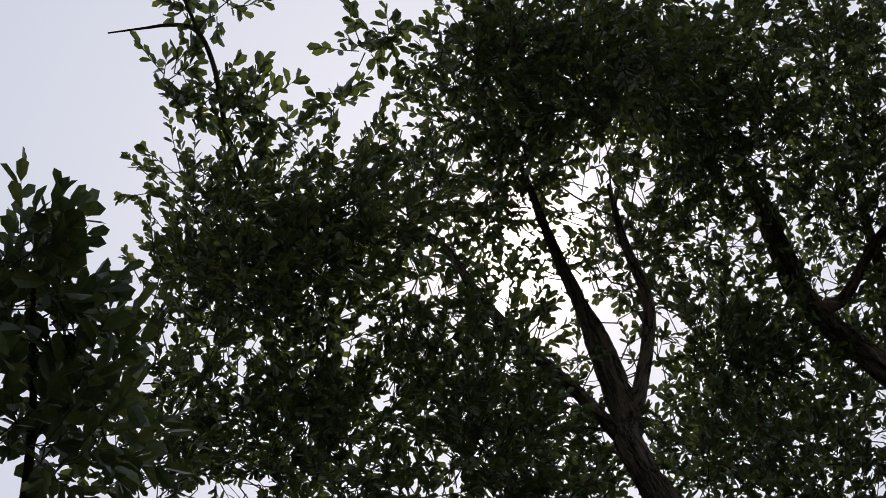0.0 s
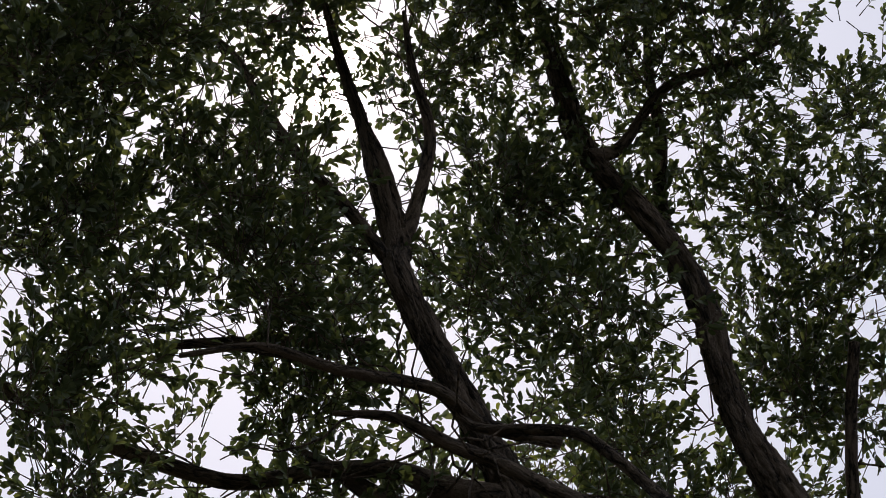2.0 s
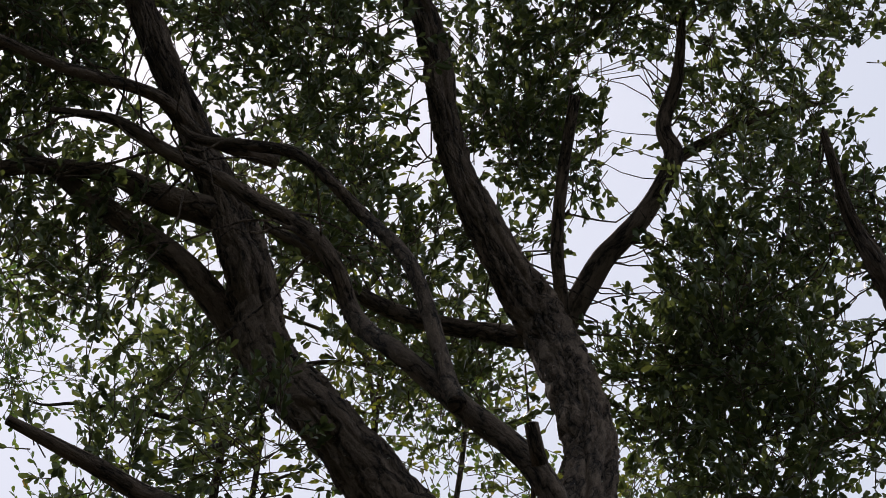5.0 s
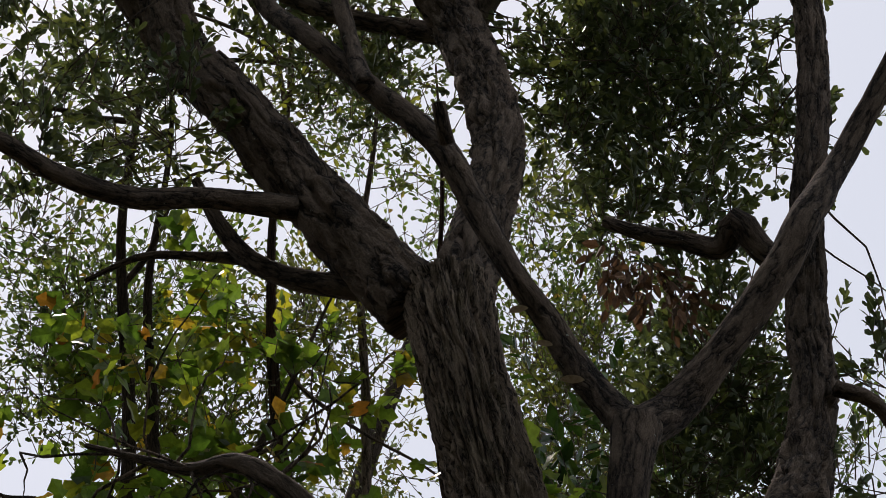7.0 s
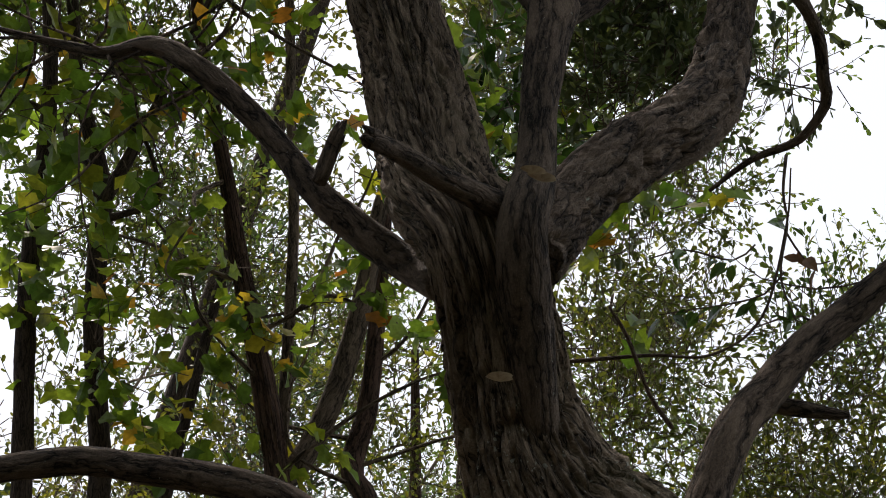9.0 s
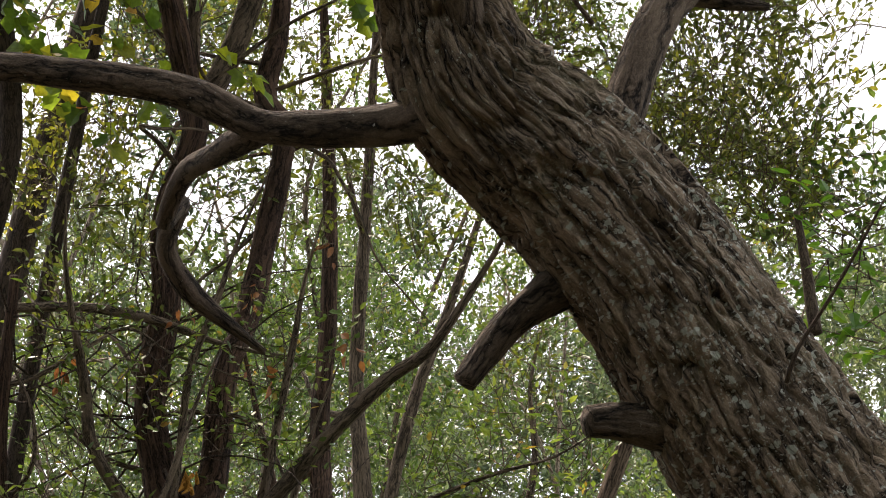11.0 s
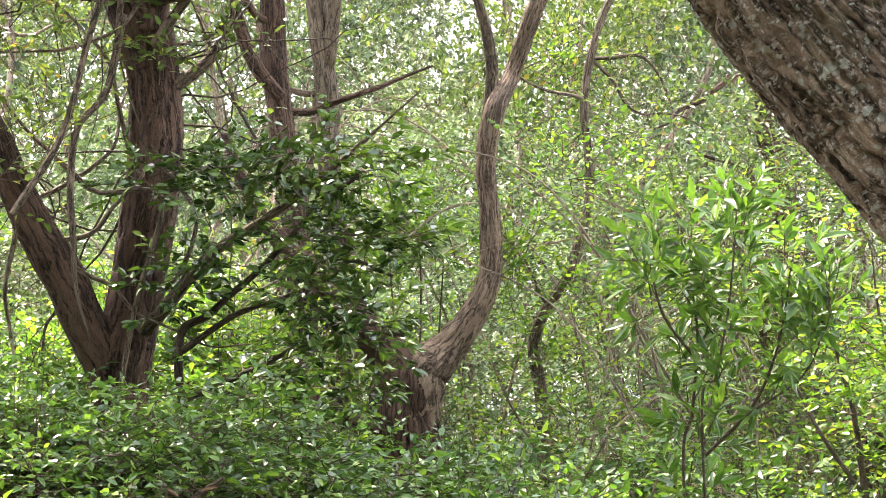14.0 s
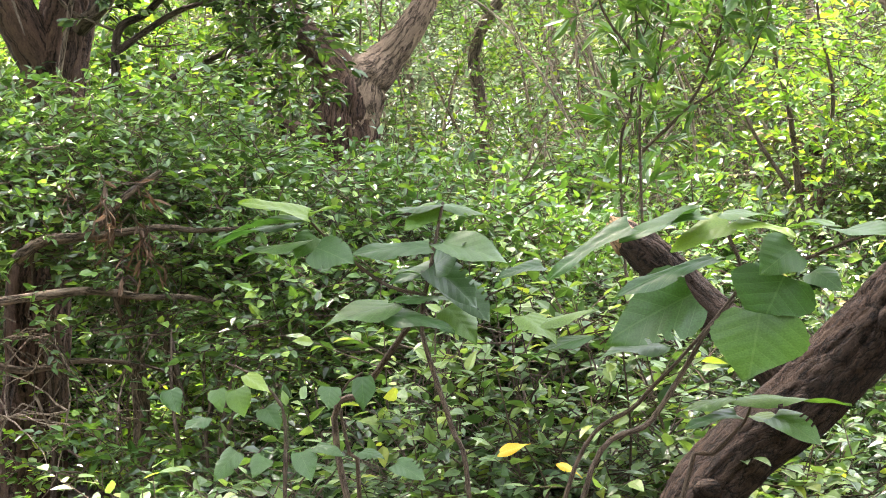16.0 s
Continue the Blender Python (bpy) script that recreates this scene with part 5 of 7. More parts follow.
STEMS.append(slender([(-0.91, 11.53, 2.31, 0.070), (-1.00, 11.52, 2.98, 0.066), (-1.03, 11.53, 3.62, 0.067), (-1.10, 11.53, 4.20, 0.061), (-1.15, 11.52, 4.65, 0.051), (-1.19, 11.48, 5.16, 0.045), (-1.14, 11.26, 6.16, 0.035), (-1.08, 10.81, 7.41, 0.017)], "straight brown trunk with peeling bark", BARK_GREY, [[(-1.02, 11.51, 3.78, 0.043), (-0.93, 11.41, 4.44, 0.040), (-0.80, 11.31, 4.97, 0.037), (-0.64, 11.22, 5.39, 0.030), (-0.45, 11.07, 5.94, 0.020)]]))
STEMS.append(slender([(0.24, 11.98, 1.65, 0.041), (0.19, 11.97, 2.17, 0.038), (0.38, 11.95, 2.54, 0.034), (0.44, 11.96, 2.67, 0.034), (0.54, 11.99, 3.09, 0.031), (0.51, 12.00, 3.64, 0.028), (0.62, 11.98, 4.13, 0.023), (0.84, 11.96, 4.55, 0.014)], "crooked grey trunk in the thicket", BARK_GREY))
STEMS.append(slender([(-2.69, 7.94, 3.69, 0.054), (-2.65, 7.80, 4.60, 0.050), (-2.65, 7.71, 5.12, 0.048), (-2.69, 7.51, 5.78, 0.046), (-2.69, 7.35, 6.26, 0.041), (-2.66, 7.18, 6.75, 0.036), (-2.68, 6.96, 7.21, 0.031), (-2.73, 6.55, 7.84, 0.022), (-2.63, 6.13, 8.46, 0.015), (-2.56, 5.68, 9.01, 0.004)], "dark slender stem standing against the light", BARK_DARK))
STEMS.append(slender([(-2.68, 8.19, 3.52, 0.058), (-2.56, 8.11, 4.33, 0.056), (-2.42, 8.03, 4.94, 0.051), (-2.39, 7.96, 5.31, 0.051), (-2.46, 7.74, 5.91, 0.047), (-2.47, 7.62, 6.28, 0.047), (-2.47, 7.52, 6.58, 0.042), (-2.59, 7.30, 6.98, 0.032), (-2.63, 7.12, 7.33, 0.027), (-2.66, 6.85, 7.77, 0.020), (-2.56, 6.45, 8.36, 0.012), (-2.58, 5.96, 8.90, 0.004)], "dark slender stem with a forked top", BARK_DARK, [[(-2.39, 7.33, 6.37, 0.033), (-2.25, 7.29, 6.72, 0.026), (-2.08, 7.19, 7.13, 0.018), (-1.93, 7.09, 7.50, 0.011)]]))
STEMS.append(slender([(1.80, 13.86, 2.02, 0.072), (1.96, 13.76, 3.20, 0.080), (1.84, 13.72, 3.67, 0.072), (1.81, 13.72, 4.06, 0.068), (1.49, 13.83, 4.97, 0.053), (1.20, 14.01, 5.44, 0.033)], "reddish leaning trunk in the thicket", BARK_SHAG))

# leafy small trees round the stems
lobed = thing("lobed_leaf_tree", (STEMS[3].location.x + 0.3, STEMS[3].location.y + 0.2, 0), "young tree with lobed green and yellowing leaves", "tree")
limb("trunk", lobed, [(STEMS[3].location.x + 0.3, STEMS[3].location.y + 0.2, -0.1, 0.05), (STEMS[3].location.x + 0.4, STEMS[3].location.y + 0.2, 3.5, 0.04), (STEMS[3].location.x + 0.7, STEMS[3].location.y + 0.3, 7.0, 0.02)], BARK_DARK, step=0.1, sides=12)
M1 = [(-2.48, 6.72, 6.31, 0.41), (-2.15, 6.91, 6.58, 0.42), (-1.75, 7.12, 6.43, 0.34), (-1.48, 7.28, 6.67, 0.30), (-2.30, 7.31, 5.82, 0.42), (-1.41, 7.49, 5.91, 0.29), (-1.90, 7.56, 5.55, 0.39), (-1.01, 7.23, 5.68, 0.21), (-2.65, 6.53, 6.91, 0.42), (-2.24, 6.65, 7.30, 0.38), (-0.74, 6.56, 6.50, 0.21), (-0.47, 5.80, 5.86, 0.14), (-0.03, 6.27, 5.50, 0.23)]
M2 = [(-2.18, 6.90, 6.59, 0.16), (-2.33, 6.90, 6.11, 0.16), (-2.71, 7.25, 6.60, 0.17), (-2.88, 7.60, 6.45, 0.15), (-2.55, 7.25, 5.97, 0.13), (-2.75, 7.60, 7.10, 0.18), (-2.06, 6.90, 6.79, 0.20), (-2.95, 7.25, 6.78, 0.20), (-2.01, 6.90, 6.82, 0.17), (-2.13, 7.60, 7.86, 0.17), (-2.94, 6.90, 7.35, 0.22), (-2.79, 7.25, 7.50, 0.20), (-2.70, 7.60, 8.19, 0.20), (-1.69, 6.90, 7.06, 0.12), (-1.64, 7.25, 7.56, 0.10), (-3.35, 7.60, 7.55, 0.20)]
crown(lobed, M1, 0.105, LOBED, G_MAPLE, detail=3, density=1.0, gaps=0.7, per=2, leaves=6, twig=0.3, spread=0.8, label="lobed leaves, green turning yellow and orange", up=0.1)
crown(lobed, M2, 0.115, LOBED, G_MAPLE, detail=3, density=1.0, gaps=0.5, gap_size=0.25, per=2, leaves=5, twig=0.22, spread=0.8, label="lobed leaves, green turning yellow and orange", up=0.1)

# ---- thicket behind: far trees with fine leaves, haze put into most leaf colours ----
def far_tree(x, y, h, r, mat=G_FAR_PALED, dens=1.0, low=0.25, leaf=0.046, bare=10):
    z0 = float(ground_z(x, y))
    t = thing("far_tree", (x, y, z0), "slim evergreen tree in the thicket behind, mostly with haze-paled leaves", "tree", "thicket trees")
    seen = -0.46 < x / y < 0.30
    lean = rng.normal(size=2) * 0.9
    pts = []
    for k in range(8):
        f = k / 7
        pts.append((x + lean[0] * f * 1.2 + (0.22 * rng.normal() if k else 0), y + lean[1] * f + (0.15 * rng.normal() if k else 0), z0 - 0.1 + h * f * 0.97, (0.032 if y < 17 else 0.05) * (1 - f) + 0.005))
    limb("trunk", t, pts, BARK_PALE if int(y * 10) % 3 else BARK_GREY, step=0.18, sides=8, wobble=0.12, seed=int(x * 13 + y * 7) % 97)
    tangle(t, pts, bare if seen else 4, 2.0, 0.011, BARK_PALE, int(abs(x) * 131 + y * 17))
    ms = []
    for k in range(9):
        f = low + (1 - low) * (k + rng.random()) / 9
        a = rng.uniform(0, 6.28)
        q = r * (0.5 + 0.6 * rng.random())
        ms.append((x + lean[0] * f + math.cos(a) * q * 0.7, y + lean[1] * f + math.sin(a) * q * 0.7, z0 + h * f, q * 0.75))
    if not seen:
        leaf *= 2.4
    crown(t, ms, leaf, OBOVATE, mat, density=1.15 * dens, gaps=1.0, gap_size=0.8, per=5, leaves=7, twig=0.3, spray_r=0.24, twigs=0.5, detail=1, tipward=0.5, label="fine green leaves, mostly paled to stand in for haze")


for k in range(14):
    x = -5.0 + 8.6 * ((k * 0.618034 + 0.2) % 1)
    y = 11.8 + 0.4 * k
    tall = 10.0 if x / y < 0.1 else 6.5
    far_tree(x, y, tall + rng.uniform(-1.5, 1.0), 1.1, G_BRIGHT if k % 3 else G_FAR_PALED, dens=0.65 if x / y < 0.02 else 0.38, low=0.38, leaf=0.056)
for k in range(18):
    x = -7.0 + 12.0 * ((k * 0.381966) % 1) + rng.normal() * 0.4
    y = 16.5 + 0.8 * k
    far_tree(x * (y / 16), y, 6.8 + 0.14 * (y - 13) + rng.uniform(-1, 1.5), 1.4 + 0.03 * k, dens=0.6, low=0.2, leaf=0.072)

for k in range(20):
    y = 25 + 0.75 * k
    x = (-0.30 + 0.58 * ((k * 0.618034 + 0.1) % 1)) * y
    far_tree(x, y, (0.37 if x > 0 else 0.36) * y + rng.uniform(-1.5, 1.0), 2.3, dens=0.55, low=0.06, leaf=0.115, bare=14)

# wood closing the view; its haze is put into the leaf colour
g = np.random.default_rng(77)
C = []
for k in range(240):
    x, y = -15 + 27 * ((k * 0.618034) % 1), 41 + 5 * g.random()
    z = 1.0 + (18.0 + 2.5 * math.sin(x * 0.7) if x > -1 else 17.0 + 2.5 * math.sin(x * 0.9)) * g.random() ** 0.8
    n_ = 26
    C.append(unit(g.normal(size=(n_, 3))) * (1.5 * g.random(n_) ** 0.5)[:, None] + (x, y, z))
C = np.vstack(C)
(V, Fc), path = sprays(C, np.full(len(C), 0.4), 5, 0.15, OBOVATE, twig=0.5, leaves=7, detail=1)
tagged(new("far_woods", mesh_of("far_woods", V, Fc, G_WOODS_HAZED, smooth=False)), "green woods in the distance, haze put into the leaf colour", "woods", kind="stuff")

# the light-leaved neighbour whose crown fills in behind the great tree
nb = thing("neighbour_tree", (-3.1, 9.6, 0), "tall slim evergreen with small bright leaves", "tree")
limb("trunk", nb, [(-3.1, 9.6, -0.1, 0.11), (-2.95, 9.6, 4.0, 0.09), (-2.2, 9.5, 8.0, 0.06), (-1.4, 9.0, 11.0, 0.02)], BARK_DARK, step=0.08, sides=20, relief=0.004, ridge=0.02, along=0.3)
N1 = [(-4.14, 6.58, 9.16, 0.39), (-3.33, 7.01, 9.16, 0.33), (-1.99, 7.75, 9.64, 0.38), (-0.35, 6.99, 9.24, 0.19), (-3.20, 7.27, 8.04, 0.46), (-2.69, 7.87, 8.38, 0.39), (-0.85, 8.26, 9.21, 0.38), (-0.67, 8.60, 8.80, 0.47), (-2.11, 8.03, 8.39, 0.27), (-1.59, 8.21, 9.14, 0.25), (-3.38, 6.63, 7.88, 0.27)]
N2 = [(-3.22, 7.46, 7.77, 0.49), (-2.80, 8.13, 7.96, 0.45), (-2.24, 8.54, 8.51, 0.25), (-0.85, 8.69, 8.65, 0.41), (-0.88, 8.97, 8.24, 0.41), (-0.07, 8.86, 8.47, 0.47), (0.59, 8.20, 7.63, 0.26), (-2.69, 8.57, 7.40, 0.48), (-3.00, 8.30, 6.64, 0.43), (-2.22, 8.92, 7.02, 0.33), (-0.11, 9.09, 8.18, 0.38), (0.36, 9.36, 7.76, 0.35), (0.91, 7.97, 6.05, 0.28), (-0.07, 9.83, 6.88, 0.41)]
N3 = [(-0.74, 6.83, 8.58, 0.27), (-0.88, 6.96, 8.41, 0.22), (-1.94, 6.19, 8.25, 0.21), (-1.54, 6.38, 8.16, 0.21), (-2.27, 6.29, 8.03, 0.23), (-2.71, 6.32, 7.80, 0.26), (-1.92, 5.68, 8.75, 0.21), (-2.25, 5.48, 8.82, 0.21), (-2.29, 5.63, 8.76, 0.23), (-1.81, 6.09, 8.47, 0.23), (-3.00, 5.60, 8.49, 0.23), (-3.42, 4.95, 8.13, 0.22)]
N4 = [(0.01, 8.59, 7.09, 0.29), (0.29, 8.50, 7.24, 0.23), (-0.17, 8.83, 6.64, 0.29), (0.25, 8.83, 6.65, 0.26), (0.06, 8.58, 6.03, 0.30), (-0.21, 8.56, 6.07, 0.24), (0.91, 8.01, 5.98, 0.28), (0.79, 8.15, 5.71, 0.28), (0.52, 8.22, 5.59, 0.23), (-1.88, 8.18, 6.60, 0.25), (-2.41, 8.01, 6.65, 0.22), (-2.19, 8.26, 6.30, 0.19), (-2.71, 8.11, 5.79, 0.19), (-1.86, 8.56, 5.85, 0.19), (-2.41, 7.57, 7.33, 0.30), (-2.84, 7.44, 7.30, 0.30), (-1.85, 7.88, 7.48, 0.25), (-1.54, 8.49, 7.01, 0.23), (-0.83, 7.93, 7.66, 0.25), (-0.75, 7.71, 7.98, 0.25), (-0.66, 7.76, 7.40, 0.24), (-0.58, 8.00, 7.04, 0.24), (-0.81, 7.94, 8.00, 0.23)]
N5 = [(0.89, 8.31, 5.27, 0.31), (0.57, 8.38, 5.15, 0.26), (1.14, 8.61, 5.79, 0.27), (0.51, 8.68, 5.77, 0.22), (-0.00, 8.95, 5.93, 0.22), (-0.18, 8.96, 6.36, 0.26), (0.21, 8.86, 6.58, 0.26), (1.02, 8.38, 5.06, 0.31), (-1.93, 9.31, 6.12, 0.36), (-1.48, 9.23, 6.48, 0.33), (-1.29, 9.45, 6.07, 0.36), (-1.72, 9.10, 6.67, 0.27), (-0.05, 7.84, 6.38, 0.15), (-0.20, 7.99, 6.09, 0.15), (0.08, 8.04, 6.00, 0.18), (-2.35, 7.65, 7.95, 0.31), (-1.97, 7.59, 8.18, 0.26)]
crown(nb, N3 + N4 + N5, 0.042, OBOVATE, G_MID, density=1.15, gaps=0.6, per=5, leaves=7, twig=0.3, spray_r=0.22, label="small olive green leaves")
N6 = [(-2.78, 8.85, 5.58, 0.31), (-2.37, 9.06, 5.37, 0.31), (-2.17, 8.95, 5.77, 0.26), (0.54, 8.81, 5.45, 0.30), (0.91, 8.70, 5.65, 0.30), (1.07, 8.81, 5.33, 0.27), (-2.05, 7.33, 7.81, 0.22), (-1.67, 7.49, 7.72, 0.19)]
crown(nb, [(1.18, 8.83, 5.24, 0.19), (1.44, 8.81, 5.20, 0.19), (1.11, 9.15, 5.27, 0.13), (1.59, 8.88, 4.94, 0.15), (1.40, 9.20, 5.02, 0.14), (1.22, 8.85, 5.19, 0.16), (1.53, 8.75, 5.32, 0.16)], 0.06, OVATE, G_BRIGHT, density=1.1, gaps=0.35, per=4, leaves=6, twig=0.25, spray_r=0.15, label="bright green leaves")
crown(nb, N6, 0.042, OBOVATE, G_MID, density=1.0, gaps=0.35, per=5, leaves=7, twig=0.3, spray_r=0.22, label="small olive green leaves")
crown(nb, [(-0.52, 6.28, 6.20, 0.16), (-0.55, 6.14, 6.41, 0.12), (-0.43, 6.41, 6.00, 0.17), (-0.61, 6.39, 6.01, 0.13)], 0.085, OVATE, G_GLOSS, density=1.4, gaps=0.35, per=4, leaves=6, name="crown", label="dark broad leaves", spray_r=0.15)
crown(nb, N1 + N2, 0.044, OBOVATE, G_BRIGHT, density=1.3, gaps=0.55, per=5, leaves=7, twig=0.3, spray_r=0.22, label="small bright green leaves")

# the crown of a nearer tree, leaning in beside the great one
sap = thing("slim_tree", (-3.3, 2.4, 0), "slim dark evergreen with a leaning leafy top", "tree")
SP = [(-3.3, 2.4, -0.1, 0.07), (-3.4, 2.4, 2.5, 0.06), (-3.1, 2.5, 4.6, 0.04), (-3.10, 1.96, 6.07, 0.015), (-2.93, 1.53, 6.42, 0.006)]
limb("trunk", sap, SP, BARK_DARK, step=0.06, sides=16, lump=0.003)
crown(sap, [(-2.98, 1.66, 6.32, 0.16), (-2.97, 1.47, 6.41, 0.07), (-2.96, 1.87, 6.23, 0.15), (-3.08, 1.86, 6.13, 0.19), (-2.95, 1.63, 6.36, 0.07)], 0.078, OBOVATE, G_CANOPY, density=2.2, gaps=0.35, label="dark leathery leaves", spray_r=0.1, twig=0.2)

# ---- understorey ----
def shrub(x, y, h, r, leaf, outline, mat, label, dens=1.0, stems=4, name="shrub", low=0.3, group="", per=5, leaves=8, twig=0.25, stem_r=0.009, **kw):
    z0 = float(ground_z(x, y))
    t = thing(name, (x, y, z0), label, "shrub", group)
    ms = []
    for k in range(stems):
        a = rng.uniform(0, 6.28)
        q = r * 0.75 * math.sqrt((k + 0.5) / stems)
        e = (x + math.cos(a) * q, y + math.sin(a) * q)
        pts = [(x + 0.03 * math.cos(a), y + 0.03 * math.sin(a), z0 - 0.05, stem_r), (x + math.cos(a) * q * 0.25, y + math.sin(a) * q * 0.25, z0 + h * 0.3, stem_r * 0.9), (x + math.cos(a + 0.6) * q * 0.6, y + math.sin(a + 0.6) * q * 0.6, z0 + h * 0.6, stem_r * 0.7), (*e, z0 + h * rng.uniform(0.75, 0.9), stem_r * 0.3)]
        limb("stem", t, pts, TWIG, step=0.06, sides=7, wobble=0.05, seed=k + int(abs(x * 7)))
    n = max(3, int(7 * h * r))
    for k in range(n):
        a, f = rng.uniform(0, 6.28), rng.uniform(low, 1.0)
        q = r * math.sqrt(rng.random()) * (1.0 if f < 0.8 else 0.75)
        ms.append((x + math.cos(a) * q, y + math.sin(a) * q * 0.8, z0 + h * f - 0.33, min(0.34, 0.4 * r + 0.08)))
    kw = dict(dict(tilt=0.5, level=0.55), **kw)
    crown(t, ms, leaf, outline, mat, density=dens * 2.0, gaps=0.35, gap_size=0.28, per=per, leaves=leaves, twig=twig, name="foliage", spray_r=0.14, up=0.12, spread=0.9, **kw)
    return t


LIGHT = "leafy shrub with light green oval leaves"
DARKL = "dense shrub with dark glossy leaves"
FINE = "low thicket shrub of small bright leaves, paled for haze when far"
# x -2.25 and -2.5: added mostly out of view to shade the trunk
for x, y, h, r in [(-2.3, 9.2, 1.9, 0.7), (0.0, 7.6, 1.3, 0.7), (-2.25, 7.0, 1.8, 0.5), (-2.5, 8.0, 2.0, 0.6), (-0.15, 6.9, 1.35, 0.55), (0.5, 6.8, 1.3, 0.55)]:
    shrub(x, y, h, r, 0.042, OVATE, G_SHRUB, LIGHT, group="light green shrubs", dens=0.62, low=0.93, thick=0.42)
for x, y, h, r in [(-1.75, 7.3, 1.85, 0.45), (-1.6, 7.2, 1.85, 0.45), (-1.05, 7.4, 1.9, 0.5), (-0.5, 7.3, 1.62, 0.5), (-1.35, 6.95, 1.78, 0.4), (-0.85, 6.95, 1.7, 0.38), (-0.3, 6.9, 1.56, 0.42), (0.1, 7.2, 1.6, 0.5), (0.45, 7.6, 1.58, 0.5), (-0.1, 6.2, 1.5, 0.4)]:
    shrub(x, y, h, r, 0.045, OVATE, G_SHRUB, LIGHT, group="light green shrubs", dens=0.62, low=0.93 if x < -1.2 else 0.80, thick=0.5, stems=1, stem_r=0.013)
for x, y, h, r in [(-0.7, 6.0, 1.15, 0.3), (0.2, 8.4, 1.7, 0.5), (0.7, 9.0, 1.8, 0.55), (1.2, 9.2, 1.8, 0.5), (0.0, 9.4, 1.7, 0.5), (0.95, 8.2, 1.65, 0.45)]:
    shrub(x, y, h, r, 0.046, OVATE, G_SHRUB, LIGHT, group="light green shrubs", dens=0.6, low=0.55, thick=0.6)
# x -2.45: added beyond the left edge to keep the shaggy trunk dark
for x, y, h, r in [(0.75, 7.4, 1.45, 0.65), (1.4, 7.9, 1.5, 0.8), (0.5, 8.6, 1.15, 0.8), (-0.2, 5.9, 1.05, 0.5), (-2.45, 7.6, 1.5, 0.45), (-1.5, 9.0, 0.9, 0.7), (-0.8, 8.8, 0.95, 0.6)]:
    shrub(x, y, h, r, 0.05, OVATE, G_GLOSS, DARKL, group="glossy shrubs", dens=0.8)
for x, y, h, r in [(0.45, 6.0, 1.15, 0.6), (1.1, 6.2, 1.1, 0.6), (0.1, 6.6, 1.2, 0.6)]:
    shrub(x, y, h, r, 0.05, OVATE, G_GLOSS, DARKL, group="glossy shrubs", dens=0.75)
# beyond y 9.7 the leaf colour is paled to imitate haze
for x, y, h, r in [(-2.6, 9.6, 2.2, 0.9), (-1.4, 9.4, 1.4, 0.7), (1.1, 10.2, 1.0, 0.8), (1.6, 9.8, 1.25, 0.9), (2.4, 8.6, 1.8, 0.8), (2.0, 6.8, 1.3, 0.7), (2.9, 10.6, 2.2, 1.0), (-3.0, 11.4, 3.0, 1.1), (-1.4, 11.8, 2.6, 1.1), (1.0, 12.0, 1.5, 1.1), (2.2, 12.4, 1.9, 1.2)]:
    shrub(x, y, h, r, 0.045, OVATE, G_FAR_PALED if y > 9.7 else G_BRIGHT, FINE, group="bright thicket shrubs", dens=0.55, detail=1, twigs=0.5)
# tall shrubs behind; their haze is only pale leaf colour
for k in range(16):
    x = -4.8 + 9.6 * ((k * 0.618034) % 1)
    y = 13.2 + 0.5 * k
    shrub(x * y / 14, y, rng.uniform(2.6, 4.2), 1.35, 0.062, OVATE, G_HAZE_TINT, "tall green shrub in the thicket behind, haze put into its leaf colour", group="far shrubs", dens=0.3, low=0.1, twig=0.3, detail=1, twigs=0.3)

# dark glossy bough-bush beside the shaggy tree
gl = thing("glossy_bush", (-1.0, 8.3, 0), "dark glossy-leaved bush spreading over crooked boughs", "shrub")
ways = []
ways.append([(-1.0, 8.3, -0.05, 0.03), (-1.15, 8.1, 0.9, 0.024)] + [(-1.30, 7.87, 1.93, 0.018), (-1.16, 7.84, 2.13, 0.015), (-0.95, 7.80, 2.31, 0.013), (-0.74, 7.75, 2.53, 0.010), (-0.56, 7.70, 2.66, 0.009)])
ways.append([(-1.32, 7.86, 1.95, 0.015), (-1.07, 7.87, 2.12, 0.012), (-0.85, 7.87, 2.20, 0.010), (-0.62, 7.86, 2.33, 0.008), (-0.44, 7.85, 2.27, 0.007)])
ways.append([(-1.28, 7.89, 1.78, 0.013), (-1.01, 7.92, 1.90, 0.012), (-0.81, 7.93, 2.00, 0.010), (-0.63, 7.95, 2.05, 0.008), (-0.40, 7.97, 2.04, 0.009)])
for k, pts in enumerate(ways):
    limb("bough", gl, pts, BARK_DARK, step=0.03, sides=10, lump=0.004, seed=90 + k)
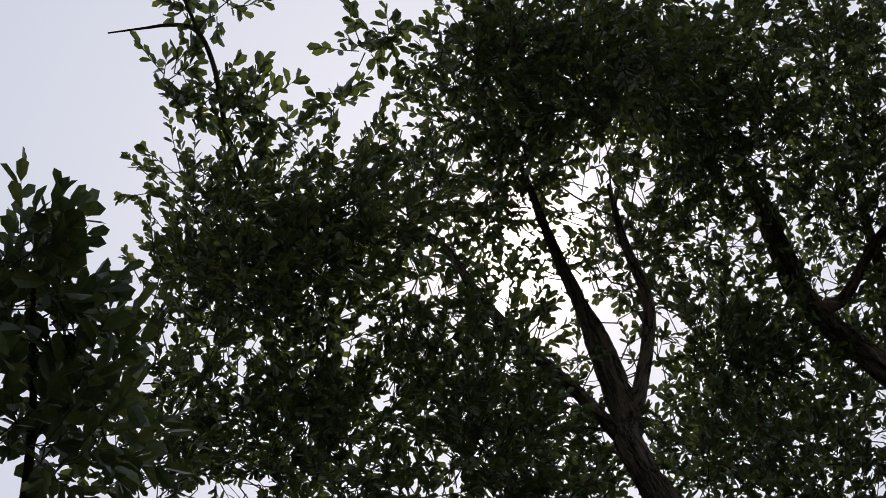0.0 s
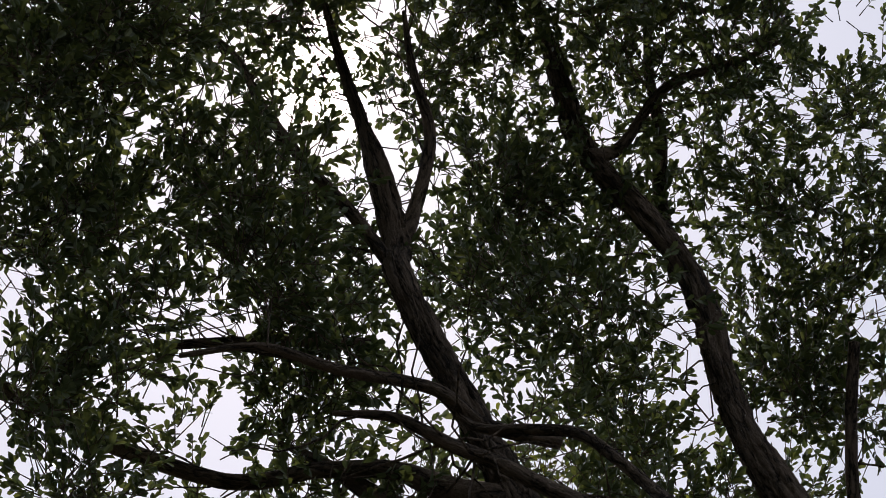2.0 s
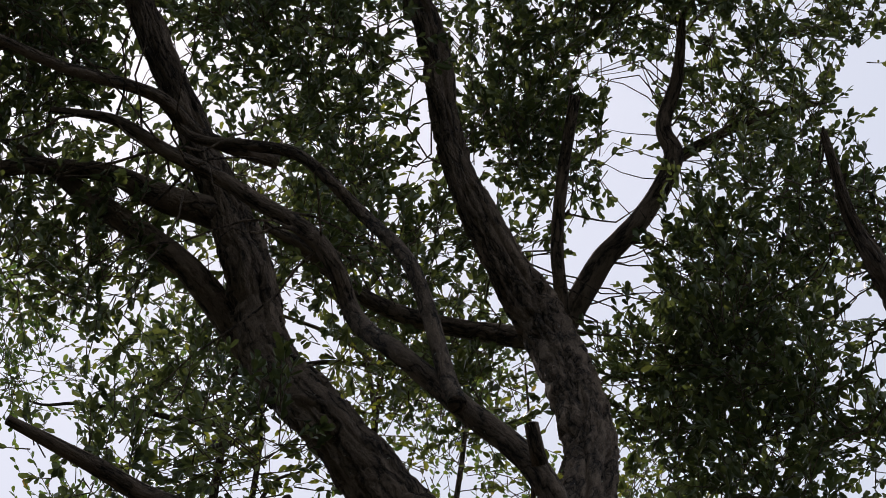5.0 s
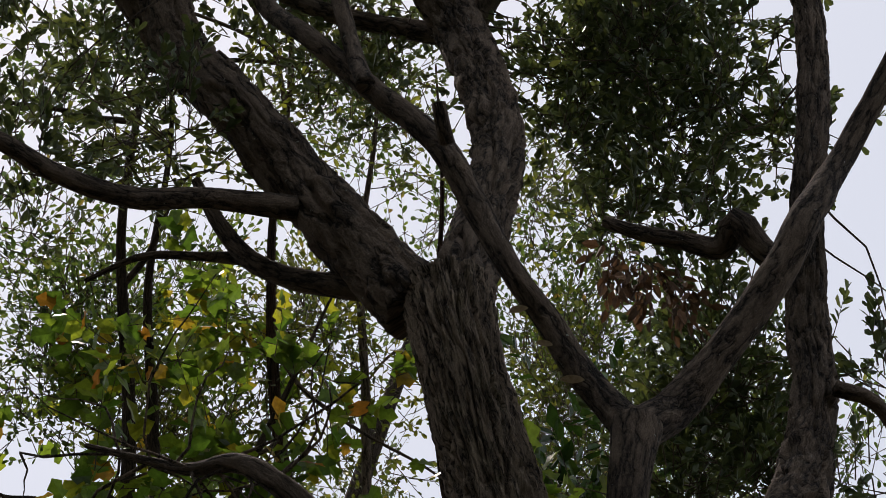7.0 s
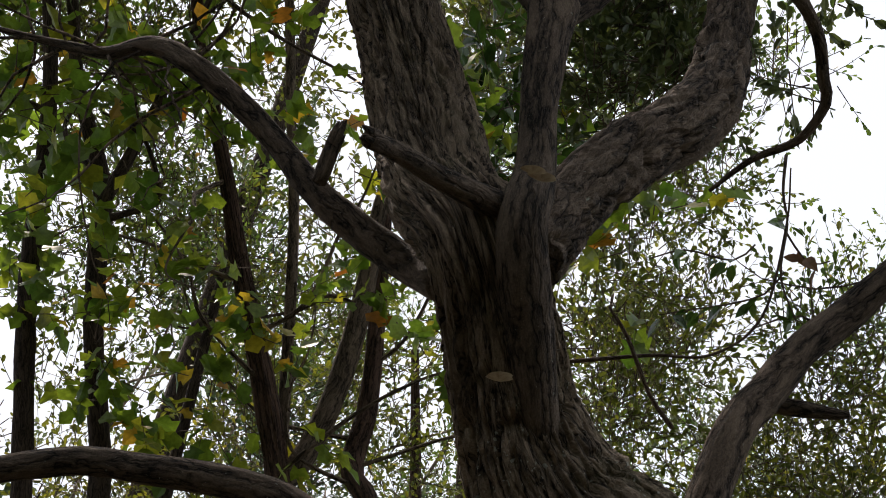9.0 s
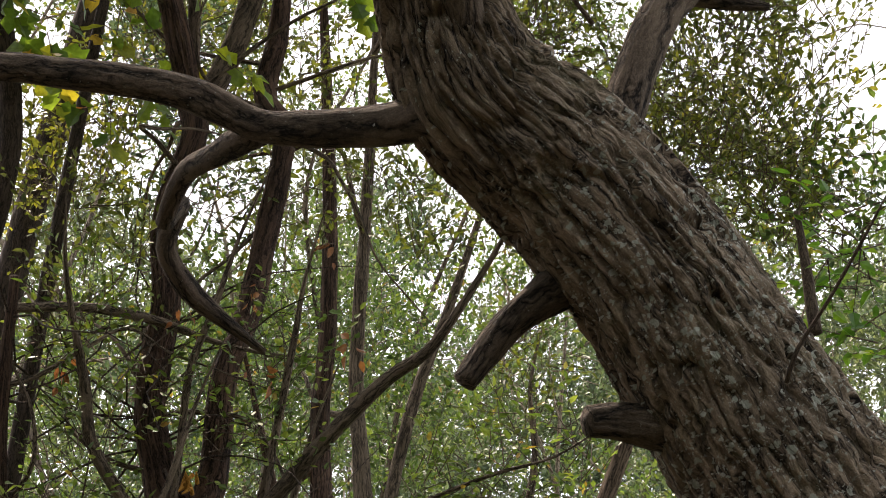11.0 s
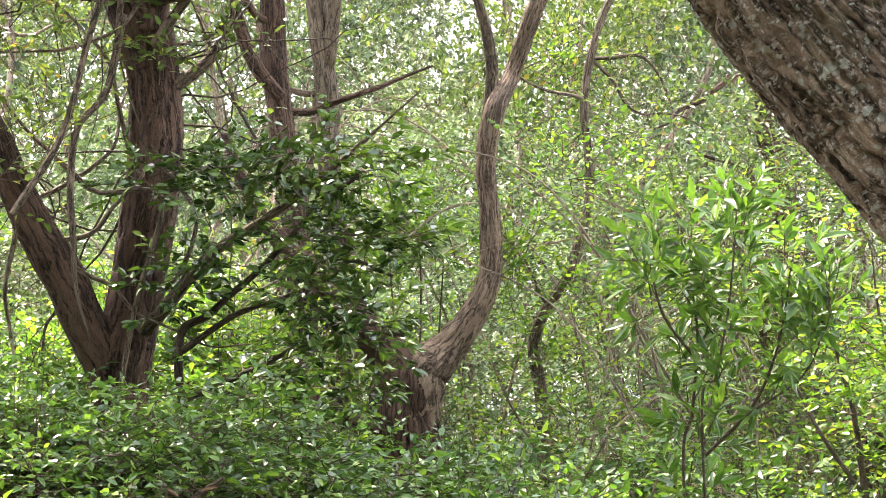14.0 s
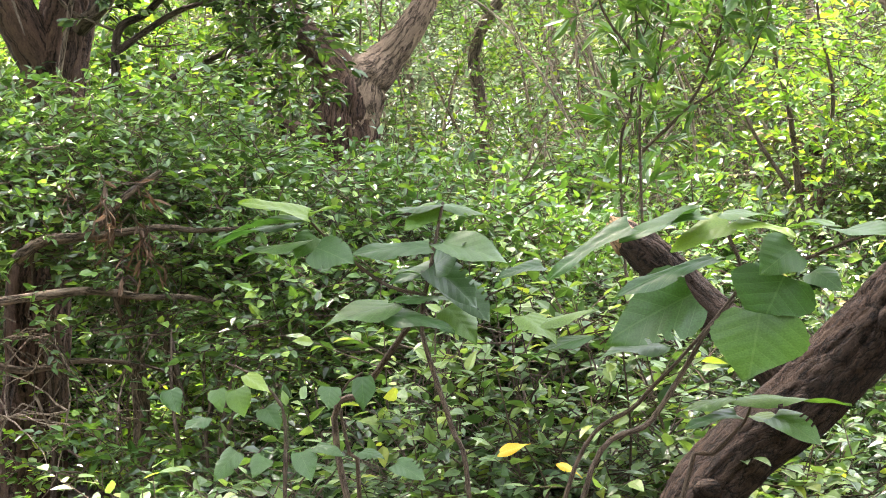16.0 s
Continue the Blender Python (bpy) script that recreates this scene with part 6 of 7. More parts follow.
crown(gl, [(-1.40, 7.71, 2.62, 0.09), (-1.23, 7.74, 2.67, 0.12), (-1.03, 7.77, 2.64, 0.12), (-0.82, 7.68, 2.70, 0.12), (-0.64, 7.70, 2.73, 0.11), (-0.49, 7.71, 2.68, 0.08), (-0.92, 7.80, 2.50, 0.09), (-0.73, 7.72, 2.42, 0.12), (-0.56, 7.74, 2.35, 0.12), (-0.76, 7.74, 2.22, 0.10), (-0.38, 7.75, 2.39, 0.07), (-0.62, 7.66, 2.10, 0.07), (-1.16, 7.88, 2.37, 0.08), (-1.34, 7.86, 2.21, 0.08), (-0.5, 7.9, 2.05, 0.1), (-0.8, 7.9, 1.98, 0.09), (-1.0, 7.9, 1.9, 0.08), (-0.6, 8.0, 1.85, 0.1)], 0.056, OVATE, G_GLOSS, density=2.6, gaps=0.4, gap_size=0.22, spray_r=0.11, up=0.05, spread=0.9, level=0.5, tilt=0.5, twig=0.18, name="foliage", thick=0.55, label="dark glossy leaves in flat layers")

# yellow-green shrub before the thicket, and an old stump with a fallen limb
ys = thing("yellow_green_shrub", (1.56, 8.43, 0.87), "airy shrub with fresh yellow-green leaves", "shrub")
ys.matrix_basis = Matrix.Translation((ys.location.x, ys.location.y, float(ground_z(ys.location.x, ys.location.y))))
for k, pts in enumerate([[(1.56, 8.41, 0.68, 0.017), (1.55, 8.42, 1.06, 0.016), (1.51, 8.43, 1.45, 0.015), (1.47, 8.41, 1.74, 0.012), (1.40, 8.39, 2.00, 0.009), (1.34, 8.36, 2.35, 0.005)], [(1.54, 8.45, 1.21, 0.012), (1.62, 8.39, 1.55, 0.011), (1.64, 8.34, 1.83, 0.009), (1.57, 8.29, 2.11, 0.006), (1.53, 8.22, 2.39, 0.004)], [(1.53, 8.46, 1.35, 0.010), (1.36, 8.54, 1.62, 0.009), (1.26, 8.60, 1.84, 0.005)]]):
    limb("stem", ys, ([(ys.location.x, ys.location.y, -0.05, 0.018)] if k == 0 else []) + pts, TWIG, step=0.04, sides=8, seed=k)
crown(ys, [(1.47, 8.37, 1.93, 0.13), (1.58, 8.35, 1.76, 0.13), (1.32, 8.50, 1.74, 0.12), (1.51, 8.35, 2.12, 0.13), (1.41, 8.34, 2.40, 0.11), (1.68, 8.22, 1.97, 0.11), (1.66, 8.34, 1.43, 0.11), (1.37, 8.49, 1.45, 0.10)], 0.05, OVATE, G_YELLOW, level=0.6, tilt=0.5, density=0.8, gaps=0.45, gap_size=0.25, spray_r=0.13, up=0.0, spread=0.9, name="foliage", thick=0.5, label="yellow-green leaves")
st = thing("old_stump", (1.79, 9.40, 0.79), "reddish rotten stump carrying a broken limb", "stump")
st.matrix_basis = Matrix.Translation((st.location.x, st.location.y, float(ground_z(st.location.x, st.location.y))))
limb("stump", st, [(1.82, 9.37, 0.63, 0.123), (1.81, 9.42, 1.16, 0.107), (1.79, 9.43, 1.43, 0.096), (1.77, 9.44, 1.62, 0.077), (1.75, 9.44, 1.70, 0.041)], BARK_SHAG, step=0.03, sides=40, relief=0.012, ridge=0.03, along=0.3, lump=0.015, seed=8)
limb("broken_limb", st, [(1.45, 9.29, 1.63, 0.021), (1.54, 9.30, 1.64, 0.030), (1.66, 9.30, 1.65, 0.038), (1.78, 9.31, 1.65, 0.041), (1.90, 9.31, 1.62, 0.033)], DEAD, "pale broken limb", step=0.03, sides=24, relief=0.005, ridge=0.02, along=0.2, lump=0.008, seed=9)

# bare boughs crossing before the shaggy tree
lb = thing("crooked_shrub", (-1.10, 6.91, -0.08), "crooked leafy shrub with bare lower boughs and withered tufts", "shrub")
lb.matrix_basis = Matrix.Translation((lb.location.x, lb.location.y, 0.0))
ways = []
ways.append([(lb.location.x, lb.location.y, -0.05, 0.032)] + [(-1.11, 7.00, 0.35, 0.031), (-1.08, 7.05, 0.58, 0.031), (-1.10, 7.07, 0.82, 0.029), (-1.15, 7.08, 1.03, 0.023), (-1.14, 7.10, 1.15, 0.016)])
ways.append([(-1.50, 6.20, 1.10, 0.018), (-1.39, 6.21, 1.11, 0.015), (-1.13, 6.24, 1.14, 0.014), (-0.94, 6.25, 1.12, 0.011), (-0.80, 6.25, 1.12, 0.009), (-0.67, 6.24, 1.09, 0.005)])
ways.append([(-1.35, 6.25, 1.24, 0.020), (-1.26, 6.24, 1.30, 0.018), (-1.13, 6.24, 1.32, 0.015), (-0.99, 6.25, 1.45, 0.011), (-0.89, 6.24, 1.52, 0.007)])
ways.append([(-1.24, 6.27, 1.30, 0.015), (-1.05, 6.28, 1.32, 0.013), (-0.89, 6.28, 1.34, 0.011), (-0.78, 6.27, 1.33, 0.009), (-0.63, 6.26, 1.34, 0.005)])
ways.append([(-1.51, 6.39, 0.90, 0.013), (-1.35, 6.39, 0.87, 0.012), (-1.20, 6.40, 0.90, 0.010), (-1.00, 6.41, 0.89, 0.007), (-0.89, 6.40, 0.86, 0.005)])
ways.append([(-1.06, 7.05, 0.58, 0.016), (-1.06, 6.95, 0.31, 0.014), (-1.03, 6.85, 0.04, 0.012)])
ways.append([(-1.31, 6.32, 0.80, 0.006), (-1.25, 6.28, 0.69, 0.005), (-1.19, 6.25, 0.63, 0.004), (-1.12, 6.22, 0.60, 0.003)])
ways.append([(-1.04, 6.39, 1.05, 0.009), (-1.06, 6.36, 1.12, 0.008), (-1.01, 6.34, 1.18, 0.006), (-0.97, 6.31, 1.14, 0.004)])
for k, pts in enumerate(ways):
    limb("bough", lb, pts, BARK_GREY, step=0.03, sides=12, lump=0.004, seed=120 + k)
# masses at x -1.52 and -1.56 are added at the edge to shade the trunk
crown(lb, [(-1.32, 6.37, 1.60, 0.09), (-1.16, 6.50, 1.64, 0.11), (-0.94, 6.53, 1.66, 0.11), (-0.72, 6.56, 1.64, 0.11), (-0.54, 6.48, 1.54, 0.09), (-1.19, 6.29, 1.44, 0.07), (-0.96, 6.33, 1.48, 0.08), (-0.73, 6.36, 1.44, 0.08), (-0.82, 6.34, 1.27, 0.08), (-0.64, 6.36, 1.27, 0.09), (-0.50, 6.38, 1.34, 0.08), (-0.42, 6.27, 1.20, 0.07), (-0.63, 6.25, 1.10, 0.06), (-0.98, 6.31, 1.20, 0.06), (-1.31, 6.26, 1.35, 0.07), (-0.49, 6.26, 1.06, 0.06), (-1.19, 6.59, 1.76, 0.08), (-0.35, 6.27, 1.11, 0.06), (-1.52, 6.32, 1.52, 0.11), (-1.56, 6.30, 1.29, 0.11), (-1.30, 6.24, 1.01, 0.04), (-0.96, 6.30, 1.00, 0.04), (-0.35, 6.59, 1.46, 0.09), (-0.18, 6.80, 1.52, 0.10), (-0.87, 6.74, 1.77, 0.09)], 0.044, OVATE, G_SHRUB, density=3.2, gaps=0.5, gap_size=0.2, per=4, leaves=6, twig=0.14, spray_r=0.1, up=0.05, level=0.5, tilt=0.45, spread=0.9, name="foliage", thick=0.5, label="oval green leaves in flat sprays")
crown(lb, [(-1.07, 6.21, 1.42, 0.05), (-0.97, 6.22, 1.38, 0.04), (-0.97, 6.22, 1.28, 0.04), (-0.93, 6.18, 1.38, 0.03), (-1.10, 6.21, 1.50, 0.05), (-1.00, 6.21, 1.48, 0.05), (-1.05, 6.21, 1.45, 0.05)], 0.055, LANCE, G_DRY, density=0.6, gaps=0.1, per=1, leaves=6, name="dead_leaves", label="hanging withered brown leaves", spray_r=0.05, droop=1.2, up=0.0, twig=0.1)

tangle(lb, [(-1.6, 6.35, 0.95, 0.01), (-1.1, 6.35, 1.0, 0.01), (-0.6, 6.35, 0.95, 0.01)], 34, 0.7, 0.0036, BARK_GREY, 611, name="twigwork", spread=(1.0, 0.5, 0.7), lift=-0.35, label="pale dead twigs")
tangle(lb, [(-1.6, 6.3, 0.7, 0.01), (-1.2, 6.3, 0.75, 0.01), (-0.9, 6.3, 0.7, 0.01)], 26, 0.5, 0.0035, BARK_PALE, 612, name="twigwork", spread=(1.0, 0.5, 0.8), lift=-0.1, label="pale dead twigs")

# bare arching shrubs in the pale thicket
for k, (x, y, h) in enumerate([(0.9, 10.6, 3.0), (1.35, 11.3, 3.4), (1.8, 11.0, 3.0), (1.1, 12.6, 3.8), (2.1, 12.2, 3.4), (0.45, 11.6, 2.6), (1.55, 9.9, 2.4), (2.2, 10.3, 2.6), (-0.2, 12.2, 3.0), (-1.6, 10.4, 3.0)]):
    g = np.random.default_rng(820 + k)
    z0 = float(ground_z(x, y))
    t = thing("bare_shrub", (x, y, z0), "bare arching grey-stemmed shrub in the pale thicket", "shrub", "bare shrubs")
    for i in range(3):
        a, q = g.uniform(0, 6.28), g.uniform(0.5, 1.9)
        dx, dy = math.cos(a) * q, math.sin(a) * q * 0.6
        pts = [(x, y, z0 - 0.05, 0.013), (x + dx * 0.2 + g.normal() * 0.08, y + dy * 0.2, z0 + h * 0.3, 0.011), (x + dx * 0.5 + g.normal() * 0.12, y + dy * 0.5, z0 + h * g.uniform(0.5, 0.7), 0.009), (x + dx * 1.0, y + dy, z0 + h * g.uniform(0.7, 0.95), 0.006), (x + dx * 1.55, y + dy * 1.3, z0 + h * g.uniform(0.75, 1.05), 0.003)]
        limb("stem", t, pts, BARK_PALE, step=0.06, sides=7, wobble=0.06, seed=k * 7 + i)
        tangle(t, pts, 7, 0.8, 0.0032, BARK_PALE, 830 + k * 9 + i, name="twigwork", label="bare grey twigs")
    crown(t, [(x + g.normal() * 0.5, y + g.normal() * 0.3, z0 + h * g.uniform(0.25, 1.0), 0.18) for _ in range(18)], 0.045, OVATE, (G_YELLOW, G_BRIGHT, G_YELLOW)[k % 3], density=1.5, gaps=0.4, per=3, leaves=6, level=0.5, tilt=0.5, name="foliage", label="loose fresh green leaves")

# fresh yellow-green growth behind the glossy bush
fs = thing("lime_shrub", (-0.5, 11.5, 0.15), "airy lime-green shrub beside the forked tree", "shrub", "fresh green shrubs")
for k, (dx, h) in enumerate([(0.0, 2.95), (-0.15, 2.8), (0.18, 2.6)]):
    limb("stem", fs, [(-0.5, 11.5, 0.0, 0.011), (-0.5 + dx * 0.5, 11.5, 1.2, 0.009), (-0.5 + dx, 11.5, h, 0.004)], TWIG, step=0.05, sides=7, wobble=0.05, seed=k)
crown(fs, [(-0.62, 11.5, 2.93, 0.12), (-0.52, 11.5, 3.0, 0.11), (-0.45, 11.5, 2.83, 0.11), (-0.57, 11.5, 2.73, 0.13), (-0.44, 11.5, 2.6, 0.12), (-0.7, 11.5, 2.6, 0.13), (-0.83, 11.5, 2.73, 0.1), (-0.65, 11.5, 2.47, 0.12), (-0.1, 11.5, 2.73, 0.1), (-0.01, 11.5, 2.53, 0.12)], 0.055, OVATE, G_YELLOW, density=1.6, gaps=0.35, gap_size=0.25, per=4, leaves=6, twig=0.16, spray_r=0.1, level=0.6, tilt=0.5, name="foliage", label="lime-green leaves")
# on the left ones the lime leaf colour stands in for sunlight
for x, y, h, r in [(-1.2, 9.9, 2.3, 0.35), (-1.15, 9.5, 1.9, 0.35), (-1.55, 9.9, 2.2, 0.45), (-2.0, 9.4, 2.3, 0.5), (-1.9, 10.4, 2.5, 0.5), (-2.35, 10.2, 2.7, 0.6), (-1.5, 11.2, 2.5, 0.55), (-0.95, 10.3, 1.9, 0.3), (2.5, 9.6, 2.2, 0.5), (2.1, 8.9, 2.0, 0.45)]:
    shrub(x, y, h, r, 0.048, OVATE, G_YELLOW, "yellow-green shrub among the trunks, some lime for sunlit leaves", group="fresh green shrubs", dens=0.5, low=0.45, thick=0.6, name="lime_shrub")

# upright shrub with whorls of narrow leaves
wl = thing("whorled_shrub", (0.70, 6.45, 0.41), "upright shrub with whorls of long narrow leaves", "shrub")
wl.matrix_basis = Matrix.Translation((wl.location.x, wl.location.y, 0.05))
wx, wy = wl.location.x, wl.location.y
tops = []
ways = []
ways.append([(wx, wy, 0.0, 0.0059)] + [(0.59, 6.55, 1.43, 0.0052), (0.62, 6.55, 1.73, 0.0052), (0.64, 6.55, 1.97, 0.0046), (0.62, 6.54, 2.16, 0.0039), (0.61, 6.52, 2.33, 0.0026)])
ways.append([(wx + 0.03, wy, 0.0, 0.0052)] + [(0.64, 6.45, 1.62, 0.0046), (0.69, 6.45, 1.84, 0.0039), (0.73, 6.43, 2.06, 0.0039), (0.75, 6.41, 2.26, 0.0033), (0.76, 6.40, 2.41, 0.0026)])
ways.append([(0.65, 6.45, 1.58, 0.0059), (0.79, 6.38, 1.73, 0.0052), (0.86, 6.32, 1.89, 0.0046), (0.89, 6.26, 2.05, 0.0033), (0.90, 6.20, 2.17, 0.0026)])
ways.append([(0.63, 6.55, 1.90, 0.0052), (0.53, 6.52, 2.03, 0.0046), (0.49, 6.48, 2.16, 0.0033), (0.47, 6.44, 2.26, 0.0026)])
ways.append([(0.77, 6.34, 1.71, 0.0046), (0.94, 6.28, 1.83, 0.0033), (1.00, 6.23, 1.97, 0.0033), (1.02, 6.19, 2.08, 0.0026)])
for k, pts in enumerate(ways):
    limb("stem", wl, pts, TWIG, step=0.03, sides=8, seed=k)
    tops += [p[:3] for p in spline(pts[1:], 0.11)[(1 if k > 1 else 0):]]
tops = np.array(tops)
(V, Fc), path = sprays(tops, np.full(len(tops), 0.075), 4, 0.088, BLADE, up=0.6, twig=0.10, leaves=7, spread=0.9, detail=3)
child("foliage", mesh_of("foliage", V, Fc, G_WHORL, smooth=False), wl, "long narrow leaves in whorls", kind="stuff")
V, Fc, uv = tubes(path)
child("twigwork", mesh_of("twigwork", V, Fc, TWIG, uv), wl, kind="stuff")

# ---- dead wood ----
def dead(name, pts, label, mat):
    t = thing(name, (pts[0][0], pts[0][1], max(0, pts[0][2])), label, "log")
    limb("wood", t, pts, mat, step=0.014, sides=80, relief=0.012, ridge=0.025, along=0.12, lump=0.012, seed=44)
    return t


q = [(1.22, 4.74, 1.35, 0.087), (1.05, 4.73, 1.17, 0.089), (0.94, 4.71, 1.06, 0.088), (0.83, 4.68, 0.96, 0.088), (0.70, 4.66, 0.87, 0.085), (0.59, 4.62, 0.75, 0.081), (0.49, 4.54, 0.50, 0.077)]
dead("dead_trunk", [(q[-1][0] - 0.1, q[-1][1], -0.1, 0.1)] + q[::-1] + [(q[0][0] + 0.5, q[0][1] + 0.1, q[0][2] + 0.35, 0.07)], "dark leaning dead trunk with rough bark", BARK_ROT)
dt = bpy.data.objects["dead_trunk"]
for k, pts in enumerate([[(0.80, 4.62, 0.93, 0.03), (0.79, 4.56, 0.96, 0.024), (0.785, 4.535, 0.975, 0.012)], [(1.06, 4.68, 1.17, 0.035), (1.05, 4.63, 1.20, 0.028), (1.045, 4.605, 1.21, 0.015)], [(0.62, 4.56, 0.80, 0.028), (0.60, 4.53, 0.81, 0.02), (0.59, 4.51, 0.815, 0.01)]]):
    limb("knot", dt, pts, BARK_ROT, "broken knot", step=0.01, sides=14, relief=0.004, ridge=0.015, along=0.03, lump=0.006, seed=70 + k)
q = [(0.45, 5.08, 1.39, 0.026), (0.49, 5.05, 1.35, 0.049), (0.58, 5.02, 1.27, 0.053), (0.68, 4.98, 1.18, 0.053), (0.79, 4.93, 1.08, 0.052), (0.90, 4.87, 0.93, 0.050)]
lg = dead("broken_log", q[::-1] + [], "broken brown limb with splintered orange end", BARK_ROT)
e0, e1 = np.array(q[0]), np.array(q[1])
for k in range(7):
    a = k * 0.9
    off = np.array([math.cos(a) * 0.03, math.sin(a) * 0.03, math.sin(a * 1.7) * 0.02])
    limb("splinter", lg, [(*(e1[:3] + off), 0.02), (*(e0[:3] * 0.7 + e1[:3] * 0.3 + off * 0.9), 0.014), (*(e0[:3] + (e0[:3] - e1[:3]) * (0.15 + 0.3 * ((k * 0.37) % 1)) + off * 0.6), 0.003)], DEAD, "bare splintered wood", step=0.02, sides=8, lump=0.004, seed=k)

# ---- broad-leaved plants, leaf by leaf ----
def broad_mesh(k):
    """A broad heart-shaped leaf, 1 long and 1 wide: drooping, pleated along its side veins, toothed, waved, with a drawn-out tip."""
    rows, cols = 24, 13
    ys = np.linspace(0, 1, rows)
    w = np.interp(ys, (0, 0.04, 0.1, 0.2, 0.32, 0.45, 0.58, 0.7, 0.8, 0.87, 0.93, 1.0), (0.14, 0.30, 0.41, 0.485, 0.50, 0.45, 0.365, 0.27, 0.18, 0.115, 0.06, 0.0))
    w = w * (1 + 0.035 * (np.arange(rows) % 2) + 0.05 * np.sin(ys * 9 + k * 1.7))
    U, Yy = np.meshgrid(np.linspace(-1, 1, cols), ys)
    X = U * w[:, None]
    back = np.interp(ys, (0, 0.05, 0.12, 0.22, 1), (0, -0.10, -0.06, 0, 0))
    Yq = Yy + back[:, None] * np.abs(U)
    ph = (Yq - 0.75 * np.abs(X)) * 5.0
    pleat = np.abs(ph - np.floor(ph) - 0.5)
    wave = 0.045 * np.sin(Yy * 7.0 + k * 1.3 + np.sign(U) * 1.1) * np.abs(U) ** 2
    Z = -0.22 * Yy ** 2 + 0.16 * np.abs(X) - 0.30 * X ** 2 - 0.007 * (0.5 - pleat) + wave + 0.03 * np.sin(X * 5 + k)
    X = X + 0.05 * np.sin(Yy * 3.0 + k * 2.2)
    V = np.stack([X, Yq, Z], -1).reshape(-1, 3)
    Fc = [(i * cols + j, i * cols + j + 1, (i + 1) * cols + j + 1, (i + 1) * cols + j) for i in range(rows - 1) for j in range(cols - 1)]
    # gnawed edges and holes
    g = np.random.default_rng(50 + k)
    for _ in range((0, 2, 0, 0, 3, 0)[k]):
        i, j = int(g.integers(5, rows - 7)), int(g.choice([0, 0, 2, cols - 3, cols - 2, cols - 2]))
        gone = [(i + a) * cols + j + b for a in range(int(g.integers(1, 3))) for b in (0, 1) if j + b < cols - 1][:int(g.integers(1, 4))]
        Fc = [f for f in Fc if f[0] not in gone]
    return mesh_of("leaf", V, np.array(Fc), G_BROAD)


BROAD = [broad_mesh(k) for k in range(6)]


def big_leaves(parent, rows, seed, size=1.0):
    for k, (bx, by, bz, tx, ty, tz, w, face) in enumerate(rows):
        b, t = Vector((bx, by, bz)), Vector((tx, ty, tz))
        y = t - b
        ln = y.length
        y.normalize()
        face *= 0.72
        up = Vector((0, 0, 1)) * (1 - face) + Vector((0, -1, 0.15)) * face
        x = y.cross(up).normalized()
        z = x.cross(y)
        ob = new("leaf", BROAD[(k * 5 + seed) % 6])
        ob.parent = parent
        ob.matrix_basis = parent.matrix_basis.inverted() @ (Matrix.Translation(b) @ Matrix((x, y, z)).transposed().to_4x4() @ Matrix.Diagonal((w * size, ln * size, ln * size * 0.8, 1)))


def plant(name, at, stems, label):
    t = thing(name, (at[0], at[1], 0), label, "plant", "broad-leaved plants")
    for k, pts in enumerate(stems):
        limb("stem", t, pts, TWIG, step=0.03, sides=9, seed=k)
    return t


p0 = (0.10, 4.40, 0.66)
p1 = (0.20, 3.91, 0.79)
p2 = (-0.34, 4.19, 0.70)
ways = []
ways.append([(p0[0], p0[1], -0.02, 0.009)] + [(0.06, 4.43, 0.80, 0.006), (0.02, 4.46, 0.96, 0.006), (-0.03, 4.49, 1.11, 0.006), (-0.05, 4.51, 1.20, 0.005), (-0.03, 4.52, 1.31, 0.005), (-0.01, 4.54, 1.42, 0.004), (-0.00, 4.55, 1.47, 0.003)])
ways.append([(p0[0] - 0.1, p0[1] + 0.1, -0.02, 0.009)] + [(-0.25, 4.64, 0.88, 0.008), (-0.18, 4.61, 1.03, 0.008), (-0.08, 4.58, 1.18, 0.007)])
ways.append([(-0.04, 4.49, 1.26, 0.004), (-0.12, 4.47, 1.28, 0.004), (-0.18, 4.46, 1.32, 0.004), (-0.26, 4.45, 1.39, 0.003), (-0.31, 4.44, 1.44, 0.003)])
t = plant("broad_leaved_sapling", p0, ways, "green sapling with large drooping heart-shaped leaves")
big_leaves(t, [(-0.301, 4.407, 1.443, -0.442, 4.367, 1.497, 0.074, 0.35), (-0.304, 4.444, 1.442, -0.231, 4.390, 1.482, 0.056, 0.20), (-0.308, 4.420, 1.433, -0.500, 4.306, 1.440, 0.056, 0.10), (-0.324, 4.456, 1.421, -0.518, 4.397, 1.409, 0.064, 0.10), (-0.309, 4.432, 1.382, -0.459, 4.347, 1.371, 0.071, 0.15), (-0.283, 4.410, 1.370, -0.199, 4.366, 1.345, 0.102, 0.80), (-0.285, 4.449, 1.394, -0.333, 4.404, 1.358, 0.076, 0.60)], 0)
big_leaves(t, [(-0.031, 4.464, 1.367, -0.210, 4.430, 1.379, 0.103, 0.35), (-0.018, 4.499, 1.327, 0.040, 4.461, 1.387, 0.103, 0.70), (-0.005, 4.479, 1.379, 0.156, 4.404, 1.364, 0.129, 0.45), (-0.025, 4.513, 1.326, 0.087, 4.471, 1.245, 0.116, 0.50), (-0.108, 4.482, 1.238, -0.298, 4.410, 1.208, 0.116, 0.35), (-0.120, 4.457, 1.214, 0.026, 4.373, 1.211, 0.090, 0.35), (0.008, 4.499, 1.249, -0.122, 4.450, 1.266, 0.064, 0.15)], 1)
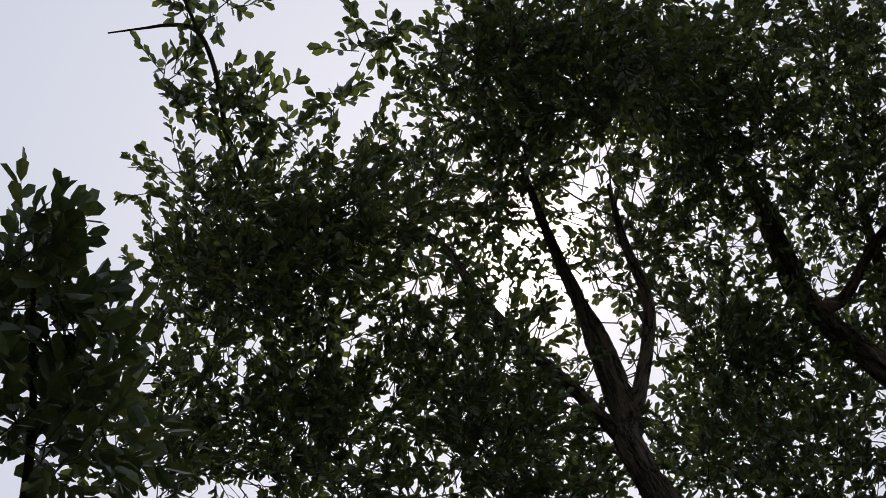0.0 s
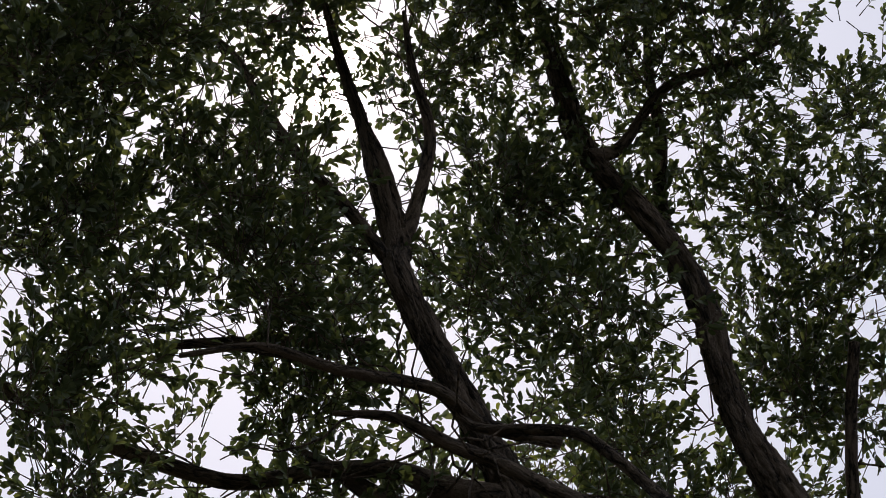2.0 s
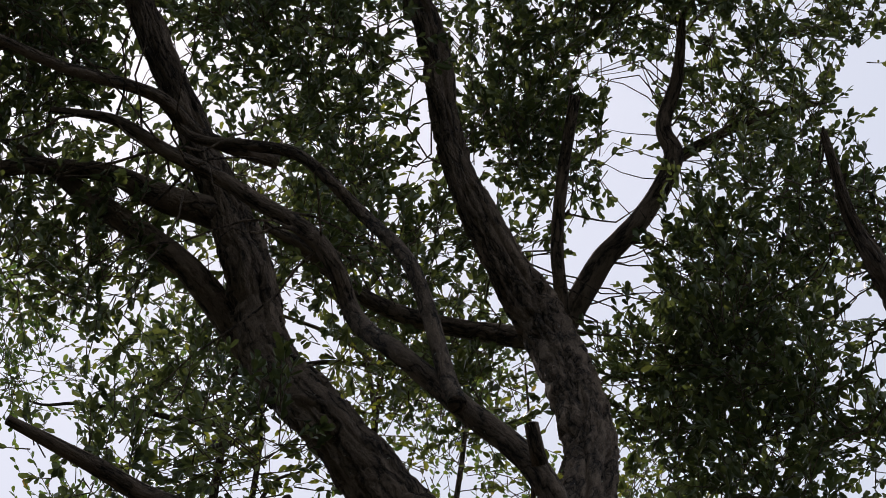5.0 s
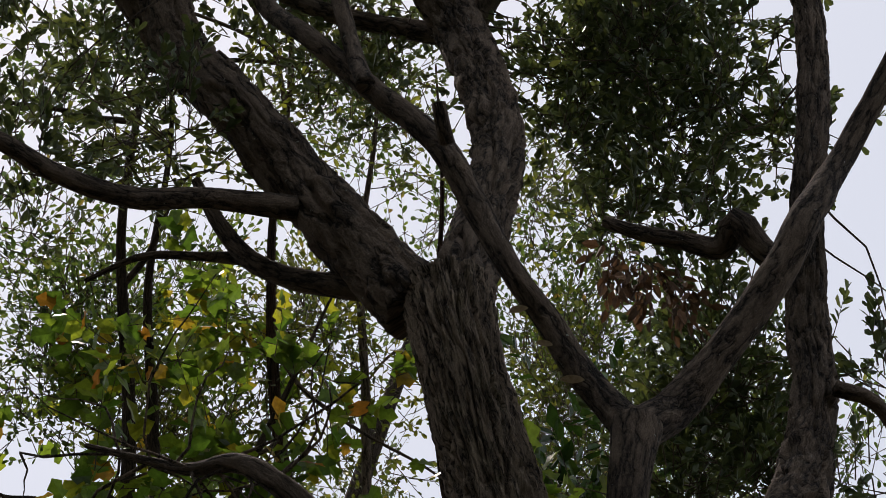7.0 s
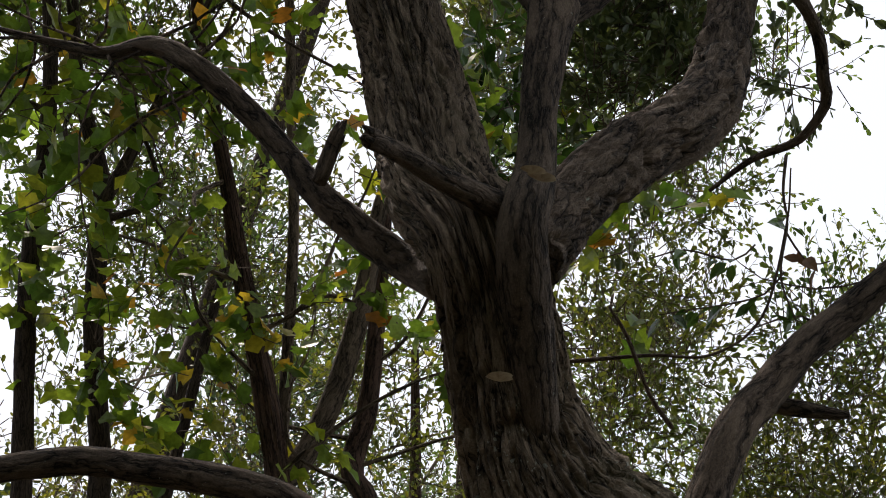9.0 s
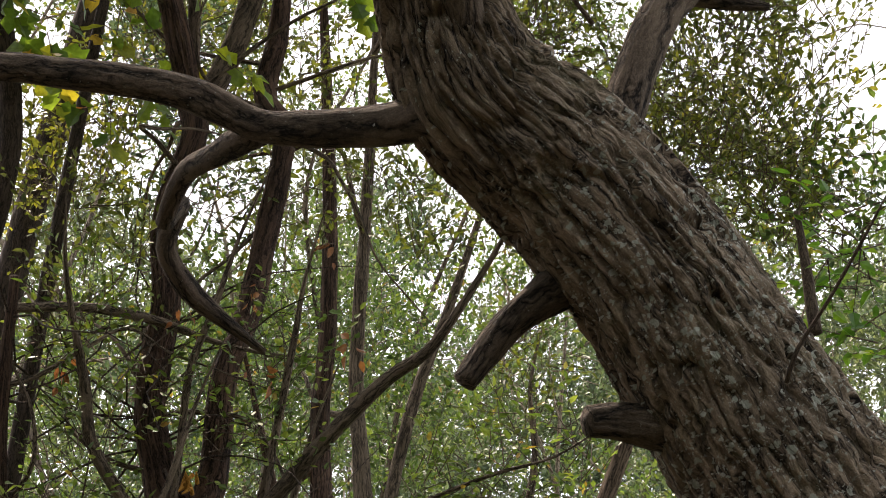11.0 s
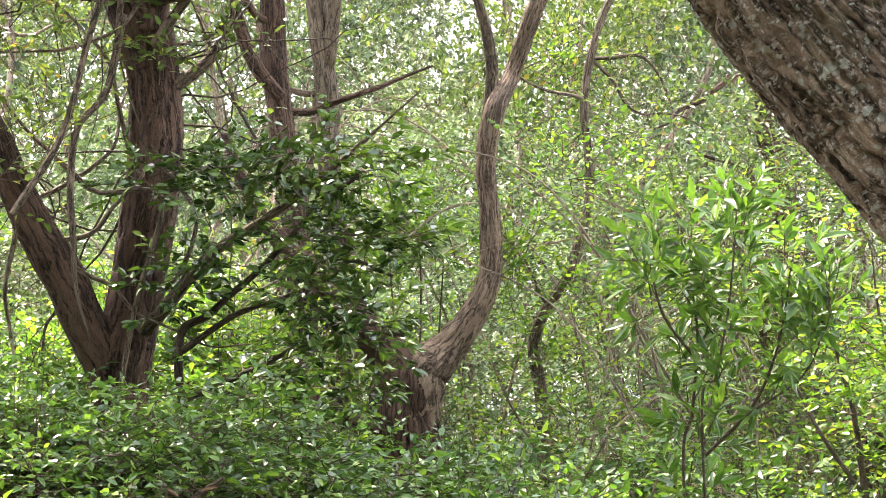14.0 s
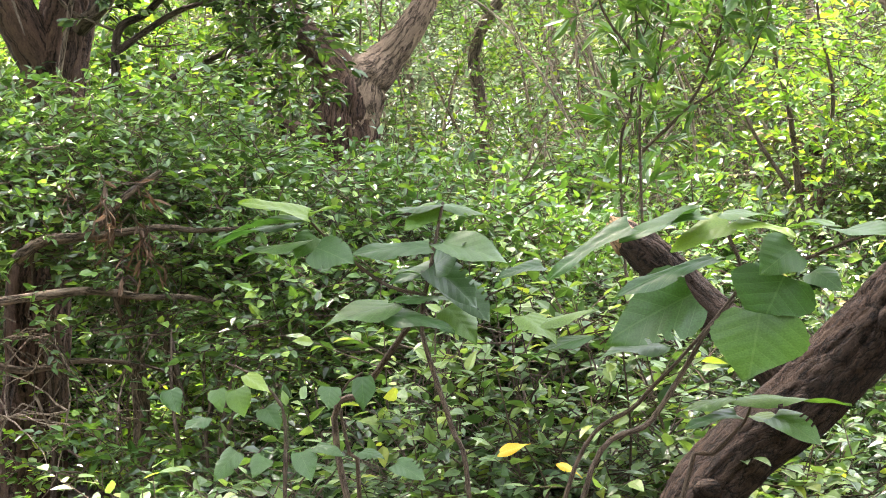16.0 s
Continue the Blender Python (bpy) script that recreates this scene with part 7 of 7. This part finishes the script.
big_leaves(t, [(-0.003, 4.568, 1.460, -0.137, 4.536, 1.457, 0.066, 0.15), (-0.003, 4.605, 1.459, 0.157, 4.539, 1.441, 0.074, 0.12), (-0.005, 4.582, 1.450, -0.089, 4.513, 1.423, 0.079, 0.50), (0.008, 4.613, 1.320, -0.123, 4.573, 1.303, 0.079, 0.40), (0.021, 4.587, 1.282, 0.112, 4.526, 1.208, 0.105, 0.50), (-0.031, 4.565, 1.297, -0.108, 4.476, 1.328, 0.079, 0.30), (0.008, 4.597, 1.222, 0.086, 4.549, 1.154, 0.105, 0.50)], 2)
big_leaves(t, [(0.317, 4.238, 1.189, 0.170, 4.214, 1.160, 0.069, 0.25), (0.314, 4.280, 1.239, 0.134, 4.226, 1.212, 0.069, 0.15), (0.178, 4.264, 1.231, 0.241, 4.183, 1.190, 0.074, 0.40), (0.217, 4.308, 1.338, 0.117, 4.273, 1.331, 0.061, 0.30)], 3)
ways = []
ways.append([(p1[0], p1[1], -0.02, 0.01)] + [(0.28, 3.93, 0.89, 0.006), (0.42, 3.95, 1.05, 0.006), (0.51, 3.97, 1.19, 0.005), (0.53, 3.98, 1.22, 0.004), (0.59, 3.99, 1.29, 0.003)])
ways.append([(p1[0] - 0.08, p1[1] + 0.2, -0.02, 0.01)] + [(0.26, 4.13, 0.87, 0.005), (0.41, 4.13, 1.06, 0.005), (0.49, 4.11, 1.15, 0.004), (0.59, 4.10, 1.27, 0.004), (0.62, 4.08, 1.33, 0.004), (0.59, 4.07, 1.41, 0.004), (0.56, 4.06, 1.46, 0.002)])
ways.append([(0.60, 4.05, 1.31, 0.004), (0.68, 4.01, 1.35, 0.004), (0.75, 3.97, 1.38, 0.004), (0.81, 3.94, 1.41, 0.003), (0.87, 3.90, 1.43, 0.002)])
ways.append([(p1[0] + 0.20, p1[1] + 0.1, -0.02, 0.008)] + [(0.49, 4.01, 0.88, 0.006), (0.55, 4.01, 0.97, 0.005), (0.61, 4.01, 1.03, 0.004), (0.63, 4.02, 1.07, 0.002)])
t = plant("broad_leaved_sapling", p1, ways, "green sapling with very large heart-shaped leaves")
big_leaves(t, [(0.374, 3.949, 1.439, 0.196, 3.928, 1.361, 0.071, 0.30), (0.518, 3.971, 1.463, 0.350, 3.932, 1.438, 0.091, 0.30), (0.498, 3.942, 1.304, 0.319, 3.916, 1.225, 0.160, 0.90), (0.684, 3.954, 1.339, 0.628, 3.924, 1.232, 0.171, 0.95), (0.632, 3.934, 1.265, 0.605, 3.892, 1.134, 0.197, 0.95), (0.538, 3.932, 1.370, 0.324, 3.850, 1.331, 0.080, 0.15), (0.574, 3.968, 1.444, 0.452, 3.941, 1.406, 0.080, 0.50)], 0)
big_leaves(t, [(0.557, 3.928, 1.463, 0.650, 3.884, 1.473, 0.080, 0.25), (0.700, 3.940, 1.395, 0.629, 3.914, 1.351, 0.103, 0.85), (0.788, 3.902, 1.436, 0.875, 3.796, 1.446, 0.126, 0.25), (0.784, 3.941, 1.442, 0.652, 3.925, 1.457, 0.069, 0.12), (0.737, 3.922, 1.351, 0.781, 3.862, 1.327, 0.075, 0.60), (0.580, 3.930, 1.446, 0.683, 3.814, 1.447, 0.069, 0.20), (0.451, 3.984, 1.438, 0.501, 3.934, 1.485, 0.069, 0.30)], 1)
big_leaves(t, [(0.586, 3.995, 1.087, 0.470, 3.977, 1.070, 0.059, 0.25), (0.603, 4.028, 1.075, 0.811, 3.935, 1.112, 0.070, 0.20), (0.599, 4.003, 1.052, 0.486, 3.924, 1.059, 0.059, 0.15), (0.633, 4.035, 1.047, 0.692, 3.985, 1.046, 0.070, 0.15), (0.674, 4.005, 1.051, 0.761, 3.929, 1.016, 0.084, 0.50), (0.446, 4.030, 1.193, 0.314, 3.961, 1.194, 0.094, 0.40)], 2)
ways = []
ways.append([(p2[0], p2[1], -0.02, 0.006)] + [(-0.34, 4.22, 0.84, 0.005), (-0.34, 4.24, 0.94, 0.004), (-0.35, 4.25, 1.04, 0.004), (-0.42, 4.25, 1.11, 0.003), (-0.47, 4.25, 1.13, 0.002)])
ways.append([(p2[0] + 0.15, p2[1], -0.02, 0.006)] + [(-0.18, 4.23, 0.84, 0.005), (-0.20, 4.21, 0.94, 0.004), (-0.22, 4.19, 1.07, 0.003), (-0.17, 4.17, 1.12, 0.002)])
t = plant("young_broad_leaved_plant", p2, ways, "young plant with soft pointed green leaves")
big_leaves(t, [(-0.418, 4.171, 1.114, -0.342, 4.143, 1.077, 0.061, 0.50), (-0.445, 4.202, 1.079, -0.412, 4.162, 1.014, 0.075, 0.90), (-0.377, 4.180, 1.043, -0.338, 4.139, 0.993, 0.068, 0.90), (-0.483, 4.212, 1.078, -0.466, 4.175, 1.024, 0.053, 0.90), (-0.174, 4.216, 1.104, -0.165, 4.170, 1.020, 0.066, 0.90), (-0.239, 4.187, 1.086, -0.245, 4.142, 1.036, 0.068, 0.90), (-0.582, 4.190, 1.080, -0.551, 4.152, 1.023, 0.061, 0.80)], 0, 0.78)
big_leaves(t, [(-0.429, 4.098, 0.961, -0.494, 4.050, 0.898, 0.072, 0.60), (-0.374, 4.139, 0.943, -0.405, 4.087, 0.904, 0.060, 0.70), (-0.301, 4.124, 0.957, -0.262, 4.063, 0.896, 0.072, 0.70), (-0.101, 4.166, 0.927, -0.017, 4.126, 0.897, 0.084, 0.50), (-0.267, 4.142, 0.967, -0.193, 4.086, 0.963, 0.060, 0.40), (-0.500, 4.106, 1.031, -0.537, 4.026, 1.019, 0.060, 0.50), (-0.172, 4.159, 0.952, -0.111, 4.116, 0.947, 0.060, 0.40)], 1, 0.78)
for x, y, h, r in [(0.15, 4.9, 1.2, 0.4), (0.5, 4.9, 0.95, 0.4), (-0.45, 5.0, 0.95, 0.4), (0.9, 5.3, 0.9, 0.45), (1.35, 5.6, 1.0, 0.45), (0.3, 5.3, 1.3, 0.4), (0.0, 5.4, 1.25, 0.4), (0.15, 5.1, 1.38, 0.32), (0.36, 5.0, 1.3, 0.32), (0.6, 5.2, 1.3, 0.32), (-0.5, 4.5, 0.75, 0.3), (1.0, 4.6, 0.7, 0.35), (0.35, 4.4, 0.8, 0.35), (0.05, 4.4, 0.75, 0.3)]:
    shrub(x, y, h, r, 0.056, OVATE, G_SOFT, "low plant with soft pointed green leaves", group="low plants", name="low_plant", dens=1.1, per=4, leaves=6, level=0.4, tilt=0.4, detail=3, low=0.5, stem_r=0.005)

for x, y, h, r in [(-0.75, 6.9, 0.8, 0.3), (-1.2, 7.9, 0.75, 0.3), (-1.15, 8.8, 0.9, 0.4), (-0.75, 8.5, 0.85, 0.35), (-1.9, 9.0, 1.0, 0.4)]:
    shrub(x, y, h, r, 0.05, OVATE, G_YELLOW, "low yellow-green shrub at the foot of the shaggy tree", group="fresh green shrubs", name="lime_shrub", dens=0.8, low=0.6, thick=0.6, stem_r=0.005)

# two fallen leaves caught on the low plants
for k, (bx, by, bz, tx, ty, tz, w, face) in enumerate([(0.120, 4.168, 0.948, 0.176, 4.140, 0.979, 0.032, 0.50), (0.249, 4.195, 0.920, 0.291, 4.138, 0.910, 0.022, 0.40)]):
    b, e = Vector((bx, by, bz)), Vector((tx, ty, tz))
    y = (e - b).normalized()
    x = y.cross(Vector((0, -face, 1 - face))).normalized()
    me = BROAD[k].copy()
    me.materials.clear()
    me.materials.append(G_FALLEN)
    ob = new("fallen_leaf", me)
    ob.matrix_basis = Matrix.Translation(b) @ Matrix((x, y, x.cross(y))).transposed().to_4x4() @ Matrix.Diagonal((w, (e - b).length, (e - b).length, 1))
    tagged(ob, "yellow fallen leaf caught on a low plant", "leaf", "fallen leaves")

# thin crooked saplings and bare stems through the thicket
for k in range(11):
    g = np.random.default_rng(300 + k)
    y = 11.6 + 0.5 * k
    x = (-0.22 + 0.46 * ((k * 0.618034 + 0.35) % 1)) * y
    h = g.uniform(2.6, 5.2)
    z0 = float(ground_z(x, y))
    r = g.uniform(0.012, 0.024)
    pts, p, d = [], np.array([x, y, z0 - 0.05]), np.array([g.normal() * 0.55, g.normal() * 0.2, 1.0])
    for i in range(7):
        pts.append((*p, r * (1 - 0.11 * i)))
        d = unit(d + g.normal(size=3) * (0.2, 0.1, 0.0) + (0, 0, 0.1))
        p = p + d * h / 6
    t = thing("sapling", (x, y, z0), "thin crooked sapling with a few bright leaves", "tree", "saplings")
    trunk = limb("trunk", t, pts, BARK_GREY if k % 3 else BARK_DARK, step=0.05, sides=9, lump=0.002, seed=k)
    liana(trunk, pts, 5, 0.9, r * 0.5, 400 + k, BARK_GREY, name="branch")
    top = np.array(pts)[2:, :3]
    crown(t, [(*(q + g.normal(size=3) * 0.25), 0.35) for q in top], 0.045, OVATE, G_BRIGHT, detail=1, density=0.3, gaps=0.3, per=3, leaves=6, label="sparse bright leaves")

# unseen trees added round and behind the camera to block sky light
def screen_tree(x, y, h, r, k, dens=0.8, low=0.15):
    t = thing("screen_tree", (x, y, 0), "unseen evergreen added to block light from round and behind", "tree", "surrounding trees")
    limb("trunk", t, [(x, y, -0.1, 0.2), (x + 0.1, y, h * 0.35, 0.15), (x - 0.1, y + 0.1, h * 0.7, 0.09), (x, y, h * 0.95, 0.03)], BARK_GREY, step=0.15, sides=14, wobble=0.15, seed=k)
    g = np.random.default_rng(700 + k)
    ms = []
    for i in range(12):
        a, f = g.uniform(0, 6.28), low + (1 - low) * (i + g.random()) / 12
        q = r * math.sqrt(g.random())
        ms.append((x + math.cos(a) * q, y + math.sin(a) * q, h * f, r * 0.55))
    crown(t, ms, 0.2, OBOVATE, G_CANOPY, density=dens, gaps=0.4, per=4, leaves=7, twig=0.5, spray_r=0.4, detail=1, twigs=0.2, label="dark green leaves")


for k, (x, y, h, r) in enumerate([(-6.0, -3.2, 9, 2.4), (-2.2, -5.6, 10, 2.6), (2.2, -5.2, 10, 2.6), (7.5, -2.5, 8, 2.2), (-9.5, 0.0, 9, 2.6), (-5.0, -9.0, 11, 3.0), (6.0, -8.5, 11, 3.0)]):
    screen_tree(x, y, h, r, k)
# dense ones leafy to the ground, added to cut level light
for k, (x, y) in enumerate([(-7.5, 1.0), (-8.0, 4.6), (-4.2, -5.0), (-0.4, -4.4)]):
    screen_tree(x, y, 6.0 + 0.5 * (k % 3), 2.0, 40 + k, 1.5, 0.04)
# short ones that screen only the lowest light
for k, (x, y) in enumerate([(6.6, 1.5), (7.0, 5.5), (3.8, -5.0), (6.0, -2.5)]):
    screen_tree(x, y, 3.4, 1.8, 60 + k, 1.5, 0.06)
